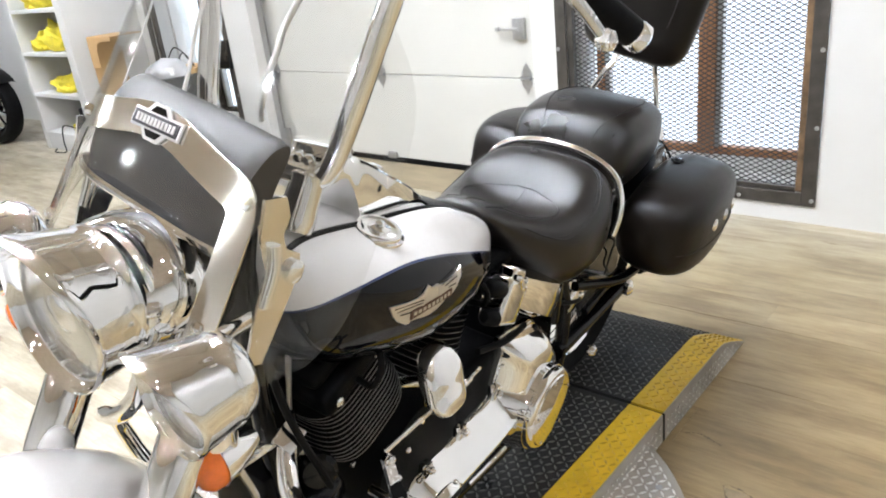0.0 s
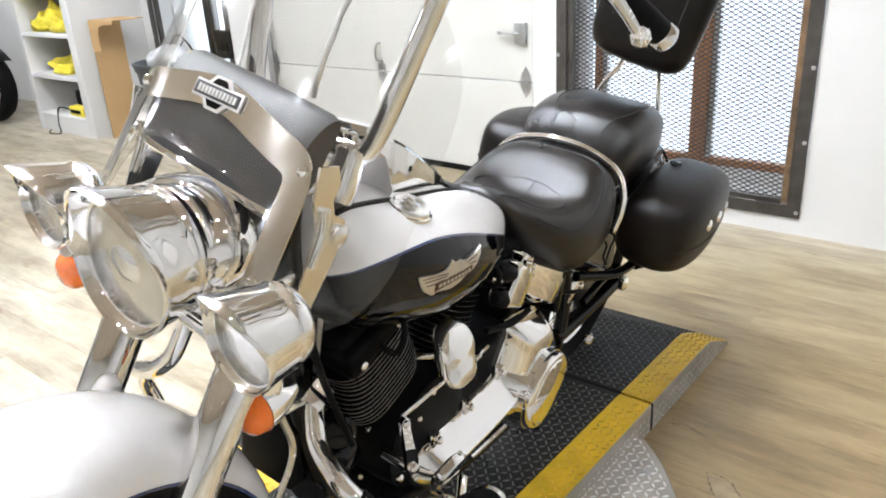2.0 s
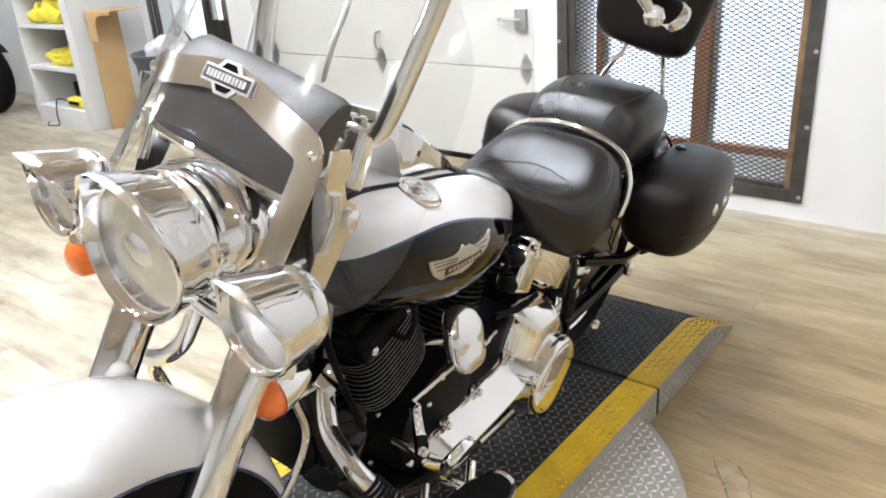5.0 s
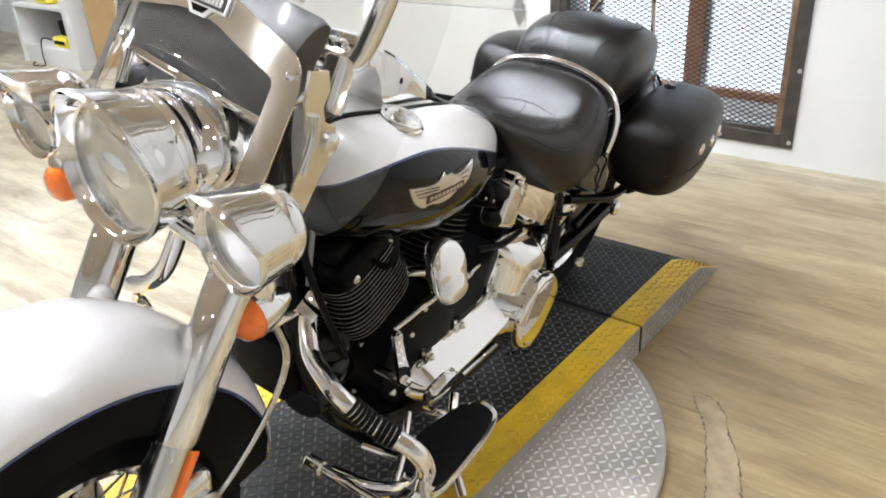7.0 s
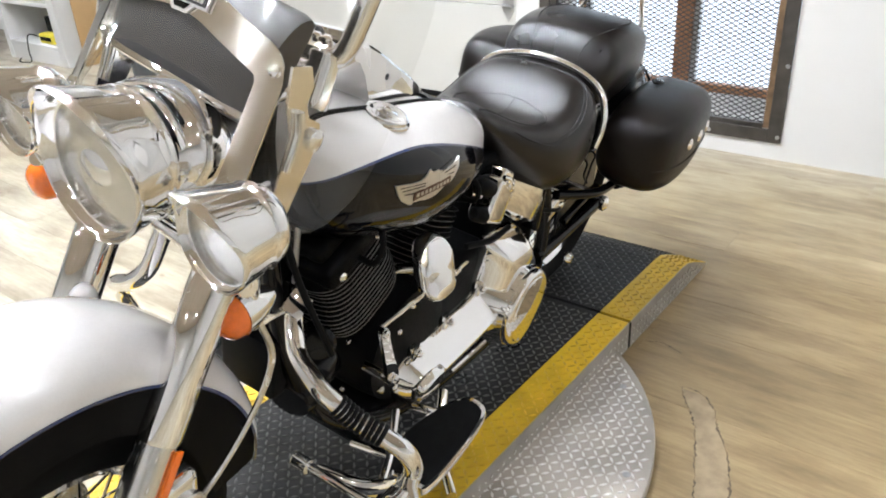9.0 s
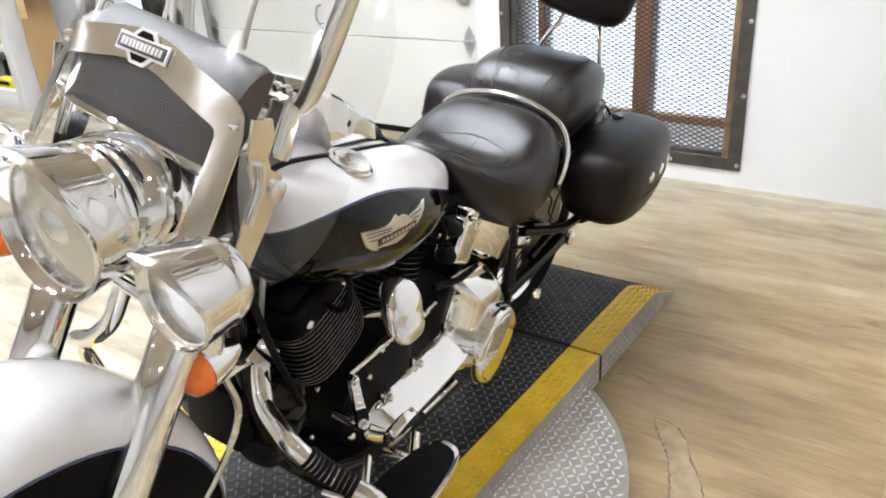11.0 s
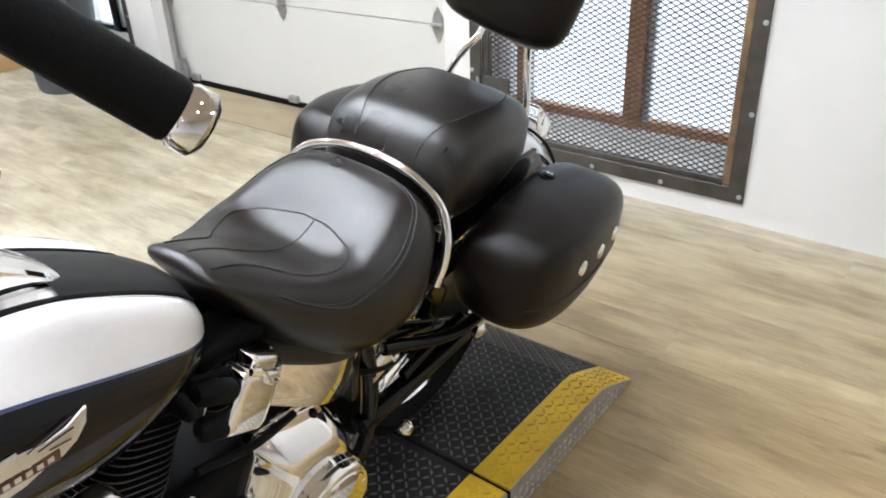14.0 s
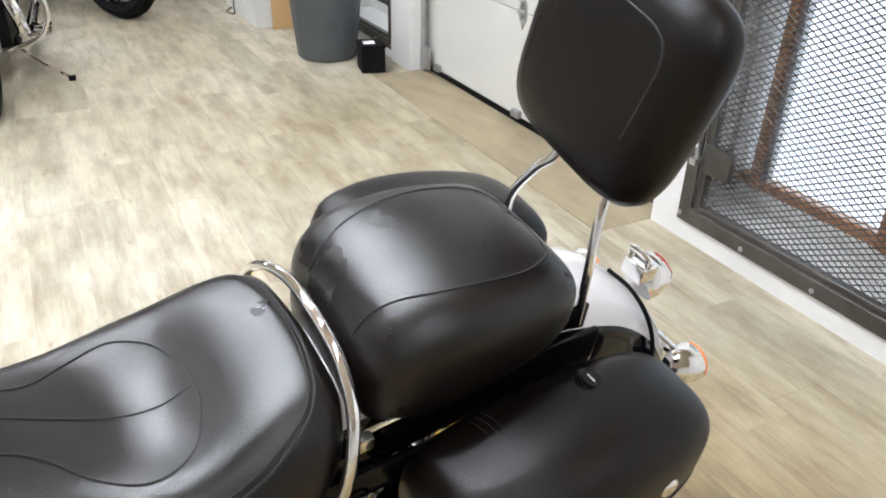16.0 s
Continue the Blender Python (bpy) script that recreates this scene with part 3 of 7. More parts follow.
def build_turntable():
    cx, cy, r, z = 0.25, 0.33, 0.675, 0.036
    t = thing("turntable", pose(cx, cy, 0), "round bare steel checker-plate turntable under the lift", "turntable")
    keep = lambda px, py: px * px + py * py < (r - 0.015) ** 2 and not (PLAT_Y0 - cy + 0.01 < py < PLAT_Y1 - cy - 0.01)
    bm = lathe([(r - 0.02, 0.001), (r, 0.004), (r, z - 0.003), (r - 0.003, z), (0.001, z)], None, 96)
    treads(bm, -r, r, -r, r, z, keep=keep)
    part("disc", bm, (PLATE_STEEL, PLATE_TOP), t, angle=30)
    for a in range(12):
        an = radians(a * 30 + 12)
        part("bolt", bolt_head(bmesh.new(), ((r - 0.05) * math.cos(an), (r - 0.05) * math.sin(an), z), (0, 0, 1), 0.009, 0.004), HINGE, t)
    return t


# ---- the motorcycle: x to its rear, y to its right, z up from the deck ----
BIKE = Matrix.Translation((0, 0.245, PLAT_Z + 0.001)) @ pose(0, 0, 0, 0, 0, 5.0) @ pose(0, 0, 0, 10.5, 0, 0)
FRONT = Matrix.Translation((0, 0, 0.93)) @ pose(0, 0, 0, 4.5, 0, 0) @ Matrix.Translation((0, 0, -0.93))
AXLE_F, AXLE_R, WHEEL_R = Vector((-0.665, 0, 0.322)), Vector((0.975, 0, 0.322)), 0.322


def half_ring(pts, x):
    """A closed ring in the plane x from points (y, z) of the left half, top centre to bottom centre."""
    left = [(x, -a, b) for a, b in pts]
    right = [(x, a, b) for a, b in reversed(pts[1:-1])]
    return left + right


def super_ring(x, hw, top, bot, e=2.6, n=28, mid=0.5, cy=0.0, etop=None):
    """A rounded ring in the plane x."""
    zc = bot + (top - bot) * mid
    out = []
    for i in range(n):
        a = 2 * math.pi * i / n
        c, s = math.cos(a), math.sin(a)
        p = (etop or e) if s > 0 else e
        y = hw * math.copysign(abs(c) ** (2 / p), c)
        z = zc + (top - zc if s > 0 else zc - bot) * math.copysign(abs(s) ** (2 / p), s)
        out.append((x, cy + y, z))
    return out


def build_wheel(bike, at, name, width=0.13, side=0.108, disc=0.180):
    w = part(name, lathe([(0.012, -0.08), (0.012, 0.08)], Matrix.Translation(at) @ pose(0, 0, 0, 90), 16), CHROME, bike, "chrome laced wire wheel")
    m = Matrix.Translation(at) @ pose(0, 0, 0, 90)
    h, r = width / 2, WHEEL_R
    prof = [(r - side, -h * 0.66), (r - side + 0.020, -h * 0.92), (r - 0.05, -h), (r - 0.022, -h * 0.86), (r - 0.004, -h * 0.45), (r, 0), (r - 0.004, h * 0.45), (r - 0.022, h * 0.86), (r - 0.05, h), (r - side + 0.020, h * 0.92), (r - side, h * 0.66)]
    part("tyre", lathe(prof, m, 56, cap=False), RUBBER, w, "black rubber tyre")
    part("rim", lathe([(r - side + 0.004, -h * 0.70), (r - side - 0.004, -h * 0.72), (r - side - 0.009, -h * 0.6), (r - side - 0.025, -h * 0.3), (r - side - 0.028, 0), (r - side - 0.025, h * 0.3), (r - side - 0.009, h * 0.6), (r - side - 0.004, h * 0.72), (r - side + 0.004, h * 0.70)], m, 56, cap=False), CHROME, w, "chrome rim")
    part("hub", lathe([(0.03, -0.075), (0.05, -0.07), (0.05, -0.055), (0.032, -0.045), (0.032, 0.045), (0.05, 0.055), (0.05, 0.07), (0.03, 0.075)], m, 24), CHROME, w, "chrome hub")
    for k in range(40):
        a = 2 * math.pi * k / 40
        s = 1 if k % 2 else -1
        b = a + s * 0.42 * (1 if k % 4 < 2 else -1)
        p = m @ Vector((0.047 * math.cos(b), 0.047 * math.sin(b), s * 0.06))
        q = m @ Vector(((r - side - 0.026) * math.cos(a), (r - side - 0.026) * math.sin(a), s * 0.012))
        part("spoke", tube([p, q], 0.0022, 5, cap=False), CHROME, w)
    rotor = lathe([(0.075, -0.088), (0.145, -0.088), (0.145, -0.082), (0.075, -0.082)], m, 40)
    part("wheel_disc", rotor, STEEL, w, "steel brake disc")
    # added black disc, not a known part, that darkens the gaps between spokes
    part("wheel_disc", lathe([(0.030, 0.078), (disc, 0.078), (disc, 0.086), (0.030, 0.086)], m, 40), GLOSS_BLACK, w, "added black disc that darkens the gaps between the spokes")
    return w


def build_fender(bike, name, centre, rows, label, n=40, paint=True):
    """Rows: angle in degrees (0 is rearward, 90 up), crown radius, half-width, skirt depth, how far the crown falls to its edge."""
    a0, a1 = rows[0][0], rows[-1][0]
    split = 9
    inner = bmesh.new()
    rt, rs, rl, ri = [], [], [], []
    for k in range(n + 1):
        a = a0 + (a1 - a0) * k / n
        R, hw, sk, cf = lerp_rows(rows, a)
        c, s = math.cos(radians(a)), math.sin(radians(a))
        pt = lambda rad, y: (centre.x + rad * c, y, centre.z + rad * s)
        arc = [(R - hw * cf * (1 - math.cos(radians(t))), hw * math.sin(radians(t)) ** 0.85 if t else 0.0) for t in [i * 90 / split for i in range(split + 1)]]
        rt.append([pt(r_, -y) for r_, y in reversed(arc)] + [pt(r_, y) for r_, y in arc[1:]])
        edge = R - hw * cf
        for sgn, store in ((-1, rs), (1, rs)):
            store.append((k, sgn, [pt(edge + 0.0015, sgn * (hw + 0.0012)), pt(edge - 0.0035, sgn * (hw + 0.0012))]))
        rl.append((pt, edge, hw, sk))
        ri.append([pt(edge - sk, -hw + 0.006)] + [pt(r_ - 0.004, -y * 0.96) for r_, y in reversed(arc)] + [pt(r_ - 0.004, y * 0.96) for r_, y in arc[1:]] + [pt(edge - sk, hw - 0.006)])
    f = part(name, loft(rt, closed=False), WHITE_PEARL, bike, label)
    loft(ri, closed=False, bm=inner)
    part("inner_liner", inner, ENGINE_BLACK, f)
    for sgn in (-1, 1):
        bm = loft([q for _, s_, q in rs if s_ == sgn], closed=False)
        part("pinstripe", bm, STRIPE, f, "blue pinstripe")
        bm = loft([[p(e, sgn * h), p(e - s_ * 0.5, sgn * (h + 0.002)), p(e - s_, sgn * (h - 0.002)), p(e - s_ - 0.002, sgn * (h - 0.006))] for p, e, h, s_ in rl], closed=False)
        part("side_panel", bm, BLACK_PAINT if paint else WHITE_PEARL, f, "black painted side")
        part("trim_rail", tube([p(e - s_ + 0.004, sgn * (h + 0.004)) for p, e, h, s_ in rl[8:-3]], 0.0035, 6), CHROME, f, "slim chrome skirt rail")
    return f


TANK = [  # x, half-width, top, widest height, bottom, paint line height
    (-0.218, 0.045, 0.885, 0.830, 0.775, 0.812),
    (-0.203, 0.092, 0.910, 0.825, 0.735, 0.823),
    (-0.165, 0.137, 0.915, 0.812, 0.688, 0.843),
    (-0.100, 0.160, 0.903, 0.798, 0.660, 0.847),
    (-0.020, 0.168, 0.884, 0.780, 0.625, 0.837),
    (0.060, 0.166, 0.868, 0.757, 0.603, 0.815),
    (0.140, 0.157, 0.848, 0.735, 0.594, 0.785),
    (0.215, 0.142, 0.814, 0.715, 0.612, 0.752),
    (0.277, 0.118, 0.780, 0.703, 0.640, 0.722),
    (0.315, 0.088, 0.755, 0.699, 0.662, 0.710),
    (0.334, 0.050, 0.735, 0.697, 0.678, 0.704),
    (0.343, 0.020, 0.715, 0.696, 0.688, 0.701),
]


def lobe(x, y):
    """The two rear lobes stand a little proud of the channel between them."""
    return 0.024 * min(1.0, max(0.0, (x + 0.02) / 0.16)) * math.exp(-((abs(y) - 0.098) / 0.024) ** 2) * min(1.0, max(0.0, (0.345 - x) / 0.06))


def tank_top(x, y):
    h, top, mid, _, _ = lerp_rows(TANK, x)
    return mid + (top - mid) * max(0.0, 1 - min(0.999, abs(y) / h) ** 2) ** (1 / 2.3) + lobe(x, y)


def tank_half(x):
    """Points (y, z) from the top centre over the paint line to the bottom centre, and where the line falls."""
    hw, top, mid, bot, line = lerp_rows(TANK, x)
    at = lambda s: (hw * math.sqrt(max(0.0, 1 - max(0.0, (s - mid) / (top - mid)) ** 2.3)) if s > mid else hw * math.sqrt(max(0.0, 1 - ((mid - s) / (mid - bot)) ** 2.4)))
    up = []
    for k in range(13):
        t = (k / 12) ** 1.7
        s = top - (top - line) * t
        up.append((at(s) if k else 0.0, s + (lobe(x, at(s)) if 0 < k < 12 else 0.0)))
    stripe = (at(line - 0.0032) + 0.0002, line - 0.0032)
    low = []
    for k in range(1, 15):
        s = line - 0.0032 - (line - 0.0032 - bot) * math.sin(math.pi / 2 * k / 14)
        low.append((at(s) if k < 14 else 0.0, s))
    return up + [stripe] + low


def build_tank(bike):
    rings = []
    n = 46
    for k in range(n + 1):
        x = TANK[0][0] + (TANK[-1][0] - TANK[0][0]) * k / n
        rings.append(half_ring(tank_half(x), x))
    cnt = len(rings[0])
    strip = [0] * 12 + [1] + [2] * 14
    mats = strip + list(reversed(strip))
    mats = (mats + [2] * cnt)[:cnt]
    bm = loft(rings, mats=mats)
    t = part("fuel_tank", bm, (WHITE_PEARL, STRIPE, BLACK_PAINT), bike, "two-tone pearl white and black fuel tank with blue pinstripe", angle=75)
    # leather bib along the middle
    rows = []
    for k in range(33):
        x = 0.150 + 0.176 * k / 32
        hw = min(0.064, lerp_rows(TANK, x)[0] * 0.80)
        ring = []
        for i in range(9):
            y = -hw + 2 * hw * i / 8
            ring.append((x, y, tank_top(x, y) + (0.006 if 0 < i < 8 else 0.0005)))
        rows.append(ring)
    part("tank_bib", loft(rows, closed=False), LEATHER_DARK, t, "black leather tank bib with stitched edges")
    # tall chrome dash ahead of the bib
    rows = []
    for k in range(25):
        x = -0.115 + 0.315 * k / 24
        hi, w, base = lerp_rows([(-0.115, 0.965, 0.034, 0.966), (-0.09, 0.982, 0.046, 0.972), (-0.045, 0.982, 0.050, 0.970), (-0.02, 0.975, 0.050, 0.90), (0.012, 0.957, 0.049, 0.875), (0.05, 0.931, 0.047, 0.86), (0.117, 0.886, 0.042, 0.835), (0.165, 0.848, 0.036, 0.815), (0.20, 0.812, 0.028, 0.798)], x)
        rows.append([(x, s_ * (w + d_), base + q_ * (hi - base) - r_) for s_, d_, q_, r_ in ((-1, 0.002, 0, 0.02), (-1, 0.001, 0.25, 0), (-1, -0.002, 1, 0.007), (-1, -0.006, 1, 0.002), (-1, -0.014, 1, 0.0), (0, 0, 1, -0.002), (1, -0.014, 1, 0), (1, -0.006, 1, 0.002), (1, -0.002, 1, 0.007), (1, 0.001, 0.25, 0), (1, 0.002, 0, 0.02))])
    d = part("dash", loft(rows), CHROME, t, "tall polished chrome tank-top dash", angle=30)
    part("knob", lathe([(0.008, 0), (0.008, 0.004), (0.006, 0.006), (0.001, 0.007)], aim((0.028, -0.042, 0.911), (0.028, -1, 1.21)), 16), RUBBER, d, "black trip knob")
    m = Matrix.Translation((-0.045, 0, 0.984)) @ pose(0, 0, 0, 0, 14, 0)
    part("speedometer", lathe([(0.042, -0.004), (0.046, 0.002), (0.044, 0.010), (0.038, 0.012), (0.001, 0.012)], m, 32), CHROME, d, "round chrome-rimmed speedometer")
    part("switch", lathe([(0.015, 0), (0.016, 0.006), (0.010, 0.010), (0.001, 0.011)], Matrix.Translation((0.075, 0, 0.914)) @ pose(0, 0, 0, 0, 34, 0), 20), CHROME, d, "chrome ignition switch")
    for s in (-1, 1):
        line = []
        for k in range(25):
            x = -0.19 + 0.505 * k / 24
            y = min(0.064, lerp_rows(TANK, x)[0] * 0.72)
            line.append((x, s * y, tank_top(x, y) - 0.001))
        part("centre_trim", tube(line, 0.0055, 8), RUBBER, t, "black rubber trim along the tank centre")
    for y, nm, lb in ((-0.086, "fuel_gauge", "round chrome fuel gauge cap"), (0.086, "fuel_cap", "round chrome fuel cap")):
        z = tank_top(-0.02, y)
        m = Matrix.Translation((-0.026, y, z - 0.006)) @ pose(0, 0, 0, 13 if y < 0 else -20, 8, 0) @ Matrix.Scale(1.1, 4)
        c = part(nm, lathe([(0.0365, 0.0), (0.038, 0.002), (0.0372, 0.005), (0.0340, 0.0065), (0.0335, 0.0105), (0.0325, 0.012), (0.028, 0.0128), (0.025, 0.0118), (0.0005, 0.0122)], m, 40), CHROME, t, lb)
        if y < 0:
            part("dial", lathe([(0.0165, 0.0115), (0.0160, 0.0135), (0.0075, 0.0150), (0.0070, 0.0200), (0.0050, 0.0215), (0.0005, 0.0220)], m, 24), CHROME, c, "raised centre with a small knob")
    # winged badge on each side
    for s in (-1, 1):
        def skin(x, z, lift):
            hw, top, mid, bot, line = lerp_rows(TANK, x)
            y = hw * math.sqrt(max(0, 1 - abs((z - mid) / ((top if z > mid else bot) - mid)) ** 2.35))
            return (x, s * (y + lift), z)
        def plate(outline, lift, thick, bm):
            lo = [bm.verts.new(skin(x, z, lift)) for x, z in outline]
            hi = [bm.verts.new(skin(x, z, lift + thick)) for x, z in outline]
            bm.faces.new(hi)
            for k in range(len(lo)):
                bm.faces.new((lo[k], lo[(k + 1) % len(lo)], hi[(k + 1) % len(lo)], hi[k]))
        def quad(pts, lift, thick, name, m, parent, label=""):
            bm = bmesh.new()
            plate(pts, lift, thick, bm)
            return part(name, bm, m, parent, label, smooth=False)
        front = [(-0.094, 0.800), (-0.079, 0.797), (-0.054, 0.791), (-0.031, 0.788), (-0.016, 0.791), (-0.010, 0.783), (-0.014, 0.772), (-0.030, 0.766), (-0.051, 0.752), (-0.060, 0.755), (-0.077, 0.768), (-0.087, 0.782)]
        rear = [(0.020, 0.786), (0.048, 0.778), (0.074, 0.778), (0.100, 0.783), (0.094, 0.769), (0.080, 0.757), (0.062, 0.750), (0.022, 0.768)]
        keel = [(-0.051, 0.755), (-0.014, 0.768), (0.056, 0.757), (0.040, 0.749), (0.022, 0.744), (0.004, 0.743), (-0.015, 0.746), (-0.030, 0.751)]
        emb = quad(front, 0.0005, 0.003, "winged_badge", BADGE, t, "polished metal winged badge")
        quad(rear, 0.0005, 0.003, "rear_wing", BADGE, emb)
        quad(keel, 0.0005, 0.0022, "keel", BADGE, emb)
        quad([(-0.018, 0.7905), (-0.004, 0.798), (0.004, 0.790), (0.022, 0.7885), (0.024, 0.764), (-0.020, 0.768)], 0.0005, 0.0026, "crest", BADGE, emb)
        quad([(-0.050, 0.774), (0.060, 0.763), (0.059, 0.750), (-0.050, 0.759)], 0.003, 0.002, "bar", BADGE_RED, emb, "dark bar across the badge")
        for i in range(9):
            x = -0.044 + 0.0112 * i
            z = 0.7725 - 0.0011 * i
            quad([(x, z - 0.0022), (x + 0.0066, z - 0.0028), (x + 0.0066, z - 0.0090), (x, z - 0.0084)], 0.0048, 0.0008, "letter_bar", BADGE, emb)
        # dark strips laid on the wings paint the shade of engraved feathers
        for x0, z0, x1, z1 in ((-0.085, 0.793, -0.020, 0.780), (-0.080, 0.786, -0.022, 0.776), (-0.074, 0.778, -0.040, 0.770), (0.030, 0.782, 0.082, 0.784), (0.040, 0.776, 0.080, 0.774), (0.050, 0.769, 0.074, 0.764)):
            quad([(x0, z0 + 0.0010), (x1, z1 + 0.0012), (x1, z1 - 0.0006), (x0, z0 - 0.0004)], 0.0036, 0.0006, "feather_groove_shade", POUCH, emb)
    return t


SEAT = [  # x, half-width, crown, bottom, roundness
    (0.366, 0.052, 0.756, 0.735),
    (0.378, 0.068, 0.764, 0.715),
    (0.420, 0.092, 0.756, 0.650),
    (0.480, 0.136, 0.736, 0.570),
    (0.540, 0.168, 0.722, 0.516),
    (0.600, 0.186, 0.718, 0.488),
    (0.660, 0.191, 0.728, 0.480),
    (0.715, 0.188, 0.740, 0.488),
    (0.755, 0.174, 0.748, 0.535),
    (0.785, 0.150, 0.742, 0.585),
    (0.802, 0.110, 0.716, 0.635),
]
PILLION = [
    (0.808, 0.095, 0.722, 0.655),
    (0.826, 0.134, 0.772, 0.635),
    (0.860, 0.152, 0.810, 0.625),
    (0.910, 0.160, 0.825, 0.622),
    (0.980, 0.162, 0.830, 0.630),
    (1.050, 0.156, 0.824, 0.640),
    (1.110, 0.142, 0.812, 0.660),
    (1.150, 0.116, 0.784, 0.680),
    (1.168, 0.080, 0.756, 0.700),
]


def cushion(rows, n=40, e=2.5, etop=3.0, dip=None, sides=44):
    rings = []
    x0, x1 = rows[0][0], rows[-1][0]
    for k in range(n + 1):
        u = k / n
        x = x0 + (x1 - x0) * u
        hw, top, bot = lerp_rows(rows, x)
        ring = super_ring(x, hw, top, bot, e, sides, 0.52, 0, etop(x) if callable(etop) else etop)
        if dip:
            ring = [(a, b, c + dip(a, b) * max(0.0, (c - (bot + top) / 2) / (top - bot) * 2)) for a, b, c in ring]
        rings.append(ring)
    return loft(rings)


def top_z(rows, x, y, e=3.0, dip=None):
    hw, top, bot = lerp_rows(rows, x)
    zc = bot + (top - bot) * 0.52
    e = e(x) if callable(e) else e
    z = zc + (top - zc) * max(0.0, 1 - min(0.9999, abs(y) / hw) ** e) ** (1 / e)
    return z + (dip(x, y) * max(0.0, (z - (bot + top) / 2) / (top - bot) * 2) if dip else 0.0)


def seam(rows, pts, parent, name="seam", r=0.0017, dip=None, n=7, e=3.0):
    line = [Vector((p.x, p.y, top_z(rows, p.x, p.y, e, dip) + 0.0004)) for p in curve_points([(x, y, 0) for x, y in pts], n)]
    return part(name, tube(line, r, 6), THREAD, parent, "stitched seam")


def build_seats(bike):
    dip = lambda x, y: -0.046 * math.exp(-((x - 0.600) / (0.125 if x < 0.6 else 0.088)) ** 2) * math.exp(-(y / 0.118) ** 4) + 0.012 * math.exp(-((x - 0.70) / 0.06) ** 2) * math.exp(-((abs(y) - 0.13) / 0.05) ** 2)
    crown = lambda x: 1.85 + 0.85 * min(1.0, max(0.0, (x - 0.42) / 0.16))
    s = part("rider_seat", cushion(SEAT, 56, 2.3, crown, dip), LEATHER, bike, "black leather bucket saddle with stitched seams", angle=80)
    loop = [(0.390, -0.046), (0.43, -0.046), (0.475, -0.056), (0.52, -0.092), (0.575, -0.116), (0.625, -0.092), (0.650, -0.035), (0.652, 0.0), (0.650, 0.035), (0.625, 0.092), (0.575, 0.116), (0.52, 0.092), (0.475, 0.056), (0.43, 0.046), (0.390, 0.046)]
    s.location.x = -0.022
    seam(SEAT, loop, s, dip=dip, e=crown)
    seam(SEAT, [(0.39, 0.0), (0.48, 0.0), (0.56, 0.0), (0.650, 0.0)], s, dip=dip, e=crown, r=0.0013)
    rim = [(0.455, -0.108), (0.48, -0.128), (0.515, -0.150), (0.552, -0.166), (0.60, -0.172), (0.66, -0.172), (0.71, -0.158), (0.755, -0.128), (0.776, -0.07), (0.783, 0.0), (0.776, 0.07), (0.755, 0.128), (0.71, 0.158), (0.66, 0.172), (0.60, 0.172), (0.552, 0.166), (0.515, 0.150), (0.48, 0.128), (0.455, 0.108)]
    seam(SEAT, rim, s, dip=dip, e=crown, r=0.0022)
    seam(SEAT, [(x - 0.006, y * 0.965) for x, y in rim], s, dip=dip, e=crown, r=0.0012)
    p = part("pillion_seat", cushion(PILLION, 48, 3.0, 3.6), LEATHER, bike, "black leather pillion pad with scuffed top", angle=80)
    p.location.x = -0.010
    for sg in (-1, 1):
        seam(PILLION, [(0.822, sg * 0.066), (0.842, sg * 0.07), (0.875, sg * 0.082), (0.93, sg * 0.098), (1.0, sg * 0.106), (1.06, sg * 0.102), (1.105, sg * 0.082), (1.122, sg * 0.05)], p, e=3.6)
    seam(PILLION, [(1.122, -0.05), (1.128, 0.0), (1.122, 0.05)], p, e=3.6)
    # chrome rail between the seats
    pts = [(0.738, -0.184, 0.590), (0.749, -0.188, 0.635), (0.761, -0.179, 0.682), (0.775, -0.147, 0.724), (0.787, -0.082, 0.748), (0.788, 0.0, 0.757)]
    pts = pts + [(x, -y, z) for x, y, z in reversed(pts[:-1])]
    part("seat_rail", tube(curve_points(pts, 8), 0.0085, 10), CHROME, bike, "chrome rail behind the saddle")
    return s


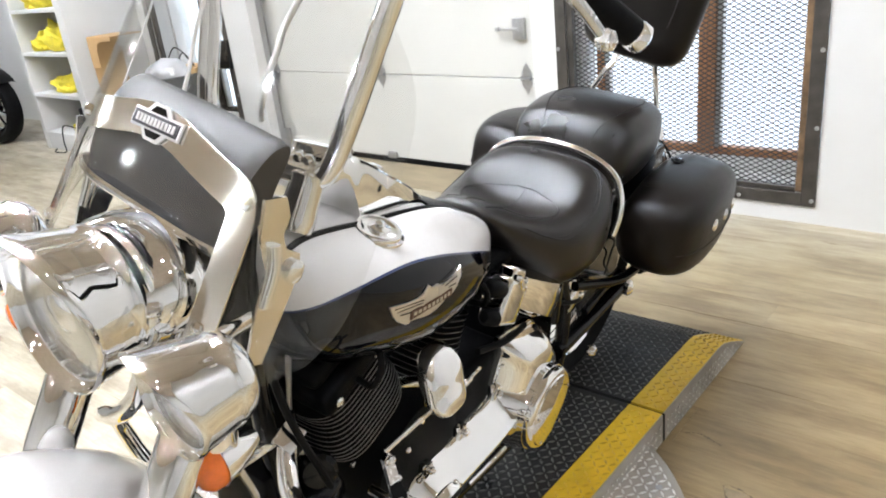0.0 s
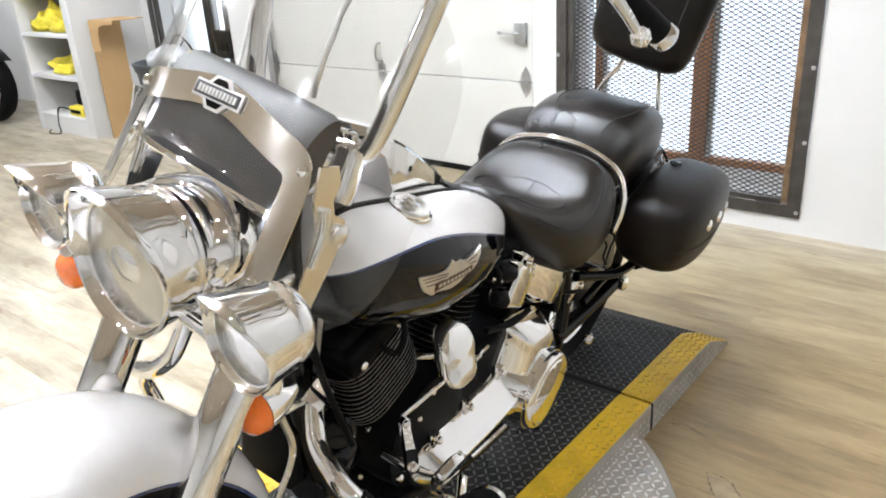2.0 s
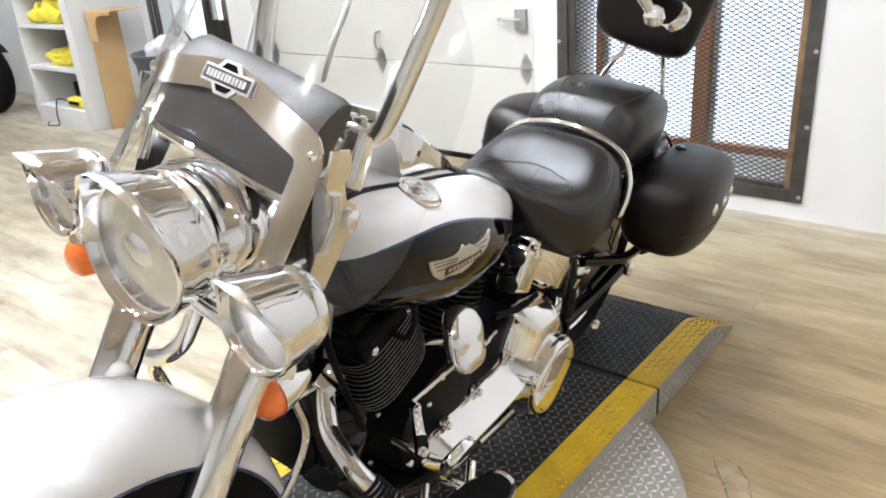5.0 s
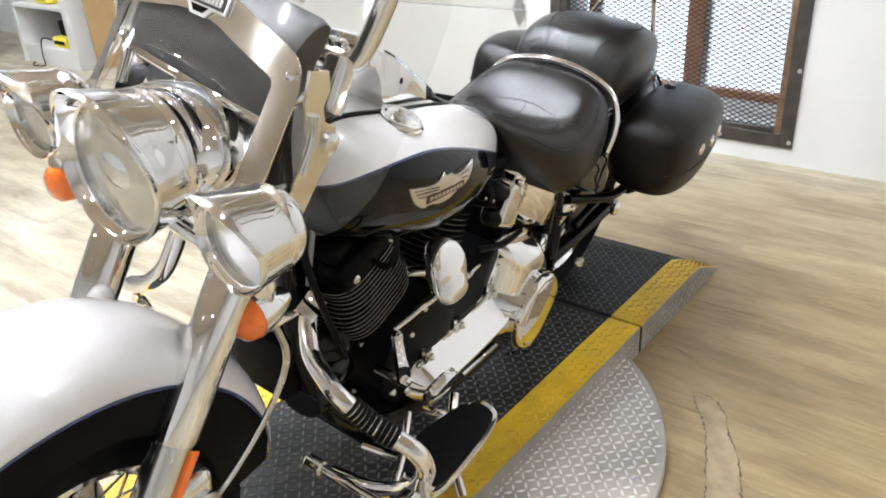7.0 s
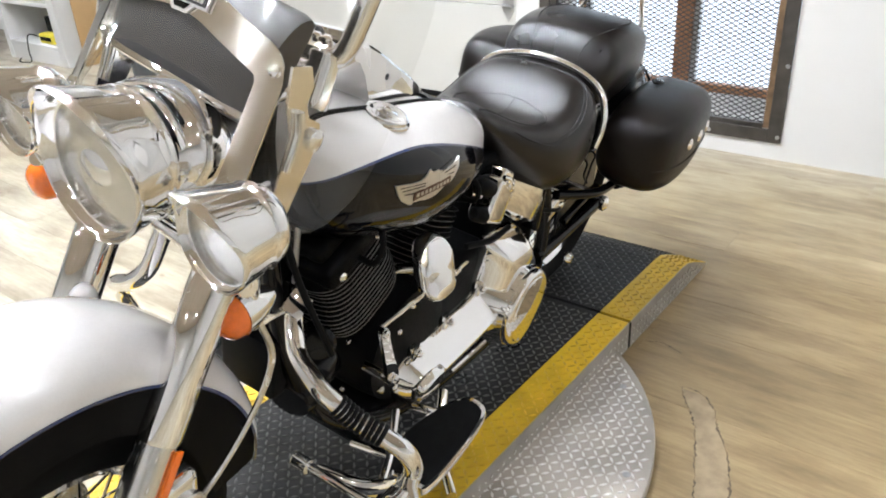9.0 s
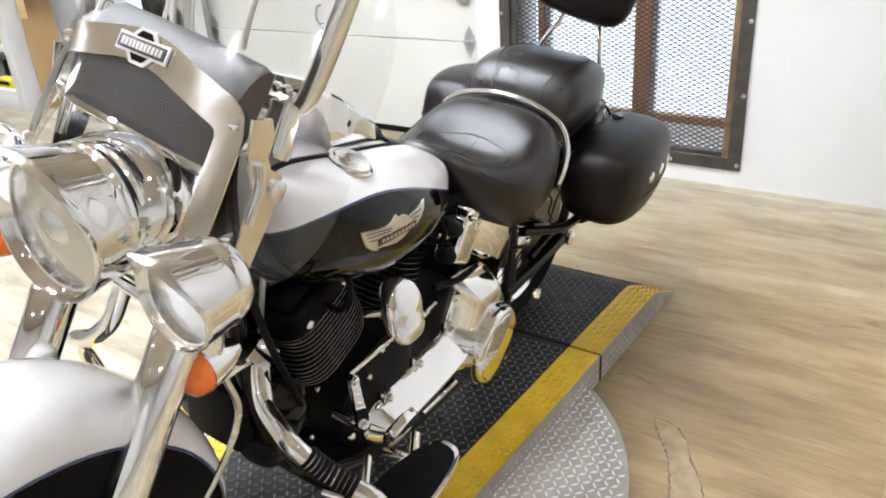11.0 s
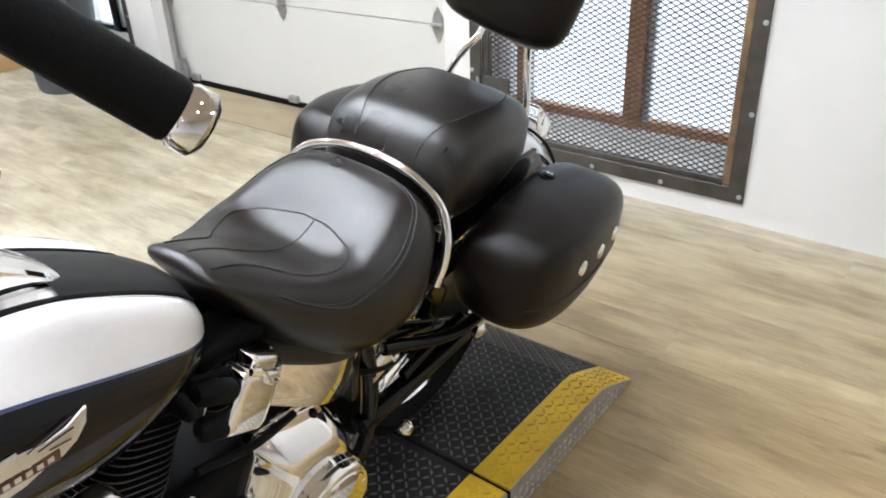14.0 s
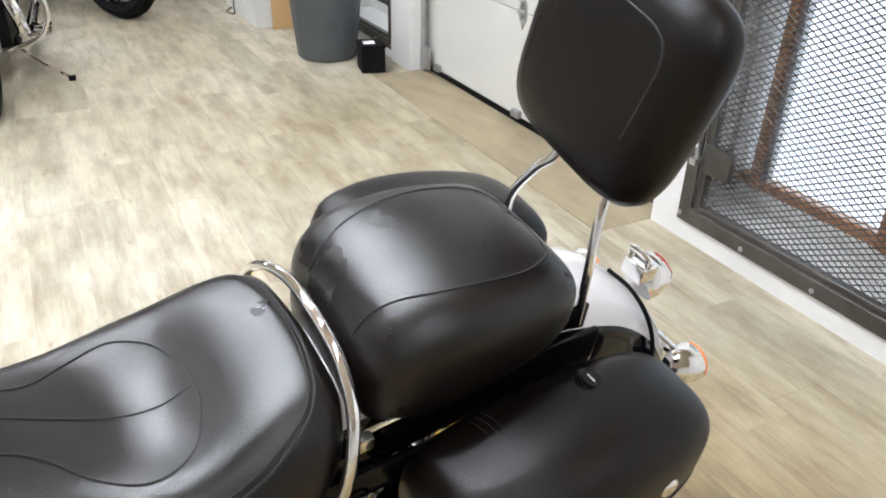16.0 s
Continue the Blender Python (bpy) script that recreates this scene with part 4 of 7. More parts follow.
def build_backrest(bike):
    bm = bmesh.new()
    rings = []
    # outline narrow at the bottom, broad at the top, rounded corners
    def outline(k, n=40):
        a = 2 * math.pi * k / n
        c, s = math.cos(a), math.sin(a)
        e = 4.6
        y = math.copysign(abs(c) ** (2 / e), c)
        z = math.copysign(abs(s) ** (2 / e), s)
        return y * (0.158 + 0.006 * z), z * 0.154
    prof = [(0.0, 0.55), (0.004, 0.78), (0.014, 0.92), (0.030, 0.985), (0.050, 1.0), (0.066, 0.97), (0.076, 0.88), (0.080, 0.6)]
    for d, f in prof:
        rings.append([(d, outline(k)[0] * f, outline(k)[1] * (f if f < 1 else 1.0)) for k in range(40)])
    loft(rings, bm=bm)
    lean = Matrix.Translation((1.190, -0.006, 1.040)) @ pose(0, 0, 0, 8.0, 4, 0)
    bm.transform(lean)
    pad = part("backrest_pad", bm, BAG_LEATHER, bike, "black leather passenger backrest pad", angle=80)
    for f in (0.60,):
        line = [lean @ Vector((0.0035 - 0.002, outline(k)[0] * f, outline(k)[1] * f * 0.98 + 0.012)) for k in range(-2, 23)]
        part("seam", tube(line, 0.0018, 6), THREAD, pad, "stitched seam")
    b = part("sissy_bar", tube(curve_points([(1.205, -0.095, 0.66), (1.196, -0.098, 0.72), (1.193, -0.096, 0.78), (1.207, -0.078, 0.840), (1.230, -0.062, 0.885), (1.262, -0.056, 1.02)], 6), 0.0075, 10), CHROME, bike, "chrome backrest bar")
    part("upright", tube(curve_points([(1.205, 0.095, 0.66), (1.196, 0.098, 0.72), (1.193, 0.096, 0.78), (1.207, 0.070, 0.840), (1.230, 0.050, 0.885), (1.262, 0.050, 1.02)], 6), 0.0075, 10), CHROME, b)
    for s in (-1, 1):
        part("side_plate", block((1.135, s * 0.098 - 0.004, 0.60), (1.215, s * 0.098 + 0.004, 0.70), 0.003), GLOSS_BLACK, b, "black side plate")
    pad.location.x, b.location.x = -0.024, -0.021
    return pad


BAG = [  # x, inner y, outer y, top, bottom
    (0.860, 0.156, 0.235, 0.572, 0.505),
    (0.870, 0.146, 0.270, 0.597, 0.474),
    (0.890, 0.138, 0.305, 0.622, 0.444),
    (0.942, 0.132, 0.330, 0.640, 0.418),
    (1.007, 0.128, 0.342, 0.652, 0.405),
    (1.083, 0.126, 0.346, 0.657, 0.404),
    (1.165, 0.128, 0.342, 0.656, 0.412),
    (1.236, 0.132, 0.332, 0.647, 0.432),
    (1.290, 0.140, 0.312, 0.624, 0.466),
    (1.320, 0.155, 0.278, 0.596, 0.506),
    (1.330, 0.180, 0.245, 0.570, 0.535),
]


def build_bag(bike, s):
    rings = []
    n = 44
    for k in range(n + 1):
        x = BAG[0][0] + (BAG[-1][0] - BAG[0][0]) * k / n
        yi, yo, top, bot = lerp_rows(BAG, x)
        rings.append(super_ring(x, (yo - yi) / 2, top, bot, 2.9, 40, 0.55, s * (yi + yo) / 2, 3.2))
    b = part("saddlebag", loft(rings), BAG_LEATHER, bike, "black leather-covered rigid saddlebag", angle=80)
    # lid lip: a dark line round the bag
    line = []
    for k in range(0, 45):
        x = 0.885 + (1.30 - 0.885) * k / 44
        yi, yo, top, bot = lerp_rows(BAG, x)
        z = 0.508 + 0.018 * (x - 0.85)
        zc = bot + (top - bot) * 0.55
        f = max(0.0, 1 - abs((z - zc) / ((top - zc) if z > zc else (zc - bot))) ** 2.9) ** (1 / 2.9)
        line.append((x, s * ((yi + yo) / 2 + (yo - yi) / 2 * f + 0.0006), z))
    part("lid_lip", tube(line, 0.0016, 6), THREAD, b, "dark lid joint")
    for x in (1.024, 1.104, 1.190):
        yi, yo, top, bot = lerp_rows(BAG, x)
        part("stud", lathe([(0.0165, -0.004), (0.0165, 0.002), (0.014, 0.005), (0.006, 0.0065), (0.0005, 0.007)], aim((x, s * (yo - 0.002), 0.556), (x, s * (yo + 1), 0.60)), 20), CHROME, b, "round chrome stud")
    for dx in (0.0, 0.011, 0.022):
        ring = []
        x = 0.955 + dx
        yi, yo, top, bot = lerp_rows(BAG, x)
        for i in range(10):
            y = yi + 0.03 + (yo - yi - 0.075) * i / 9
            u = abs((y - (yi + yo) / 2) / ((yo - yi) / 2))
            zc = bot + (top - bot) * 0.55
            ring.append((x + 0.02 * (i / 9), s * y, zc + (top - zc) * (1 - u**3.2) ** (1 / 3.2) + 0.0004))
        part("strap_seam", tube(ring, 0.0012, 6), THREAD, b)
    yi, yo, top, bot = lerp_rows(BAG, 1.136)
    b.matrix_basis = pose(-0.013, -0.006, 0.006)
    if s > 0:
        b.matrix_basis = pose(-0.040, 0.020, 0.238, 0, 10, 0)
    lock = part("lock", lathe([(0.021, -0.003), (0.021, 0.0015), (0.017, 0.003), (0.013, 0.0032), (0.013, 0.006), (0.0005, 0.0065)], Matrix.Translation((1.136, s * 0.192, top - 0.002)) @ pose(0, 0, 0, -8 * s, 4, 0), 24), GLOSS_BLACK, b, "black bag lock")
    part("key_slot", block((-0.002, -0.008, 0.0064), (0.002, 0.008, 0.0074), 0.0004, m=Matrix.Translation((1.136, s * 0.192, top - 0.002))), CHROME, lock)
    return b


def visored(m, r, depth, peak, rb, stepped=True, bm=None, sides=56):
    """A lamp shell that opens along -x of m, whose rim juts forward at the top."""
    def ring(rad, x, pk):
        out = []
        for i in range(sides):
            a = 2 * math.pi * i / sides
            up = max(0.0, math.cos(a))
            out.append(m @ Vector((x - pk * up**1.6, rad * math.sin(a), rad * math.cos(a) * (1 + (0.10 * up * pk / max(peak, 1e-6))))))
        return out
    k = r / 0.1
    rings = [ring(r * 0.845, 0.016 * k, 0), ring(r * 0.87, 0.013 * k, 0), ring(r * 0.89, 0.013 * k, 0.05 * peak), ring(r * 0.915, 0.010 * k, peak * 0.25), ring(r * 0.94, 0.006 * k, peak * 0.6), ring(r * 0.955, 0.002 * k, peak * 0.9), ring(r * 0.965, -0.001, peak), ring(r * 0.985, -0.003, peak), ring(r, 0.0, peak), ring(r, 0.006 * k, peak * 0.9), ring(r * 0.985, 0.010 * k, peak * 0.75)]
    for t in (0.25, 0.5, 0.75, 0.93):
        rings.append(ring(r * 0.985 + (rb - r * 0.985) * t, 0.010 * k + (depth - 0.010 * k) * t, peak * 0.5 * (1 - t)))
    rings += [ring(rb * 1.012, depth, 0), ring(rb * 1.02, depth + 0.004 * k, 0), ring(rb * 1.01, depth + 0.009 * k, 0)]
    end = depth + 0.010 * k
    if stepped:
        rings += [ring(rb * 0.90, depth + 0.011 * k, 0), ring(rb * 0.88, depth + 0.020 * k, 0), ring(rb * 0.93, depth + 0.022 * k, 0), ring(rb * 0.94, depth + 0.028 * k, 0), ring(rb * 0.92, depth + 0.034 * k, 0), ring(rb * 0.85, depth + 0.036 * k, 0), ring(rb * 0.84, depth + 0.044 * k, 0)]
        end = depth + 0.046 * k
    for j in range(0, 10):
        t = j / 9
        rings.append(ring(max(0.002, rb * (0.88 if stepped else 0.97) * math.cos(math.pi / 2 * t) ** 0.6), end + 0.045 * math.sin(math.pi / 2 * t) * k, 0))
    return loft(rings, True, False, bm)


def build_lamp(bike, name, at, yaw, r, depth, peak, rb, label, pitch=0.0):
    m = Matrix.Translation(at) @ pose(0, 0, 0, 0, 0, yaw) @ pose(0, 0, 0, 0, pitch, 0) @ pose(0, 0, 0, 4.0)
    shell = part(name, visored(m, r, depth, peak, rb, name == "headlamp"), CHROME, bike, label, angle=42)
    k = r / 0.1
    # black rings paint the dark reflections on the rear of the chrome shell
    for d in (0.0155, 0.040) if name == "headlamp" else ():
        part("reflection_band", lathe([(rb * 0.90, d * k - 0.004 * k), (rb * 0.915, d * k - 0.002 * k), (rb * 0.915, d * k + 0.002 * k), (rb * 0.90, d * k + 0.004 * k)], m @ Matrix.Translation((depth, 0, 0)) @ pose(0, 0, 0, 0, 90, 0), 44, cap=False), GLOSS_BLACK, shell, "black ring that paints a dark reflection in the chrome")
    face = m @ Matrix.Translation((0.015 * k, 0, 0)) @ pose(0, 0, 0, 0, -90, 0)
    bowl = [(r * 0.845 * (1 - i / 11) + 0.0005, -0.004 - 0.062 * k * (1 - (1 - i / 11) ** 2)) for i in range(12)]
    part("reflector", lathe(bowl, face, 40), REFLECTOR, shell, "bright faceted reflector", angle=60)
    part("lens_gasket", lathe([(r * 0.862, -0.001), (r * 0.860, 0.002), (r * 0.848, 0.002), (r * 0.842, -0.004)], face, 40, cap=False), STEEL, shell, "slim ring round the lens")
    part("bulb", lathe([(r * 0.03, -0.068 * k), (r * 0.03, -0.044 * k), (r * 0.06, -0.043 * k), (r * 0.06, -0.039 * k), (0.001, -0.037 * k)], face, 16), HINGE, shell, "lamp bulb with cap")
    gl = part("lens", lathe([(r * 0.85, -0.006), (r * 0.82, -0.001), (r * 0.55, 0.004), (r * 0.28, 0.007), (0.001, 0.008), (0.001, 0.005), (r * 0.28, 0.004), (r * 0.55, 0.001), (r * 0.81, -0.004), (r * 0.81, -0.008)], face, 40, cap=False), LENS, shell, "clear glass lens")
    gl.visible_shadow = False
    return shell


def build_front(bike):
    # forks
    for s in (-1, 1):
        a, b = Vector((-0.384, s * 0.108, 0.810)), Vector((-0.665, s * 0.108, 0.322))
        d = (b - a).normalized()
        L = (b - a).length
        f = part("fork_leg", lathe([(0.028, 0.0), (0.031, 0.004), (0.0315, 0.26), (0.030, 0.268)], aim(a, b), 28), CHROME, bike, "chrome covered fork leg")
        part("slider", lathe([(0.024, 0.26), (0.0275, 0.27), (0.028, L - 0.05), (0.030, L - 0.04), (0.030, L + 0.03), (0.02, L + 0.04)], aim(a, b), 28), STEEL, f, "polished lower slider")
        p = a + d * (L - 0.215)
        part("reflector", block((-0.007, -0.003, -0.054), (0.007, 0.003, 0.054), 0.002, m=Matrix.Translation(p + Vector((0.020, s * 0.030, 0.01))) @ pose(0, 0, 0, 0, 30, 0)), ORANGE, f, "amber reflector strip")
    bm = tube([(-0.665, -0.14, 0.322), (-0.665, 0.14, 0.322)], 0.016, 16)
    part("front_axle", bm, CHROME, bike)
    bm = block((-0.555, -0.132, 0.375), (-0.475, -0.075, 0.500), 0.018, 3)
    cal = part("brake_caliper", bm, CHROME, bike, "chrome brake caliper")
    part("piston_cap", lathe([(0.033, 0.0), (0.033, 0.008), (0.028, 0.012), (0.024, 0.012), (0.022, 0.009), (0.001, 0.010)], aim((-0.507, -0.131, 0.438), (-0.507, -0.2, 0.438)), 28), STEEL, cal, "round steel piston cap")
    # triple clamps and neck
    bm = block((-0.345, -0.06, 0.80), (-0.235, 0.15, 0.83), 0.012, 3, m=FRONT)
    block((-0.25, -0.035, 0.92), (-0.135, 0.125, 0.945), 0.010, 3, bm=bm, m=FRONT)
    part("triple_clamp", bm, CHROME, bike, "chrome triple clamp")
    part("steering_neck", tube([(-0.21, 0, 0.96), (-0.285, 0, 0.80)], 0.036, 20), GLOSS_BLACK, bike, "black steering neck")
    # headlamp and passing lamps
    build_lamp(bike, "headlamp", (-0.458, 0.046, 0.890), -2.5, 0.0993, 0.058, 0.0347, 0.0889, "large chrome headlamp with peaked rim", 1.7)
    build_lamp(bike, "passing_lamp", (-0.4735, -0.182, 0.888), -7.7, 0.0627, 0.050, 0.035, 0.053, "chrome passing lamp with peaked rim")
    build_lamp(bike, "passing_lamp", (-0.425, 0.2585, 0.887), -5.0, 0.0627, 0.050, 0.035, 0.053, "chrome passing lamp with peaked rim")
    bm = tube([FRONT @ Vector(q) for q in curve_points([(-0.420, -0.19, 0.812), (-0.400, -0.12, 0.798), (-0.380, -0.04, 0.785), (-0.370, 0.03, 0.780), (-0.370, 0.10, 0.782), (-0.375, 0.18, 0.790), (-0.385, 0.27, 0.802)], 6)], 0.014, 12)
    for x, y in ((-0.415, -0.18), (-0.382, 0.258)):
        tube([FRONT @ Vector((x, y, 0.805)), FRONT @ Vector((x, y, 0.845))], 0.012, 12, bm)
    part("lamp_bar", bm, CHROME, bike, "chrome bar that carries the lamps")
    bm = lathe([(0.002, -0.10), (0.30, -0.095), (0.60, -0.080), (0.85, -0.053), (0.97, -0.025), (1.0, 0.0), (0.97, 0.025), (0.85, 0.053), (0.60, 0.080), (0.30, 0.095), (0.002, 0.10)], FRONT @ Matrix.Translation((-0.345, 0.050, 0.880)) @ pose(0, 0, 0, 0, 78, -3) @ Matrix.Diagonal((0.082, 0.108, 1.0, 1)), 44)
    part("nacelle", bm, CHROME, bike, "chrome fork nacelle panel")
    for x, y, z in ((-0.390, -0.121, 0.708), (-0.358, 0.311, 0.739)):
        c = Vector((x, y, z))
        m = Matrix.Translation(c) @ pose(0, 0, 0, 0, -90, 0)
        sg = part("turn_signal", lathe([(0.031, -0.004), (0.0325, 0.0), (0.031, -0.018), (0.025, -0.042), (0.014, -0.065), (0.001, -0.07)], m, 28), CHROME, bike, "chrome bullet turn signal")
        part("signal_lens", lathe([(0.031, 0.0), (0.032, 0.004), (0.0285, 0.017), (0.019, 0.025), (0.001, 0.029)], m, 28), ORANGE, sg, "domed amber lens")
        part("stem", tube([c + Vector((0.03, 0, 0)), Vector((-0.385, y * 1.0 - 0.03, 0.795))], 0.012, 10), CHROME, sg)
    # windshield
    def ws(y, z):
        d = y - 0.086
        return -0.252 + 0.60 * (z - 1.055) + 0.087 * d + 0.3 * d * d + 8.0 * d**4 + 1.5 * max(0.0, d - 0.09) ** 2
    def sheet(rows, off, thick, bm=None):
        bm = bm or bmesh.new()
        fr = [[FRONT @ Vector((ws(y, z) + off, y, z)) for y, z in r] for r in rows]
        bk = [[FRONT @ Vector((ws(y, z) + off + thick, y, z)) for y, z in r] for r in rows]
        f = [[bm.verts.new(p) for p in r] for r in fr]
        b = [[bm.verts.new(p) for p in r] for r in bk]
        for A, flip in ((f, False), (b, True)):
            for p, q in zip(A, A[1:]):
                for k in range(len(p) - 1):
                    v = (p[k], p[k + 1], q[k + 1], q[k])
                    bm.faces.new(v[::-1] if flip else v)
        edge_f = f[0] + [r[-1] for r in f[1:]] + f[-1][-2::-1] + [r[0] for r in f[-2:0:-1]]
        edge_b = b[0] + [r[-1] for r in b[1:]] + b[-1][-2::-1] + [r[0] for r in b[-2:0:-1]]
        for k in range(len(edge_f)):
            j = (k + 1) % len(edge_f)
            bm.faces.new((edge_f[k], edge_b[k], edge_b[j], edge_f[j]))
        return bm
    YC = 0.086
    rows = []
    for i in range(29):
        v = i / 28
        row = []
        for k in range(41):
            u = -1 + 2 * k / 40
            au = abs(u)
            zb = 0.975 - 0.165 / (1 + math.exp(-(au - 0.50) * 16)) + 0.05 * max(0.0, au - 0.85) / 0.15
            z = zb + (1.305 - 0.035 * au ** 3 - zb) * v
            hw = lerp_rows([(0.70, 0.262), (0.83, 0.284), (0.90, 0.311), (1.01, 0.312), (1.10, 0.307), (1.15, 0.294), (1.20, 0.264), (1.24, 0.225), (1.31, 0.15)], z)[0]
            row.append((YC + u * hw, z))
        rows.append(row)
    shield = part("windshield", sheet(rows, 0.0, 0.0040), CLEAR, bike, "clear detachable windshield", angle=60)
    shield.visible_shadow = False
    # opaque pale tube paints the bright light caught along the far edge
    for border in ([r[-1] for r in rows],):
        part("shield_edge", tube([FRONT @ Vector((ws(y, z) + 0.002, y, z)) for y, z in border], 0.0020, 6), EDGE_GLINT, shield, "pale painted glint along the edge of the clear sheet")
    # stainless band with its corners turned down into the brackets
    def ribbon(line, half, off, name, parent, label):
        left, right = [], []
        for k, p in enumerate(line):
            d = (line[min(k + 1, len(line) - 1)] - line[max(k - 1, 0)]).normalized()
            nrm = Vector((-d.y, d.x, 0))
            left.append((p.x + nrm.x * half, p.y + nrm.y * half)), right.append((p.x - nrm.x * half, p.y - nrm.y * half))
        rows = [[a, ((a[0] + b[0]) / 2, (a[1] + b[1]) / 2), b] for a, b in zip(left, right)]
        return part(name, sheet(rows, off, 0.003), BAND, parent, label)
    pts = [(-0.180, 0.864), (-0.178, 0.92), (-0.175, 0.985), (-0.172, 1.006), (-0.158, 1.022), (-0.125, 1.032), (-0.08, 1.043), (-0.04, 1.052), (0.0, 1.055)]
    pts = pts + [(-a, b) for a, b in reversed(pts[:-1])]
    band = ribbon(curve_points([(YC + a, b, 0) for a, b in pts], 5), 0.0185, -0.0065, "shield_band", shield, "brushed stainless band and brackets")
    for s in (-1, 1):
        for z in (1.016, 0.882):
            y = YC + s * 0.1755
            c = FRONT @ Vector((ws(y, z) - 0.006, y, z))
            part("bolt", bolt_head(bmesh.new(), c, (-0.85, 0, 0.5), 0.0085, 0.006), CHROME, band)
        # inner docking plate behind the shield, with its knob and clamps
        o = [(-0.275, 1.020), (-0.240, 1.012), (-0.236, 0.985), (-0.250, 0.965), (-0.246, 0.945), (-0.224, 0.930), (-0.226, 0.908), (-0.244, 0.880), (-0.300, 0.806), (-0.325, 0.815), (-0.306, 0.870), (-0.280, 0.930), (-0.286, 0.975)]
        bm = bmesh.new()
        y0 = -0.118 if s < 0 else 0.290
        lo = [bm.verts.new((x + (0.036 if s > 0 else 0), y0, z)) for x, z in o]
        hi = [bm.verts.new((x + (0.036 if s > 0 else 0), y0 - 0.004, z)) for x, z in o]
        bm.faces.new(lo), bm.faces.new(hi[::-1])
        for k in range(len(o)):
            bm.faces.new((lo[k], lo[(k + 1) % len(o)], hi[(k + 1) % len(o)], hi[k]))
        ip = part("inner_bracket", bm, BAND, shield, "stainless docking plate", smooth=False)
        dx = 0.036 if s > 0 else 0.0
        part("dock_knob", lathe([(0.012, 0), (0.015, 0.003), (0.015, 0.008), (0.009, 0.011), (0.001, 0.012)], aim((-0.238 + dx, y0 - 0.003, 0.912), (-0.238 + dx, y0 - 1, 0.912)), 18), CHROME, ip)
        bm = tube(curve_points([(-0.268 + dx, y0 - 0.006, 0.960), (-0.272 + dx, y0 - 0.008, 0.930), (-0.292 + dx, y0 - 0.006, 0.885)], 4), 0.008, 12)
        part("clamp", bm, CHROME, shield, "chrome docking clamp")
    # horizontal brace low across the shield
    line = [FRONT @ Vector((ws(YC + a, 0.955) + 0.010, YC + a, 0.955 - 0.25 * a * a)) for a in [-0.18 + 0.36 * k / 20 for k in range(21)]]
    part("lower_brace", tube(line, 0.006, 8), CHROME, shield, "chrome lower brace")
    # badge on the band
    m = FRONT @ Matrix.Translation((ws(YC, 1.055) - 0.0075, YC, 1.055)) @ pose(0, 0, 0, 0, 31, 0) @ pose(0, 0, 0, 0, 0, -5)
    bd = part("shield_badge", block((-0.003, -0.049, -0.0125), (0.001, 0.049, 0.0125), 0.001, m=m), BADGE, shield, "small chrome badge with dark bars")
    part("badge_bar", block((-0.0045, -0.0455, -0.0090), (-0.0028, 0.0455, 0.0090), 0.0006, m=m), POUCH, bd, "dark bar")
    for sg in (-1, 1):
        for f, mt, dx in ((1.0, BADGE, 0.0), (0.66, GLOSS_BLACK, -0.0012)):
            bm = bmesh.new()
            ps = [(-0.026, sg * 0.0115), (-0.014, sg * (0.0115 + 0.013 * f)), (0.014, sg * (0.0115 + 0.013 * f)), (0.026, sg * 0.0115)]
            ps = [(a * f, b) for a, b in ps]
            lo = [bm.verts.new(m @ Vector((dx, a, b))) for a, b in ps]
            hi = [bm.verts.new(m @ Vector((dx - 0.003, a, b))) for a, b in ps]
            bm.faces.new(hi)
            for k in range(4):
                bm.faces.new((lo[k], lo[(k + 1) % 4], hi[(k + 1) % 4], hi[k]))
            part("badge_shield", bm, mt, bd, smooth=False)
    for k in range(11):
        part("letter_bar", block((-0.0056, -0.040 + k * 0.0073, -0.0052), (-0.0044, -0.0350 + k * 0.0073, 0.0052), 0, m=m), BADGE, bd, smooth=False)
    # rolled leather pouch behind the shield
    rings = []
    for k in range(25):
        t = -1 + 2 * k / 24
        y = YC + 0.155 * t
        z0 = 1.022 - 0.3 * (y - YC) ** 2
        f = 1.0 if abs(t) < 0.96 else 0.93
        ring = []
        for i in range(24):
            a = 2 * math.pi * i / 24
            c, s = math.cos(a), math.sin(a)
            h = 0.046 if s > 0 else 0.085
            z = z0 + s * h * f
            ring.append(FRONT @ Vector((ws(y, z) + 0.040 + f * 0.034 * math.copysign(abs(c) ** 0.8, c) + 0.012 * max(0.0, s), y, z)))
        rings.append(ring)
    part("shield_pouch", loft(rings), POUCH, bike, "dark grey leather windshield pouch", angle=60)
    # handlebar
    hb = part("handlebar", tube(curve_points([(-0.122, 0.0, 0.985), (-0.120, -0.03, 0.978), (-0.117, -0.056, 0.976), (-0.110, -0.070, 0.990), (-0.099, -0.084, 1.03), (-0.085, -0.104, 1.10), (-0.065, -0.131, 1.20), (-0.048, -0.165, 1.305), (-0.052, -0.215, 1.360), (-0.055, -0.275, 1.360), (-0.062, -0.312, 1.318), (-0.036, -0.334, 1.273), (0.040, -0.411, 1.200)], 8), 0.0155, 14), CHROME, bike, "tall chrome handlebar")
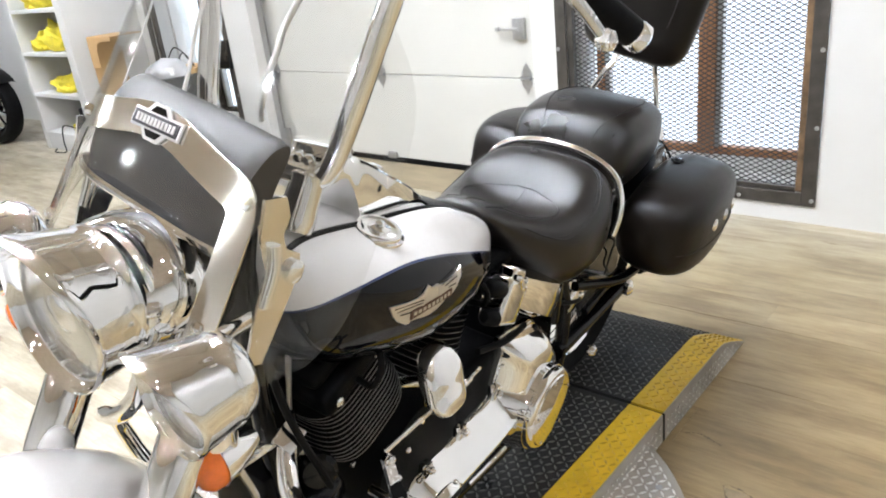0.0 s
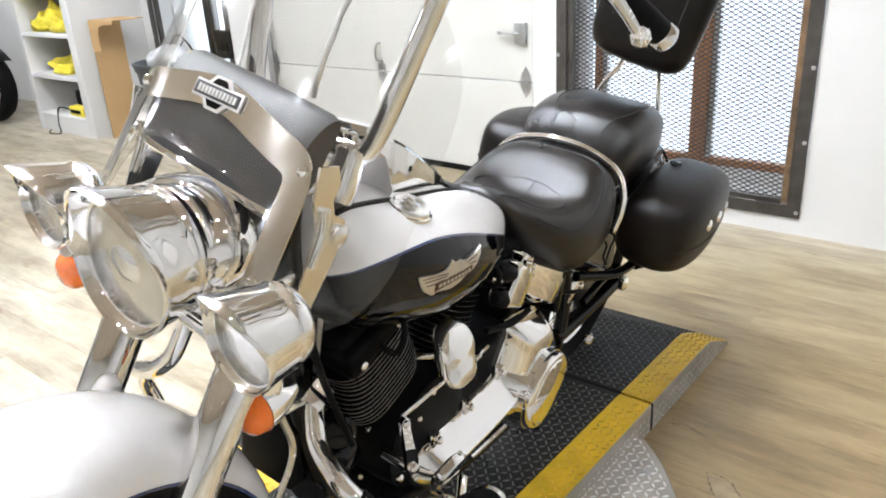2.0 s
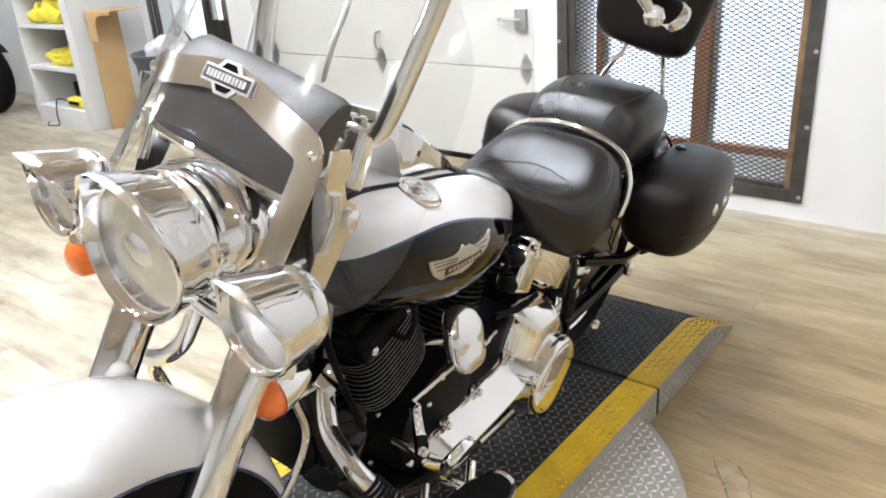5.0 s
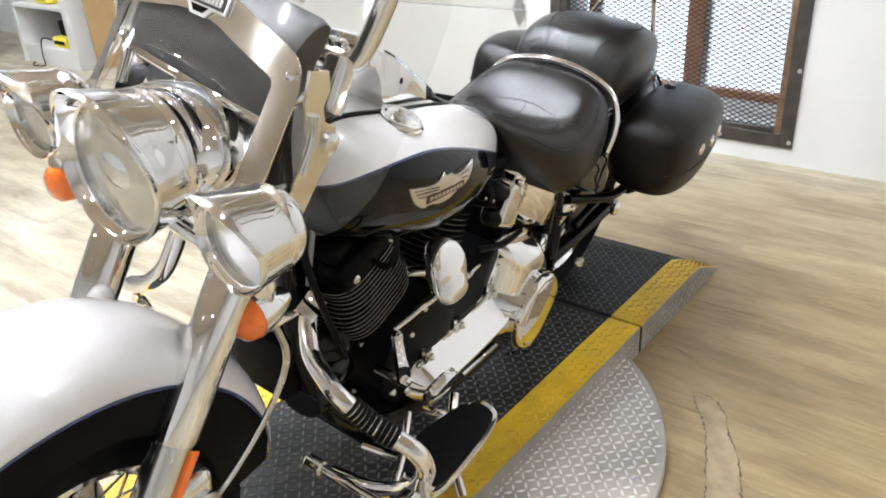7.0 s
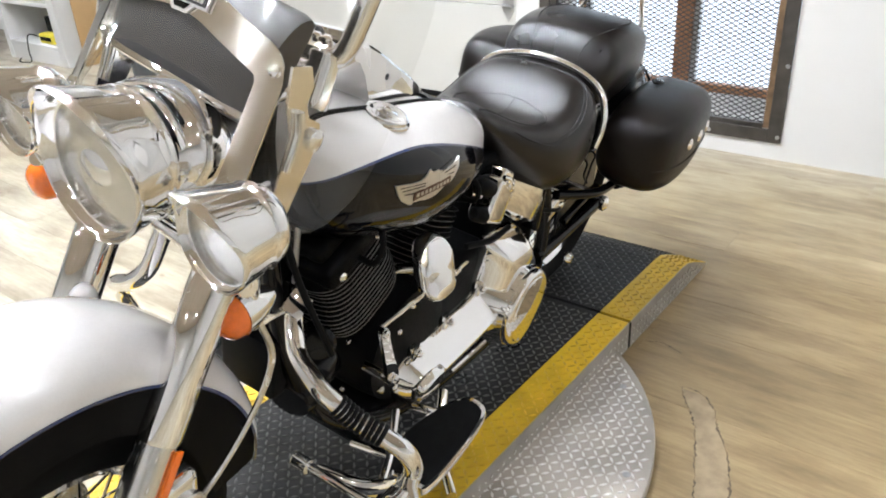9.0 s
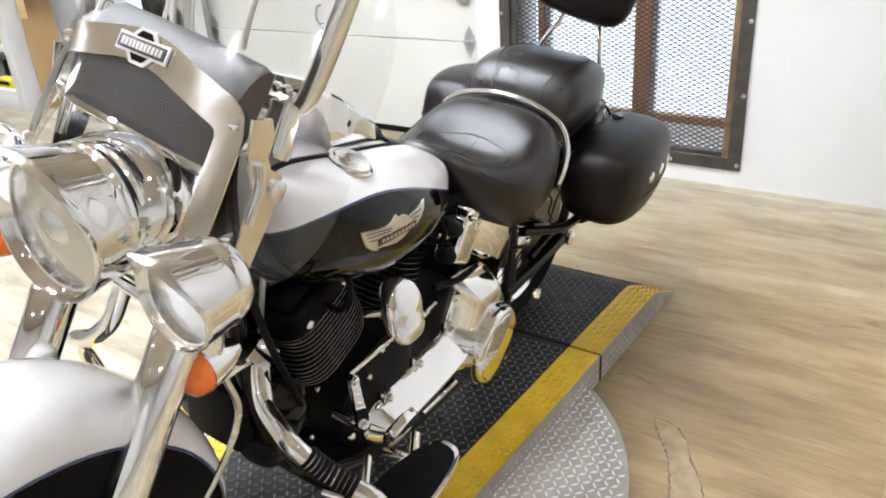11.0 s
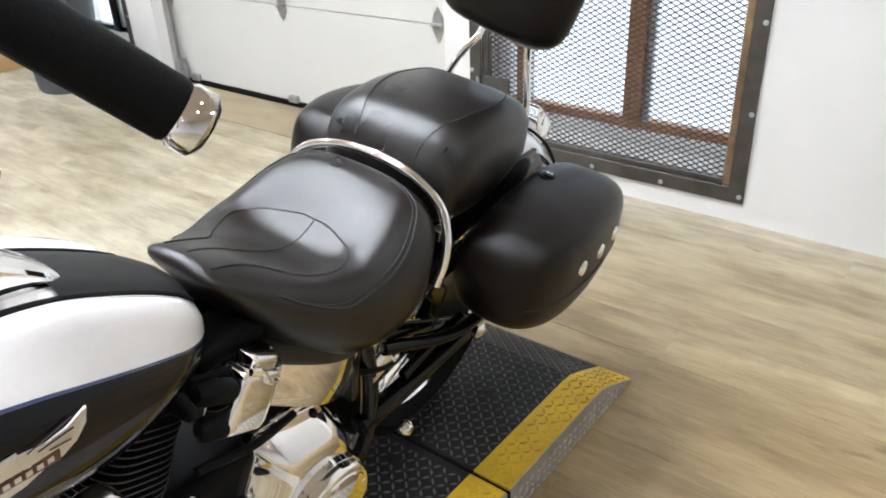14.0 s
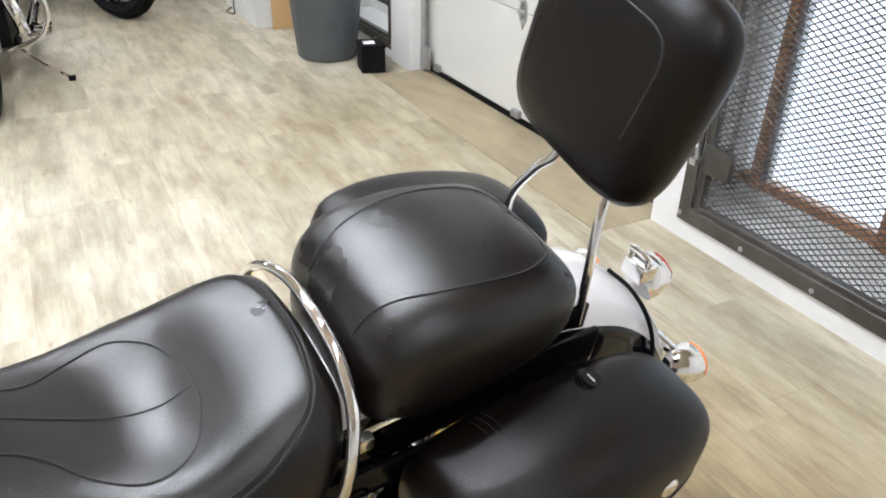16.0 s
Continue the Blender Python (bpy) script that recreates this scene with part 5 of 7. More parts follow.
    part("bar_half", tube(curve_points([(-0.122, 0.0, 0.985), (-0.120, 0.06, 0.978), (-0.117, 0.115, 0.976), (-0.110, 0.150, 0.990), (-0.099, 0.174, 1.03), (-0.085, 0.180, 1.09), (-0.070, 0.184, 1.15), (-0.060, 0.192, 1.22), (-0.048, 0.205, 1.305), (-0.050, 0.235, 1.355), (-0.055, 0.275, 1.360), (-0.062, 0.312, 1.318), (-0.036, 0.334, 1.273), (0.040, 0.411, 1.200)], 8), 0.0155, 14), CHROME, hb)
    for s in (-1, 1):
        a, b = Vector((-0.036, s * 0.334, 1.273)), Vector((0.043, s * 0.413, 1.198))
        L = (b - a).length
        g = part("grip", lathe([(0.0155, 0.0), (0.0178, 0.004), (0.0178, L - 0.012), (0.016, L - 0.008)], aim(a, b), 20), RUBBER, hb, "black rubber grip")
        part("grip_end", lathe([(0.016, L - 0.010), (0.0185, L - 0.007), (0.0185, L + 0.004), (0.014, L + 0.008), (0.001, L + 0.009)], aim(a, b), 20), CHROME, g, "chrome grip end")
        lv = [(-0.115, s * 0.345, 1.29), (-0.118, s * 0.375, 1.275), (-0.098, s * 0.398, 1.25), (-0.078, s * 0.418, 1.220)]
        lever = part("lever", tube(curve_points(lv, 6), 0.007, 10, radii=[0.009 - 0.003 * k / 18 for k in range(19)]), STEEL, hb, "polished control lever")
        part("lever_ball", lathe([(0.001, -0.0125), (0.009, -0.009), (0.0125, 0.0), (0.009, 0.009), (0.001, 0.0125)], Matrix.Translation((-0.075, s * 0.421, 1.216)), 16), STEEL, lever)
        part("clamp_block", block((-0.12, -0.02, -0.018), (-0.085, 0.02, 0.018), 0.006, m=Matrix.Translation((0.01, s * 0.335, 1.30))), CHROME, hb)
        bm = lathe([(0.026, -0.015), (0.028, 0.0), (0.024, 0.05), (0.026, 0.062), (0.02, 0.066)], aim((-0.150, s * 0.045, 0.925), (-0.124, s * 0.045, 0.975)), 20)
        part("riser", bm, CHROME, bike, "chrome handlebar riser")
    bm = tube([(-0.120, -0.052, 0.980), (-0.120, 0.052, 0.980)], 0.020, 16)
    for y in (-0.044, -0.026, 0.026, 0.044):
        bolt_head(bm, (-0.120, y, 0.998), (0, 0, 1), 0.009, 0.010)
    part("bar_clamp", bm, CHROME, bike, "chrome handlebar clamp with bolts")
    # braided hose from the near bar down behind the pouch
    for pts, r in ((((-0.004, 1.066, 0.078), (-0.022, 1.092, 0.045), (-0.026, 1.130, 0.030), (-0.024, 1.16, 0.030), (-0.022, 1.19, 0.030), (-0.038, 1.25, 0.03), (-0.085, 1.30, 0.03), (-0.15, 1.325, 0.03)), 0.0042), (((0.142, 1.02, 0.08), (0.150, 1.047, 0.08), (0.163, 1.091, 0.08), (0.179, 1.134, 0.08), (0.190, 1.19, 0.08), (0.205, 1.25, 0.08)), 0.0030)):
        part("hose", tube(curve_points([FRONT @ Vector((ws(y, z) + off, y, z)) for y, z, off in pts], 7), r, 10), BRAID, hb, "pale braided steel hose")
    # cables
    for pts, r, m in (([(-0.20, -0.02, 0.95), (-0.25, -0.06, 0.86), (-0.25, -0.10, 0.70), (-0.18, -0.12, 0.50)], 0.006, RUBBER),
                      ([(-0.37, -0.145, 0.70), (-0.352, -0.150, 0.62), (-0.385, -0.135, 0.52), (-0.47, -0.118, 0.42), (-0.60, -0.11, 0.38)], 0.005, STEEL)):
        part("cable", tube(curve_points(pts, 8), r, 8), m, bike, "control cable")


def build_engine(bike):
    crank = Vector((0.085, 0, 0.345))
    bm = lathe([(0.09, -0.11), (0.125, -0.105), (0.13, -0.06), (0.13, 0.06), (0.125, 0.105), (0.09, 0.11)], Matrix.Translation(crank) @ pose(0, 0, 0, 90), 40)
    eng = part("engine", bm, ENGINE_BLACK, bike, "black twin-cylinder engine with polished fin edges")
    part("gearcase", block((0.17, -0.10, 0.20), (0.42, 0.11, 0.44), 0.03, 4), ENGINE_BLACK, eng)
    part("sump", block((-0.05, -0.09, 0.14), (0.40, 0.09, 0.24), 0.02, 3), ENGINE_BLACK, eng)
    for ang, nm in ((-24, "front_cylinder"), (24, "rear_cylinder")):
        fx, fy = (0.094, 0.094) if ang < 0 else (0.068, 0.082)
        m = Matrix.Translation(crank + Vector((-0.042, 0, 0.012) if ang < 0 else (0.042, 0, -0.004))) @ pose(0, 0, 0, 0, ang, 0)
        cyl = part(nm, lathe([(0.058, 0.08), (0.058, 0.31)], m, 28), ENGINE_BLACK, eng, "black finned cylinder")
        for k in range(13):
            z = (0.146 if ang < 0 else 0.125) + k * 0.0118
            w = fx + 0.006 * math.sin(k * 0.5)
            bm = bmesh.new()
            rings = []
            for zz, f in ((z - 0.0022, 0.985), (z - 0.0012, 1.0), (z + 0.0012, 1.0), (z + 0.0022, 0.985)):
                ring = []
                for i in range(32):
                    a = 2 * math.pi * i / 32
                    c, s = math.cos(a), math.sin(a)
                    ring.append(m @ Vector((w * f * math.copysign(abs(c) ** 0.55, c), fy * f * math.copysign(abs(s) ** 0.55, s), zz)))
                rings.append(ring)
            loft(rings, bm=bm, mats=None)
            part("fin", bm, ENGINE_BLACK, cyl, smooth=False)
            edge = [m @ Vector((w * 1.0 * math.copysign(abs(math.cos(a)) ** 0.55, math.cos(a)), (fy + 0.0005) * math.copysign(abs(math.sin(a)) ** 0.55, math.sin(a)), z)) for a in [math.pi * (1.0 + i / 24) for i in range(25)]]
            part("fin_edge", tube(edge, 0.0010, 4), FIN_EDGE, cyl, "polished fin edge")
        head = bmesh.new()
        block((-0.075, -0.092, 0.285), (0.075, 0.092, 0.335), 0.015, 3, bm=head, m=m)
        block((-0.065, -0.075, 0.335), (0.065, 0.075, 0.375), 0.018, 3, bm=head, m=m)
        part("rocker_box", head, ENGINE_BLACK, cyl, "black rocker box")
        for y in (-0.07, 0.07):
            for x in (-0.05, 0.05):
                part("head_bolt", bolt_head(bmesh.new(), m @ Vector((x, y * 1.33, 0.31)), m.to_3x3() @ Vector((0, math.copysign(1, y), 0)), 0.009, 0.008), CHROME, cyl)
        part("spark_plug", tube(curve_points([m @ Vector((0, -0.09, 0.30)), m @ Vector((0.0, -0.125, 0.305)), m @ Vector((-ang * 0.0012, -0.13, 0.34)), m @ Vector((-ang * 0.003, -0.08, 0.37))], 6), 0.006, 8), RUBBER, cyl, "black plug lead")
    # horn cover between the cylinders
    rings = []
    for d, f in ((0.0, 0.88), (0.008, 0.98), (0.016, 1.0), (0.026, 0.965), (0.033, 0.90), (0.0365, 0.82), (0.039, 0.5), (0.040, 0.2)):
        ring = []
        for i in range(36):
            a = 2 * math.pi * i / 36
            c, s = math.cos(a), math.sin(a)
            e = 3.0 if s > 0 else 3.4
            w = 0.050 - 0.003 * s
            ring.append((0.092 + f * w * math.copysign(abs(c) ** (2 / e), c) + 0.010 * s, -0.122 - d + 0.030 * f * s, 0.550 + f * 0.051 * math.copysign(abs(s) ** (2 / e), s)))
        rings.append(ring)
    horn = part("horn_cover", loft(rings), CHROME, eng, "polished chrome horn cover")
    part("bracket", tube([(0.06, -0.06, 0.52), (0.09, -0.125, 0.54)], 0.012, 10), CHROME, horn)
    # primary cover
    def outline():
        pts = []
        c1, r1, c2, r2 = (0.085, 0.264), 0.058, (0.470, 0.285), 0.126
        for k in range(20):
            a = radians(92 + 176 * k / 19)
            pts.append((c1[0] + r1 * math.cos(a), c1[1] + r1 * math.sin(a)))
        low = curve_points([(0.105, 0.206, 0), (0.17, 0.208, 0), (0.25, 0.211, 0), (0.31, 0.209, 0), (0.36, 0.197, 0)], 4)
        pts += [(p.x, p.y) for p in low[1:]]
        for k in range(26):
            a = radians(-128 + 210 * k / 25)
            pts.append((c2[0] + r2 * math.cos(a), c2[1] + r2 * math.sin(a)))
        high = curve_points([(0.465, 0.412, 0), (0.425, 0.398, 0), (0.392, 0.366, 0), (0.362, 0.340, 0), (0.32, 0.326, 0), (0.24, 0.322, 0), (0.16, 0.322, 0), (0.105, 0.321, 0)], 4)
        pts += [(p.x, p.y) for p in high[1:-1]]
        return pts
    base = outline()
    def inset(up, low=None):
        out = []
        n = len(base)
        low = up if low is None else low
        for k in range(n):
            a, b = base[k - 1], base[(k + 1) % n]
            t = Vector((b[0] - a[0], b[1] - a[1])).normalized()
            w = 0.5 + 0.5 * max(-1.0, min(1.0, 1.6 * -t.x))
            d = low + (up - low) * w
            out.append((base[k][0] - t.y * d, base[k][1] + t.x * d))
        return out
    # the upper face slopes outward to a crease, the underside is tucked in
    rings = [[(x, y, z) for x, z in inset(u, d)] for y, u, d in ((-0.075, 0.0, 0.0), (-0.108, 0.0, 0.0), (-0.114, 0.0035, 0.001), (-0.119, 0.008, 0.003), (-0.135, 0.021, 0.012), (-0.150, 0.032, 0.025), (-0.162, 0.040, 0.039), (-0.168, 0.0435, 0.051), (-0.171, 0.046, 0.058))]
    prim = part("primary_cover", loft(rings), CHROME, bike, "long polished chrome primary cover", angle=38)
    m = Matrix.Translation((0.462, -0.180, 0.262)) @ pose(0, 0, 0, 90)
    part("derby_boss", lathe([(0.132, -0.085), (0.126, -0.060), (0.116, -0.036), (0.107, -0.016), (0.102, 0.004)], m, 56), CHROME, prim, "raised chrome ring behind the derby cover")
    derby = part("derby_cover", lathe([(0.100, -0.02), (0.100, 0.012), (0.097, 0.020), (0.090, 0.024), (0.086, 0.024), (0.084, 0.027), (0.056, 0.031), (0.001, 0.033)], m, 56), CHROME, prim, "round chrome derby cover")
    for k in range(5):
        a = radians(72 * k + 20)
        part("bolt", bolt_head(bmesh.new(), m @ Vector((0.077 * math.cos(a), 0.077 * math.sin(a), 0.027)), (0, -1, 0), 0.005, 0.003), CHROME, derby)
    for x, z in ((0.090, 0.336), (0.208, 0.346), (0.340, 0.360)):
        cl = part("clamp", block((x - 0.020, -0.130, z - 0.020), (x + 0.006, -0.112, z + 0.010), 0.004), CHROME, prim, "small chrome cable clamp")
        part("bolt", bolt_head(bmesh.new(), (x - 0.007, -0.130, z - 0.002), (0, -1, 0), 0.009, 0.011), CHROME, cl)
        part("wing", tube([(x - 0.016, -0.122, z + 0.004), (x - 0.028, -0.128, z + 0.026)], 0.005, 8), CHROME, cl)
    part("lower_rod", tube([(0.185, -0.160, 0.2305), (0.335, -0.160, 0.2185)], 0.0055, 8), CHROME, prim, "slim chrome rod under the cover")
    m = Matrix.Translation((0.098, -0.160, 0.256)) @ pose(0, 0, 0, 90 + 16)
    part("inspection_cover", lathe([(0.046, -0.01), (0.046, 0.004), (0.042, 0.009), (0.001, 0.011)], m @ Matrix.Diagonal((1.12, 0.9, 1, 1)), 36), CHROME, prim, "oval chrome inspection cover")
    for k in range(2, 20, 8):
        x, z = inset(0.006)[k]
        part("bolt", bolt_head(bmesh.new(), (x, -0.114, z), (0, -1, 0), 0.0075, 0.009), CHROME, prim)
    o = curve_points([(0.340, 0.36, 0), (0.362, 0.42, 0), (0.368, 0.455, 0), (0.40, 0.464, 0), (0.46, 0.458, 0), (0.508, 0.444, 0), (0.540, 0.410, 0), (0.566, 0.365, 0), (0.562, 0.30, 0), (0.50, 0.28, 0), (0.40, 0.30, 0)], 4)
    c = Vector((0.47, 0.30, 0))
    rings = [[(c.x + (p.x - c.x) * f, y, c.y + (p.y - c.y) * f) for p in o] for y, f in ((-0.09, 1.0), (-0.112, 1.0), (-0.120, 0.975), (-0.138, 0.90), (-0.154, 0.81), (-0.166, 0.71), (-0.172, 0.62))]
    part("rear_ear", loft(rings), CHROME, prim, "raised chrome rear of the primary cover", angle=50)
    for x, z in ((0.392, 0.438), (0.486, 0.438), (0.536, 0.392)):
        part("bolt", bolt_head(bmesh.new(), (x, -0.122, z), (0, -1, 0.35), 0.010, 0.014), GLOSS_BLACK if x > 0.45 else CHROME, prim)
    # oil tank, side covers
    rings = []
    for k in range(15):
        u = k / 14
        o = 0.137 + 0.020 * math.sin(math.pi * u)
        top, bot = 0.622 - 0.098 * u, 0.534 - 0.112 * u
        row = [(-0.05, top + 0.004), (-o * 0.8, top), (-o, top - 0.014), (-o - 0.004, (top + bot) / 2), (-o, bot + 0.014), (-o * 0.8, bot), (-0.05, bot - 0.004)]
        rings.append([(0.414 + 0.186 * u - 0.45 * (top - z), y, z) for y, z in row])
    part("oil_tank", loft(rings), CHROME, bike, "chrome horseshoe oil tank", angle=50)
    cb = part("coil_cover", block((-0.040, -0.142, -0.050), (0.040, -0.085, 0.050), 0.014, 3, m=Matrix.Translation((0.350, 0, 0.578)) @ pose(0, 0, 0, 0, 27, 0)), CHROME, bike, "chrome coil cover with black boots")
    part("coil_cap", block((-0.026, -0.135, -0.022), (0.026, -0.095, 0.026), 0.010, 3, m=Matrix.Translation((0.372, 0, 0.618)) @ pose(0, 0, 0, 0, 27, 0)), CHROME, cb, "chrome cap over the coil")
    part("coil_clip", tube(curve_points([(0.345, -0.138, 0.640), (0.362, -0.143, 0.630), (0.372, -0.143, 0.606), (0.392, -0.140, 0.592)], 5), 0.005, 8), CHROME, cb)
    for z in (0.555, 0.620):
        part("rubber_boot", lathe([(0.016, 0), (0.018, 0.01), (0.018, 0.055), (0.010, 0.065)], aim((0.322, -0.122, z - 0.005), (0.23, -0.118, z + 0.045)), 16), RUBBER, cb)
    bm = block((0.575, -0.140, 0.40), (0.597, -0.09, 0.60), 0.008, 3)
    part("seat_post_tube", bm, GLOSS_BLACK, bike)
    part("battery_box", block((0.40, -0.09, 0.42), (0.62, 0.10, 0.55), 0.02, 3), ENGINE_BLACK, bike, "black battery box")
    # hoses and wiring under the seat nose
    part("seat_tray", block((0.30, -0.085, 0.615), (0.60, 0.085, 0.66), 0.02, 3), ENGINE_BLACK, bike, "black seat tray")
    for pts, r in (([(0.24, -0.08, 0.66), (0.29, -0.10, 0.645), (0.34, -0.105, 0.632)], 0.005), ([(0.26, -0.115, 0.50), (0.36, -0.125, 0.475), (0.45, -0.12, 0.465)], 0.007), ([(0.57, -0.12, 0.46), (0.66, -0.145, 0.43), (0.75, -0.13, 0.40)], 0.006)):
        part("hose", tube(curve_points(pts, 6), r, 10), RUBBER, bike, "black rubber hose")
    # frame
    fr = part("frame", tube(curve_points([(-0.235, -0.03, 0.87), (-0.235, -0.032, 0.70), (-0.215, -0.045, 0.50), (-0.180, -0.080, 0.36), (-0.09, -0.112, 0.27), (0.10, -0.12, 0.190), (0.45, -0.125, 0.155), (0.62, -0.13, 0.22), (0.64, -0.13, 0.40), (0.60, -0.11, 0.58)], 6), 0.017, 12), GLOSS_BLACK, bike, "gloss black tubular frame")
    part("rail", tube(curve_points([(-0.235, 0.03, 0.87), (-0.235, 0.032, 0.70), (-0.215, 0.045, 0.50), (-0.180, 0.080, 0.36), (-0.09, 0.112, 0.27), (0.10, 0.12, 0.190), (0.45, 0.125, 0.155), (0.62, 0.13, 0.22), (0.64, 0.13, 0.40), (0.60, 0.11, 0.58)], 6), 0.017, 12), GLOSS_BLACK, fr)
    part("backbone", tube(curve_points([(-0.24, 0, 0.90), (0.05, 0, 0.70), (0.40, 0, 0.64), (0.60, 0, 0.58)], 6), 0.025, 12), GLOSS_BLACK, fr)
    for s in (-1, 1):
        part("swingarm", tube(curve_points([(0.62, s * 0.13, 0.30), (0.80, s * 0.14, 0.315), (0.99, s * 0.145, 0.322)], 5), 0.022, 12), GLOSS_BLACK, fr, "gloss black swingarm leg")
        part("upper_stay", tube([(0.63, s * 0.13, 0.52), (0.99, s * 0.145, 0.335)], 0.016, 12), GLOSS_BLACK, fr)
        part("fender_strut", block((0.70, s * 0.150 - 0.006, 0.545), (1.22, s * 0.150 + 0.006, 0.600), 0.005), GLOSS_BLACK, fr, "black fender strut")
        part("fender_support", block((0.83, s * 0.124 - 0.006, 0.585), (1.20, s * 0.124 + 0.006, 0.672), 0.005), GLOSS_BLACK, fr, "black fender support plate")
        part("axle_nut", lathe([(0.022, 0), (0.022, 0.012), (0.012, 0.02), (0.001, 0.022)], aim((0.985, s * 0.16, 0.322), (0.985, s * 1, 0.322)), 6), CHROME, fr)
    cv = part("belt_guard", loft([[(x, -0.128 - 0.012 * math.sin(a) - 0.006, z + w * math.cos(a)) for a in [2 * math.pi * i / 14 for i in range(14)]] for x, z, w in ((0.630, 0.415, 0.012), (0.648, 0.424, 0.032), (0.690, 0.434, 0.038), (0.730, 0.440, 0.030), (0.752, 0.446, 0.012))]), CHROME, fr, "chrome belt guard over the pulley")
    for x, z in ((0.690, 0.434),):
        part("guard_bolt", bolt_head(bmesh.new(), (x, -0.145, z), (0, -1, 0), 0.009, 0.008), CHROME, cv)
    part("stay_cover", tube([(0.715, -0.152, 0.375), (0.800, -0.156, 0.398), (0.905, -0.158, 0.405)], 0.011, 12), GLOSS_BLACK, fr, "black stay cover")
    part("wire", tube(curve_points([(0.735, -0.15, 0.56), (0.765, -0.165, 0.53), (0.775, -0.16, 0.49), (0.80, -0.165, 0.46)], 6), 0.0025, 6), RUBBER, fr, "loose black wire")
    part("wire", tube(curve_points([(0.755, -0.15, 0.57), (0.800, -0.168, 0.545), (0.815, -0.16, 0.50), (0.78, -0.165, 0.455)], 6), 0.0025, 6), RUBBER, fr, "loose black wire")
    part("pivot_bolt", bolt_head(bmesh.new(), (0.663, -0.195, 0.311), (0, -1, 0), 0.016, 0.02), CHROME, fr)
    part("jiffy_stand", tube(curve_points([(0.20, -0.14, 0.15), (0.10, -0.20, 0.10), (0.03, -0.28, 0.065)], 5), 0.012, 10), CHROME, bike, "chrome side stand")
    # passenger peg mount and tip over bar by the bag
    pg = part("passenger_peg", tube(curve_points([(0.66, -0.14, 0.47), (0.80, -0.19, 0.44), (0.93, -0.20, 0.425)], 5), 0.013, 10), GLOSS_BLACK, bike, "black passenger peg bracket")
    part("peg_cap", lathe([(0.014, 0), (0.019, 0.004), (0.019, 0.03), (0.012, 0.034)], aim((0.925, -0.20, 0.425), (0.99, -0.22, 0.42)), 16), RUBBER, pg)
    # floorboards
    for s in (-1, 1):
        pts = [(-0.135, 0.195), (-0.128, 0.275), (-0.11, 0.302), (0.02, 0.302), (0.105, 0.292), (0.132, 0.270), (0.128, 0.232), (0.06, 0.200), (-0.04, 0.185)]
        sm = curve_points([(a, b, 0) for a, b in pts + pts[:1]], 5)[:-1]
        rings = [[(p.x, s * (0.245 + (p.y - 0.245) * f), z) for p in sm] for z, f in ((0.222, 0.95), (0.226, 1.0), (0.236, 1.0), (0.240, 0.96))]
        fb = part("floorboard", loft(rings), CHROME, bike, "chrome-edged rider floorboard")
        rings = [[(0.0 + (p.x) * f, s * (0.245 + (p.y - 0.245) * f * 0.98), z) for p in sm] for z, f in ((0.2385, 0.90), (0.2435, 0.90), (0.2445, 0.87))]
        part("rubber_pad", loft(rings), RUBBER, fb, "black rubber pad")
        part("board_arm", tube([(-0.08, s * 0.10, 0.19), (-0.08, s * 0.22, 0.222)], 0.011, 10), CHROME, fb)
        part("board_arm", tube([(0.07, s * 0.10, 0.19), (0.07, s * 0.22, 0.222)], 0.011, 10), CHROME, fb)
    # engine guard with peg
    pts = [(-0.212, -0.065, 0.604), (-0.227, -0.078, 0.588), (-0.240, -0.090, 0.575), (-0.262, -0.118, 0.555), (-0.282, -0.165, 0.546), (-0.290, -0.200, 0.535), (-0.275, -0.245, 0.503), (-0.262, -0.290, 0.485), (-0.252, -0.325, 0.466), (-0.236, -0.332, 0.415), (-0.222, -0.300, 0.345), (-0.212, -0.22, 0.275), (-0.205, -0.12, 0.235)]
    g = part("engine_guard", tube(curve_points(pts, 7), 0.0155, 14), CHROME, bike, "chrome engine guard")
    far = [(-0.235, 0.02, 0.735), (-0.262, 0.085, 0.735), (-0.288, 0.122, 0.715), (-0.300, 0.133, 0.675), (-0.314, 0.150, 0.623), (-0.323, 0.182, 0.586), (-0.318, 0.235, 0.555), (-0.280, 0.290, 0.502)]
    part("guard_half", tube(curve_points(far + [(x, -y, z) for x, y, z in pts[8:]], 7), 0.0155, 14), CHROME, g)
    line = curve_points([(-0.286, -0.212, 0.527), (-0.275, -0.245, 0.503), (-0.262, -0.290, 0.485)], 24)
    done = 0.0
    for p, q in zip(line, line[1:]):
        done += (q - p).length
        if done > 0.0085:
            done = 0.0
            part("wrap_ring", lathe([(0.0150, -0.0042), (0.0178, -0.003), (0.0190, -0.0008), (0.0190, 0.0008), (0.0178, 0.003), (0.0150, 0.0042)], aim(p, q), 14), RUBBER, g, "black rubber ring")
    pg = part("highway_peg", tube(curve_points([(-0.236, -0.333, 0.412), (-0.252, -0.338, 0.398), (-0.262, -0.352, 0.384), (-0.255, -0.368, 0.372)], 5), 0.012, 10), CHROME, g, "chrome highway peg on its arm")
    part("peg_body", lathe([(0.011, 0), (0.015, 0.006), (0.015, 0.115), (0.011, 0.122)], aim((-0.252, -0.372, 0.368), (-0.200, -0.480, 0.325)), 16), CHROME, pg)
    for d in (0.03, 0.05, 0.07, 0.09):
        part("peg_ring", lathe([(0.015, d), (0.0175, d + 0.001), (0.0175, d + 0.010), (0.015, d + 0.011)], aim((-0.252, -0.372, 0.368), (-0.200, -0.480, 0.325)), 16), RUBBER, pg)
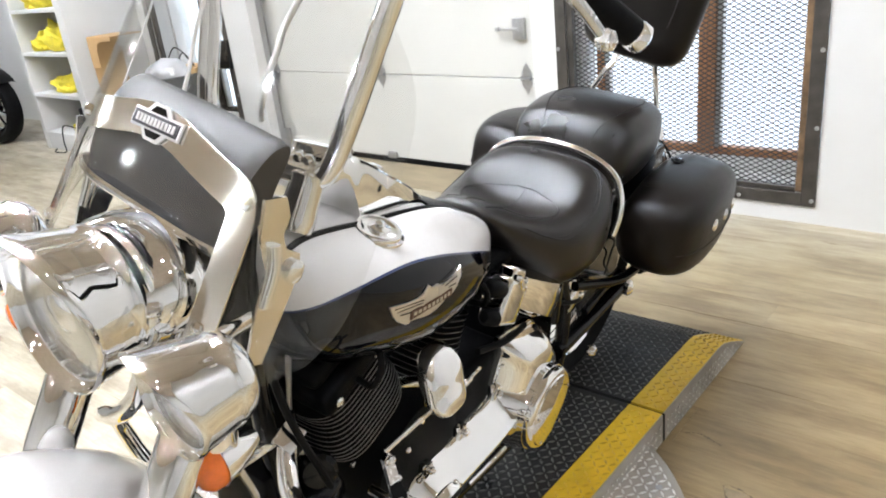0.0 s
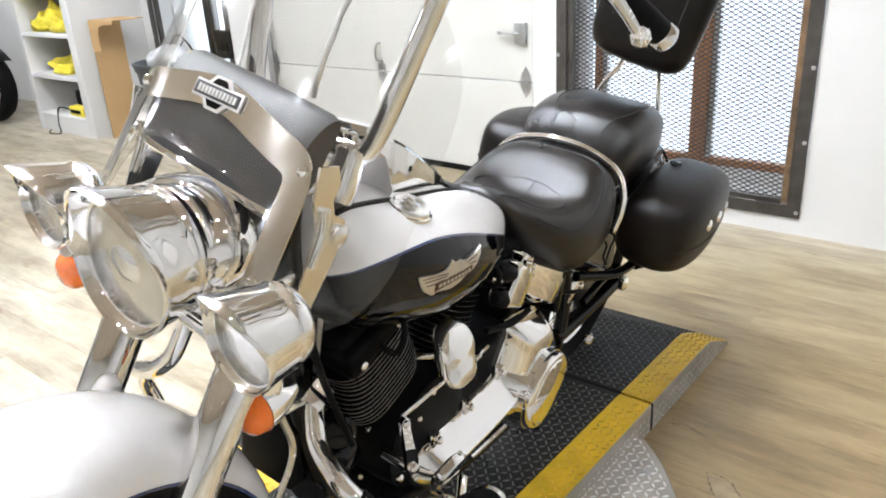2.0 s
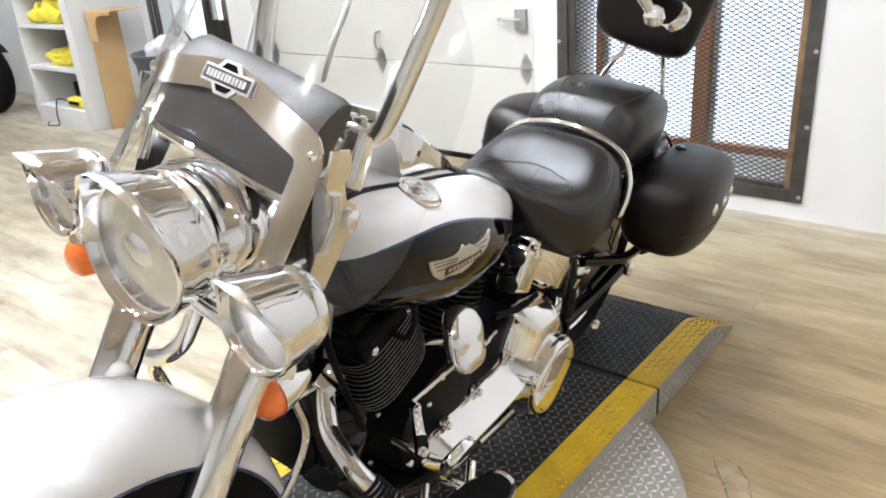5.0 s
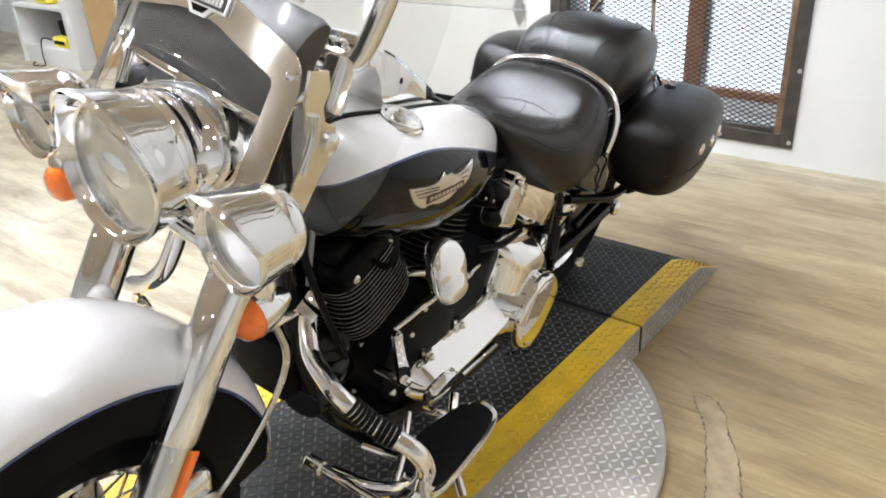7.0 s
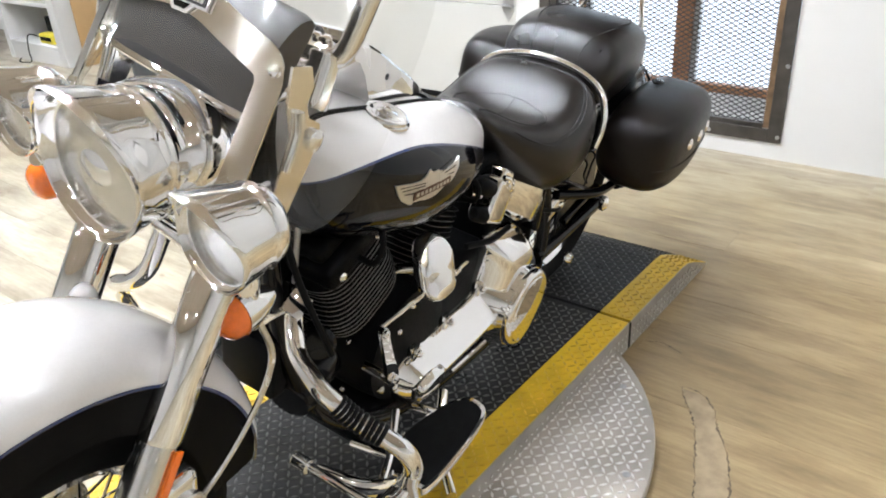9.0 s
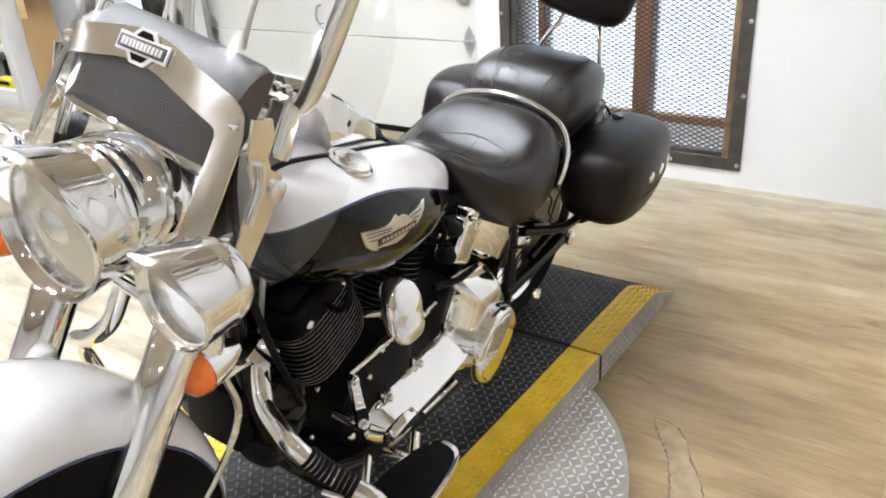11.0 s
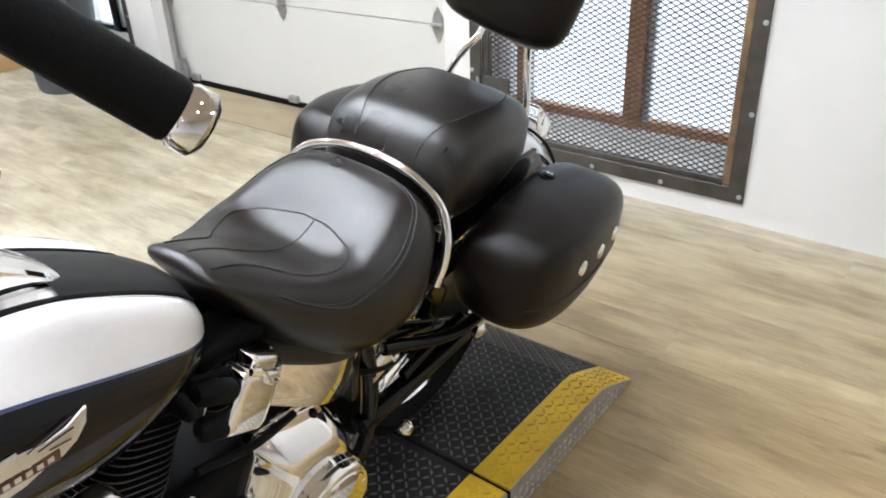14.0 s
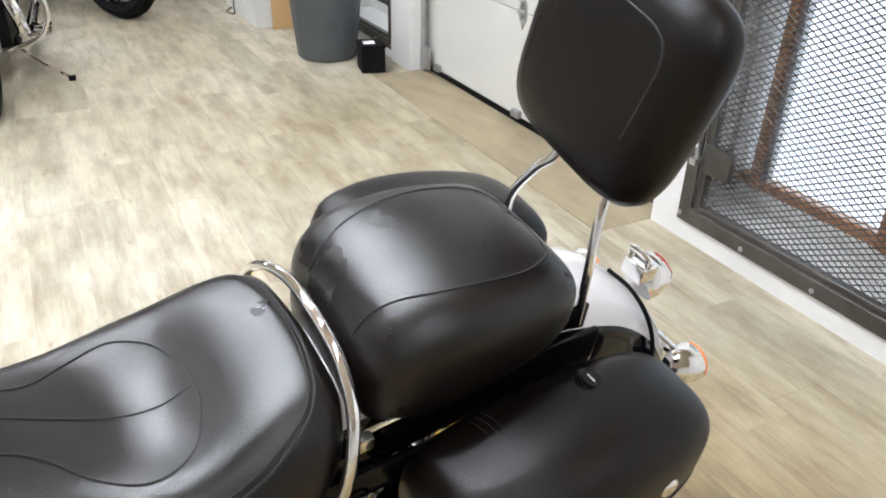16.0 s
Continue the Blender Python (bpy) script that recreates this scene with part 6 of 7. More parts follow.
    part("peg_clamp", block((-0.322, -0.352, 0.385), (-0.270, -0.318, 0.415), 0.009, 3), CHROME, pg)
    part("clamp_bolt", bolt_head(bmesh.new(), (-0.295, -0.352, 0.400), (0, -1, 0), 0.010, 0.009), CHROME, pg)
    tp = part("toe_peg", tube([(-0.320, -0.182, 0.402), (-0.316, -0.335, 0.400)], 0.0085, 10), CHROME, g, "slim chrome toe peg rod")
    part("peg_tip", lathe([(0.0085, 0), (0.0125, 0.003), (0.0125, 0.03), (0.009, 0.034)], aim((-0.320, -0.195, 0.402), (-0.320, -0.160, 0.402)), 14), CHROME, tp)
    # shift linkage and lever
    ln = part("shift_rod", tube([(0.235, -0.135, 0.484), (0.17, -0.150, 0.503), (0.0, -0.151, 0.515), (-0.088, -0.152, 0.5165)], 0.0042, 8), CHROME, bike, "chrome shift linkage rod")
    part("rod_end", lathe([(0.0045, 0.0), (0.0085, 0.003), (0.0085, 0.030), (0.005, 0.034)], aim((0.150, -0.1505, 0.505), (0.235, -0.135, 0.484)), 10), CHROME, ln)
    o = [(-0.106, 0.520), (-0.096, 0.527), (-0.086, 0.520), (-0.060, 0.440), (-0.040, 0.395), (-0.038, 0.372), (-0.058, 0.368), (-0.074, 0.392), (-0.084, 0.440)]
    bm = loft([[(x, -0.158, z) for x, z in o], [(x, -0.166, z) for x, z in o]])
    bolt_head(bm, (-0.096, -0.166, 0.516), (0, -1, 0), 0.008, 0.008)
    bolt_head(bm, (-0.055, -0.166, 0.384), (0, -1, 0), 0.010, 0.010)
    part("bellcrank", bm, CHROME, ln, "flat chrome shift arm", angle=30)
    part("shift_shaft", tube([(-0.055, -0.10, 0.380), (-0.055, -0.166, 0.380)], 0.011, 12), CHROME, ln)
    part("shift_lever", tube(curve_points([(-0.035, -0.165, 0.285), (-0.12, -0.215, 0.275), (-0.205, -0.255, 0.285), (-0.235, -0.285, 0.290)], 5), 0.0085, 10), CHROME, ln, "chrome heel-toe shift lever")
    part("shift_peg", tube([(-0.235, -0.265, 0.290), (-0.235, -0.335, 0.292)], 0.011, 12), RUBBER, ln)
    # odds at the front of the engine
    # added black block, no known part, so the gap ahead of the cylinder reads dark
    part("gap_block", block((-0.205, 0.005, 0.36), (-0.125, 0.085, 0.70), 0.02, 3), ENGINE_BLACK, bike, "added black block that darkens the gap by the front cylinder")
    # open channel end of the guard, its strap to the frame, a brake line and a mount strap beside the cylinder
    part("guard_end", block((-0.020, -0.018, -0.006), (0.020, 0.018, 0.030), 0.003, m=Matrix.Translation((-0.214, -0.066, 0.594)) @ pose(0, 0, 0, 38, -30, 0)), CHROME, g, "square chrome end of the guard")
    part("guard_strap", block((-0.070, -0.012, -0.003), (0.004, 0.012, 0.003), 0.0015, m=Matrix.Translation((-0.222, -0.066, 0.607)) @ pose(0, 0, 0, 0, -22, -25)), CHROME, g, "flat chrome guard strap")
    part("brake_line", tube([(-0.161, -0.019, 0.584), (-0.182, -0.046, 0.71), (-0.206, -0.078, 0.852)], 0.0048, 10), BRAID, bike, "pale straight brake line")
    part("line_collar", lathe([(0.006, 0), (0.010, 0.003), (0.010, 0.022), (0.006, 0.025)], aim((-0.1635, -0.023, 0.592), (-0.161, -0.026, 0.50)), 12), GLOSS_BLACK, bike)
    ms = part("mount_strap", block((-0.034, -0.0105, -0.004), (0.034, 0.0105, 0.004), 0.002, m=Matrix.Translation((-0.1135, -0.014, 0.624)) @ pose(0, 0, 0, 0, -52, 0)), CHROME, bike, "chrome engine mount strap")
    # solid black block stands in for the shade inside a slot in the cover
    part("slot_shade", block((0.392, -0.196, 0.272), (0.412, -0.170, 0.302), 0.004), GLOSS_BLACK, prim, "black block that paints a dark slot beside the derby cover")
    for x, z in ((-0.098, 0.644), (-0.128, 0.605)):
        part("bolt", bolt_head(bmesh.new(), (x, -0.024, z), (-0.3, -1, 0.2), 0.0075, 0.006), CHROME, ms)
    part("horn_cap", lathe([(0.030, 0.0), (0.033, 0.006), (0.033, 0.040), (0.026, 0.047), (0.001, 0.049)], aim((-0.120, -0.030, 0.455), (-0.165, -0.085, 0.475)), 24), GLOSS_BLACK, bike, "gloss black round cap")
    for x, y, z in ((-0.060, -0.060, 0.420), (-0.060, -0.050, 0.295), (0.03, -0.112, 0.415), (0.07, -0.112, 0.455), (-0.03, -0.112, 0.235)):
        part("case_bolt", bolt_head(bmesh.new(), (x, y, z), (0, -1, 0), 0.007, 0.008), CHROME, eng)
    part("oil_filter", lathe([(0.042, 0.0), (0.046, 0.006), (0.046, 0.105), (0.038, 0.118), (0.001, 0.119)], aim((-0.10, -0.03, 0.400), (-0.22, -0.055, 0.375)), 28), GLOSS_BLACK, bike, "black oil filter")
    part("regulator", block((-0.25, -0.05, 0.40), (-0.21, 0.07, 0.52), 0.01, 2), ENGINE_BLACK, bike, "black finned regulator")
    for k, (x, y, z) in enumerate(((-0.02, -0.112, 0.43), (0.0, -0.112, 0.37), (0.03, -0.112, 0.27), (0.14, -0.112, 0.44), (0.20, -0.112, 0.42), (-0.02, -0.112, 0.30))):
        part("case_bolt", bolt_head(bmesh.new(), (x, y, z), (0, -1, 0), 0.009, 0.010), CHROME, eng)
    part("exhaust", tube(curve_points([(-0.03, 0.10, 0.60), (-0.14, 0.16, 0.56), (-0.15, 0.19, 0.40), (-0.05, 0.20, 0.24), (0.4, 0.20, 0.20), (1.35, 0.20, 0.20)], 6), 0.030, 16), CHROME, bike, "chrome exhaust pipe")


def build_tail(bike):
    rings = []
    path = [(0.62, 0.60), (0.75, 0.665), (0.90, 0.700), (1.05, 0.712), (1.18, 0.700), (1.29, 0.665), (1.38, 0.605), (1.45, 0.53), (1.495, 0.45), (1.51, 0.37)]
    for p in curve_points([(x, 0, z) for x, z in path], 4):
        rings.append(p)
    rows = []
    for k, p in enumerate(rings):
        t = (rings[min(k + 1, len(rings) - 1)] - rings[max(k - 1, 0)]).normalized()
        nrm = Vector((-t.z, 0, t.x))
        row = []
        for i in range(15):
            a = math.pi * i / 14 - math.pi / 2
            row.append(p + Vector((0, 0.112 * math.copysign(abs(math.sin(a)) ** 0.8, math.sin(a)), 0)) - nrm * (0.10 * (1 - abs(math.cos(a)) ** 0.7)))
        rows.append(row)
    f = part("rear_fender", loft(rows, closed=False, mats=[1] * 2 + [0] * 10 + [1] * 2), (WHITE_PEARL, BLACK_PAINT), bike, "pearl white rear fender")
    for s in (-1, 1):
        part("side_panel", loft([[r[0 if s < 0 else -1], r[0 if s < 0 else -1] + Vector((-0.01, s * 0.002, -0.045))] for r in rows], closed=False), BLACK_PAINT, f, "black painted side")
    m = Matrix.Translation((1.435, -0.01, 0.600)) @ pose(0, 0, 0, 0, 62, 0) @ Matrix.Scale(0.72, 4)
    tl = part("tail_lamp", lathe([(0.052, -0.03), (0.056, -0.01), (0.054, 0.03), (0.046, 0.045), (0.044, 0.045)], m, 30), CHROME, bike, "chrome tail lamp")
    part("lamp_lens", lathe([(0.044, 0.040), (0.04, 0.052), (0.001, 0.058)], m, 30), RED, tl, "red tail lens")
    bm = tube([(1.43, -0.15, 0.515), (1.43, 0.15, 0.515)], 0.011, 12)
    part("signal_bar", bm, CHROME, bike, "chrome rear signal bar")
    for s in (-1, 1):
        m = Matrix.Translation((1.449, s * 0.145, 0.500)) @ pose(0, 0, 0, 0, 90, 0)
        sg = part("rear_signal", lathe([(0.001, -0.06), (0.014, -0.055), (0.03, -0.03), (0.037, 0.0), (0.036, 0.006)], m, 26), CHROME, bike, "chrome rear turn signal")
        part("signal_lens", lathe([(0.036, 0.004), (0.035, 0.012), (0.022, 0.024), (0.001, 0.028)], m, 26), ORANGE, sg, "domed amber lens")
    lk = part("padlock", block((1.375, -0.045, 0.625), (1.415, 0.005, 0.660), 0.005, 3), CHROME, bike, "chrome padlock on the fender")
    part("shackle", tube(curve_points([(1.39, -0.040, 0.658), (1.385, -0.040, 0.676), (1.385, 0.0, 0.676), (1.39, 0.0, 0.658)], 5), 0.006, 8), CHROME, lk)
    part("fender_strap", tube(curve_points([(1.34, 0.0, 0.640), (1.35, -0.05, 0.632), (1.362, -0.09, 0.600), (1.375, -0.114, 0.545), (1.385, -0.116, 0.48)], 5), 0.004, 8), RUBBER, bike, "black cord over the fender")
    part("red_panel", block((0.98, -0.112, 0.625), (1.12, -0.100, 0.652), 0.004, 2), RED, bike, "red reflector under the pillion")
    rl = part("bag_rail", tube([(0.775, -0.140, 0.660), (0.88, -0.136, 0.668), (1.01, -0.131, 0.674)], 0.0045, 8), CHROME, bike, "chrome bag rail")
    part("rail_bracket", block((0.778, -0.156, 0.644), (0.806, -0.134, 0.666), 0.004), CHROME, rl)


def build_motorcycle():
    b = thing("motorcycle", BIKE, "pearl white and black cruiser motorcycle standing on the lift", "motorcycle")
    build_tank(b)
    build_seats(b)
    build_backrest(b)
    for s in (-1, 1):
        build_bag(b, s)
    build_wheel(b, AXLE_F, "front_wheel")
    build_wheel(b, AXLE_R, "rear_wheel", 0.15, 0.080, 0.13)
    build_fender(b, "front_fender", AXLE_F, [(7, 0.356, 0.090, 0.082, 0.25), (20, 0.378, 0.098, 0.10, 0.34), (45, 0.410, 0.102, 0.088, 0.50), (75, 0.440, 0.105, 0.068, 0.60), (110, 0.448, 0.105, 0.072, 0.62), (140, 0.435, 0.100, 0.065, 0.62), (158, 0.425, 0.090, 0.04, 0.62)], "pearl white front fender with black sides")
    build_front(b)
    build_engine(b)
    build_tail(b)
    return b


# ---- loose things along the wall ----
def build_bin():
    t = thing("rubbish_bin", pose(2.235, 4.235, 0, 0, 0, 0), "tall round grey plastic rubbish bin, overfull", "rubbish bin")
    rings = []
    for z, r in ((0.003, 0.185), (0.02, 0.196), (0.10, 0.203), (0.40, 0.232), (0.56, 0.247), (0.575, 0.258), (0.60, 0.262), (0.615, 0.268), (0.625, 0.272), (0.63, 0.262), (0.60, 0.248), (0.30, 0.215), (0.03, 0.18)):
        ring = []
        for i in range(72):
            a = 2 * math.pi * i / 72
            rib = 0.004 * (1 if (i % 9) < 2 else 0) if 0.03 < z < 0.56 and r > 0.19 else 0
            ring.append(((r - rib) * math.cos(a), (r - rib) * math.sin(a), z))
        rings.append(ring)
    part("body", loft(rings), GREY_PLASTIC, t, angle=30)
    for a in (-2.0, 1.14):
        c, s = math.cos(a), math.sin(a)
        m = Matrix.Translation((0.262 * c, 0.262 * s, 0.545)) @ pose(0, 0, 0, 0, 0, math.degrees(a))
        part("handle", tube([m @ Vector(p) for p in curve_points([(0.0, -0.065, 0.05), (0.03, -0.06, 0.0), (0.036, 0.0, -0.012), (0.03, 0.06, 0.0), (0.0, 0.065, 0.05)], 5)], 0.012, 8), GREY_PLASTIC, t, "moulded handle")
    # what stands out of the bin
    h = thing("rubbish_bag", pose(2.20, 4.20, 0.60), "crumpled clear-grey plastic bag of rubbish in the bin", "rubbish")
    bm = bmesh.new()
    bmesh.ops.create_icosphere(bm, subdivisions=4, radius=0.15)
    for v in bm.verts:
        d = noise.noise(v.co * 9) * 0.03 + noise.noise(v.co * 25) * 0.010
        v.co = v.co * (1 + d / 0.15)
        v.co.z = v.co.z * 0.75 + 0.03
    part("bag", bm, BAG_PLASTIC, h)
    part("label", block((-0.145, -0.10, 0.02), (-0.135, -0.02, 0.07), 0.003, m=pose(0, 0, 0, 0, 8, 35)), mat("paper_label", (0.8, 0.8, 0.78), 0.6), h, "white paper label")
    for k, pts in enumerate(([(0.06, 0.0, 0.06), (0.10, -0.06, 0.16), (0.12, -0.10, 0.10), (0.16, -0.10, 0.05)], [(0.02, 0.05, 0.08), (0.06, -0.03, 0.20), (0.13, -0.05, 0.14), (0.15, -0.12, 0.04)])):
        part("wire", tube(curve_points(pts, 6), 0.005, 6), RUBBER, h, "loose black wire")
    part("carton", block((0.07, -0.16, 0.02), (0.17, -0.06, 0.075), 0.004, m=pose(0, 0, 0, 12, -8, 20)), CARDBOARD, h, "torn scrap of carton")


def build_black_box():
    t = thing("black_box", pose(2.375, 3.82, 0, 0, 0, -12), "small black plastic box with a lid on the floor", "box")
    part("body", block((-0.075, -0.09, 0.002), (0.075, 0.09, 0.155), 0.008, 3), RUBBER, t)
    part("lid", block((-0.079, -0.094, 0.155), (0.079, 0.094, 0.172), 0.006, 3), RUBBER, t)
    part("card", block((-0.05, -0.045, 0.172), (0.02, 0.025, 0.175), 0), WHITE_WALL, t, "white card on the lid")


def build_carton():
    """A tall carton on end whose front is cut to a rounded arch."""
    t = thing("cardboard_carton", pose(2.10, 4.60, 0, 0, 0, 0), "tall brown cardboard carton standing on end, open", "carton")
    part("side", block((0.0, 0.44, 0.002), (0.25, 0.446, 0.90), 0), CARDBOARD, t, smooth=False)
    part("top", block((0.0, 0.10, 0.90), (0.25, 0.446, 0.906), 0), CARDBOARD, t, smooth=False)
    bm = bmesh.new()
    arch = [(0.446, 0.68), (0.446, 0.90), (0.10, 0.90), (0.10, 0.875), (0.24, 0.872), (0.30, 0.855), (0.33, 0.80), (0.335, 0.68)]
    for x in (-0.005, 0.0):
        vs = [bm.verts.new((x, a, b)) for a, b in arch]
        bm.faces.new(vs)
    v = list(bm.verts)
    for k in range(8):
        bm.faces.new((v[k], v[(k + 1) % 8], v[8 + (k + 1) % 8], v[8 + k]))
    part("front_flap", bm, CARDBOARD, t, "cut front flap", smooth=False)


def build_shelf():
    t = thing("shelf_unit", pose(2.0, 5.12, 0), "deep white painted shelf unit with yellow goods", "shelf unit")
    W, D, H = 0.93, 0.595, 2.1
    part("side_panel", block((0, 0, 0.001), (D, 0.10, H), 0.003), WHITE_WALL, t)
    part("side_panel", block((0, W - 0.06, 0.001), (D, W, H), 0.003), WHITE_WALL, t)
    part("back_panel", block((D - 0.02, 0.10, 0.001), (D, W - 0.06, H), 0), WHITE_WALL, t)
    part("plinth", block((0.004, 0.10, 0.001), (D - 0.02, W - 0.06, 0.12), 0.003), WHITE_WALL, t)
    for z in (0.12, 0.445, 0.775, 1.105, 1.435, 1.765, H - 0.03):
        part("shelf", block((0.002, 0.10, z), (D - 0.02, W - 0.06, z + 0.028), 0.002), WHITE_WALL, t)

    def cloth(y, z, sy, sz, seed, name="folded_cloth", m=YELLOW_CLOTH, label="crumpled yellow cloth on the shelf"):
        bm = bmesh.new()
        bmesh.ops.create_icosphere(bm, subdivisions=4, radius=1.0)
        for v in bm.verts:
            d = 1 + 0.38 * noise.noise(v.co * 2.0 + Vector((seed, 0, 0))) + 0.26 * abs(noise.noise(v.co * 4.2 + Vector((0, seed, 0)))) + 0.10 * noise.noise(v.co * 11 + Vector((0, 0, seed)))
            v.co = Vector((v.co.x * 0.13 * d, v.co.y * sy * d, max(0.0, v.co.z + 0.55) * sz * d))
        ob = part(name, bm, m, None, "")
        ob.matrix_basis = pose(2.17, 5.12 + y, z + 0.03)
        tagged(ob, label, "cloth", "yellow goods on the shelves")
    cloth(0.48, 0.445, 0.22, 0.075, 3.0)
    cloth(0.42, 0.775, 0.15, 0.13, 7.0)
    cloth(0.70, 0.775, 0.10, 0.09, 11.0)
    cloth(0.60, 1.105, 0.18, 0.11, 15.0)
    ob = part("orange_cap", lathe([(0.06, 0), (0.055, 0.05), (0.03, 0.08), (0.001, 0.085)], None, 20), ORANGE)
    ob.matrix_basis = pose(2.12, 5.78, 1.133)
    tagged(ob, "small orange cap standing on a shelf", "cap")
    c = thing("battery_charger", pose(2.10, 5.46, 0.149), "yellow and black battery charger with a lead", "charger")
    part("case", block((-0.06, -0.12, 0.0), (0.09, 0.10, 0.08), 0.02, 3), YELLOW_CLOTH, c, "yellow case")
    part("panel", block((-0.066, -0.09, 0.025), (-0.05, 0.07, 0.055), 0.004), RUBBER, c, "black front panel")
    part("upright", block((0.0, -0.09, 0.08), (0.07, 0.06, 0.20), 0.015, 3), RUBBER, c, "black upright back")
    part("lead", tube(curve_points([(-0.05, 0.10, 0.05), (-0.12, 0.14, 0.07), (-0.14, 0.16, -0.05), (-0.14, 0.17, -0.138), (-0.17, 0.30, -0.143), (-0.10, 0.42, -0.143)], 7), 0.005, 6), RUBBER, c, "black lead hanging to the floor")


def build_parked(m, paint, paint_m, label):
    """A parked motorcycle, simpler than the one on the lift: x to its rear."""
    t = thing("parked_motorcycle", m, label, "motorcycle", "parked motorcycles")
    R = 0.33
    for x, w, nm in ((-0.72, 0.15, "front_wheel"), (0.78, 0.17, "rear_wheel")):
        mm = Matrix.Translation((x, 0, R)) @ pose(0, 0, 0, 90)
        h = w / 2
        wl = part(nm, lathe([(R - 0.10, -h * 0.6), (R - 0.06, -h), (R - 0.02, -h * 0.85), (R, -h * 0.3), (R, h * 0.3), (R - 0.02, h * 0.85), (R - 0.06, h), (R - 0.10, h * 0.6)], mm, 40, cap=False), RUBBER, t, "black tyre")
        part("rim", lathe([(R - 0.095, -h * 0.62), (R - 0.125, -h * 0.4), (R - 0.125, h * 0.4), (R - 0.095, h * 0.62)], mm, 36, cap=False), GLOSS_BLACK, wl)
        part("hub", lathe([(0.04, -0.08), (0.055, -0.06), (0.035, -0.03), (0.035, 0.03), (0.055, 0.06), (0.04, 0.08)], mm, 20), CHROME, wl)
        for k in range(9):
            a = 2 * math.pi * k / 9
            part("spoke", tube([mm @ Vector((0.04 * math.cos(a), 0.04 * math.sin(a), 0)), mm @ Vector(((R - 0.12) * math.cos(a), (R - 0.12) * math.sin(a), 0))], 0.010, 6), GLOSS_BLACK, wl)
        part("wheel_disc", lathe([(0.08, -0.085), (0.15, -0.085), (0.15, -0.08), (0.08, -0.08)], mm, 32), STEEL, wl)
    for s in (-1, 1):
        part("fork_leg", tube([(-0.72, s * 0.11, R), (-0.34, s * 0.11, 0.98)], 0.027, 14), CHROME, t, "chrome fork leg")
        part("turn_signal", lathe([(0.02, -0.03), (0.035, 0.0), (0.03, 0.02), (0.001, 0.03)], Matrix.Translation((-0.44, s * 0.20, 0.78)) @ pose(0, 0, 0, 0, -90, 0), 16), ORANGE, t)
        part("engine_guard", tube(curve_points([(-0.20, s * 0.03, 0.72), (-0.24, s * 0.22, 0.62), (-0.22, s * 0.34, 0.45), (-0.20, s * 0.28, 0.28), (-0.16, s * 0.10, 0.20)], 6), 0.015, 10), CHROME, t, "chrome engine guard")
        part("floorboard", block((-0.16, s * 0.27 - 0.06, 0.27), (0.12, s * 0.27 + 0.06, 0.29), 0.01), CHROME, t)
        part("exhaust", tube(curve_points([(0.0, s * 0.10, 0.55), (-0.10, s * 0.17, 0.40), (0.1, s * 0.19, 0.22), (0.95, s * 0.19, 0.22)], 6), 0.035, 12), CHROME, t)
    rows = []
    for k in range(17):
        a = radians(25 + 120 * k / 16)
        rows.append([(-0.72 + 0.37 * math.cos(a) - (0 if abs(i) < 3 else 0.0), 0.085 * i / 3, R + (0.375 - 0.02 * (i / 3) ** 4) * math.sin(a)) for i in range(-3, 4)])
    part("front_fender", loft(rows, closed=False), GLOSS_BLACK, t, "black front fender")
    rings = [super_ring(x, hw, tp, bt, 2.4, 24) for x, hw, tp, bt in ((-0.27, 0.05, 0.90, 0.80), (-0.22, 0.12, 0.95, 0.75), (-0.10, 0.155, 0.96, 0.70), (0.05, 0.15, 0.92, 0.69), (0.20, 0.11, 0.83, 0.70), (0.28, 0.04, 0.77, 0.72))]
    part("fuel_tank", loft(rings), paint_m, t, paint + " fuel tank")
    rings = [super_ring(x, hw, tp, bt, 2.6, 24) for x, hw, tp, bt in ((0.27, 0.07, 0.77, 0.71), (0.36, 0.10, 0.75, 0.62), (0.50, 0.17, 0.74, 0.58), (0.66, 0.18, 0.78, 0.58), (0.72, 0.14, 0.80, 0.62), (0.9, 0.13, 0.82, 0.68), (1.05, 0.08, 0.80, 0.72))]
    part("seat", loft(rings), LEATHER, t, "black leather seat")
    metal = HINGE if "red" in paint else ENGINE_BLACK
    eng = part("engine", block((-0.12, -0.12, 0.20), (0.42, 0.12, 0.45), 0.04, 3), metal, t, "twin-cylinder engine")
    for ang in (-24, 24):
        mm = Matrix.Translation((0.05, 0, 0.36)) @ pose(0, 0, 0, 0, ang, 0)
        for k in range(9):
            part("fin", block((-0.07, -0.085, 0.10 + k * 0.022), (0.07, 0.085, 0.112 + k * 0.022), 0.004, 1, m=mm), metal, eng)
    part("air_cleaner", lathe([(0.08, 0), (0.085, 0.03), (0.06, 0.05), (0.001, 0.055)], aim((0.06, 0.12, 0.58), (0.06, 1, 0.58)), 24), CHROME, t)
    part("headlamp", lathe([(0.09, 0.02), (0.10, 0.0), (0.095, -0.06), (0.05, -0.13), (0.001, -0.14)], Matrix.Translation((-0.50, 0, 0.92)) @ pose(0, 0, 0, 0, -90, 0), 28), CHROME, t, "chrome headlamp")
    part("lamp_glass", lathe([(0.088, 0.018), (0.05, 0.026), (0.001, 0.028)], Matrix.Translation((-0.50, 0, 0.92)) @ pose(0, 0, 0, 0, -90, 0), 28), REFLECTOR, t)
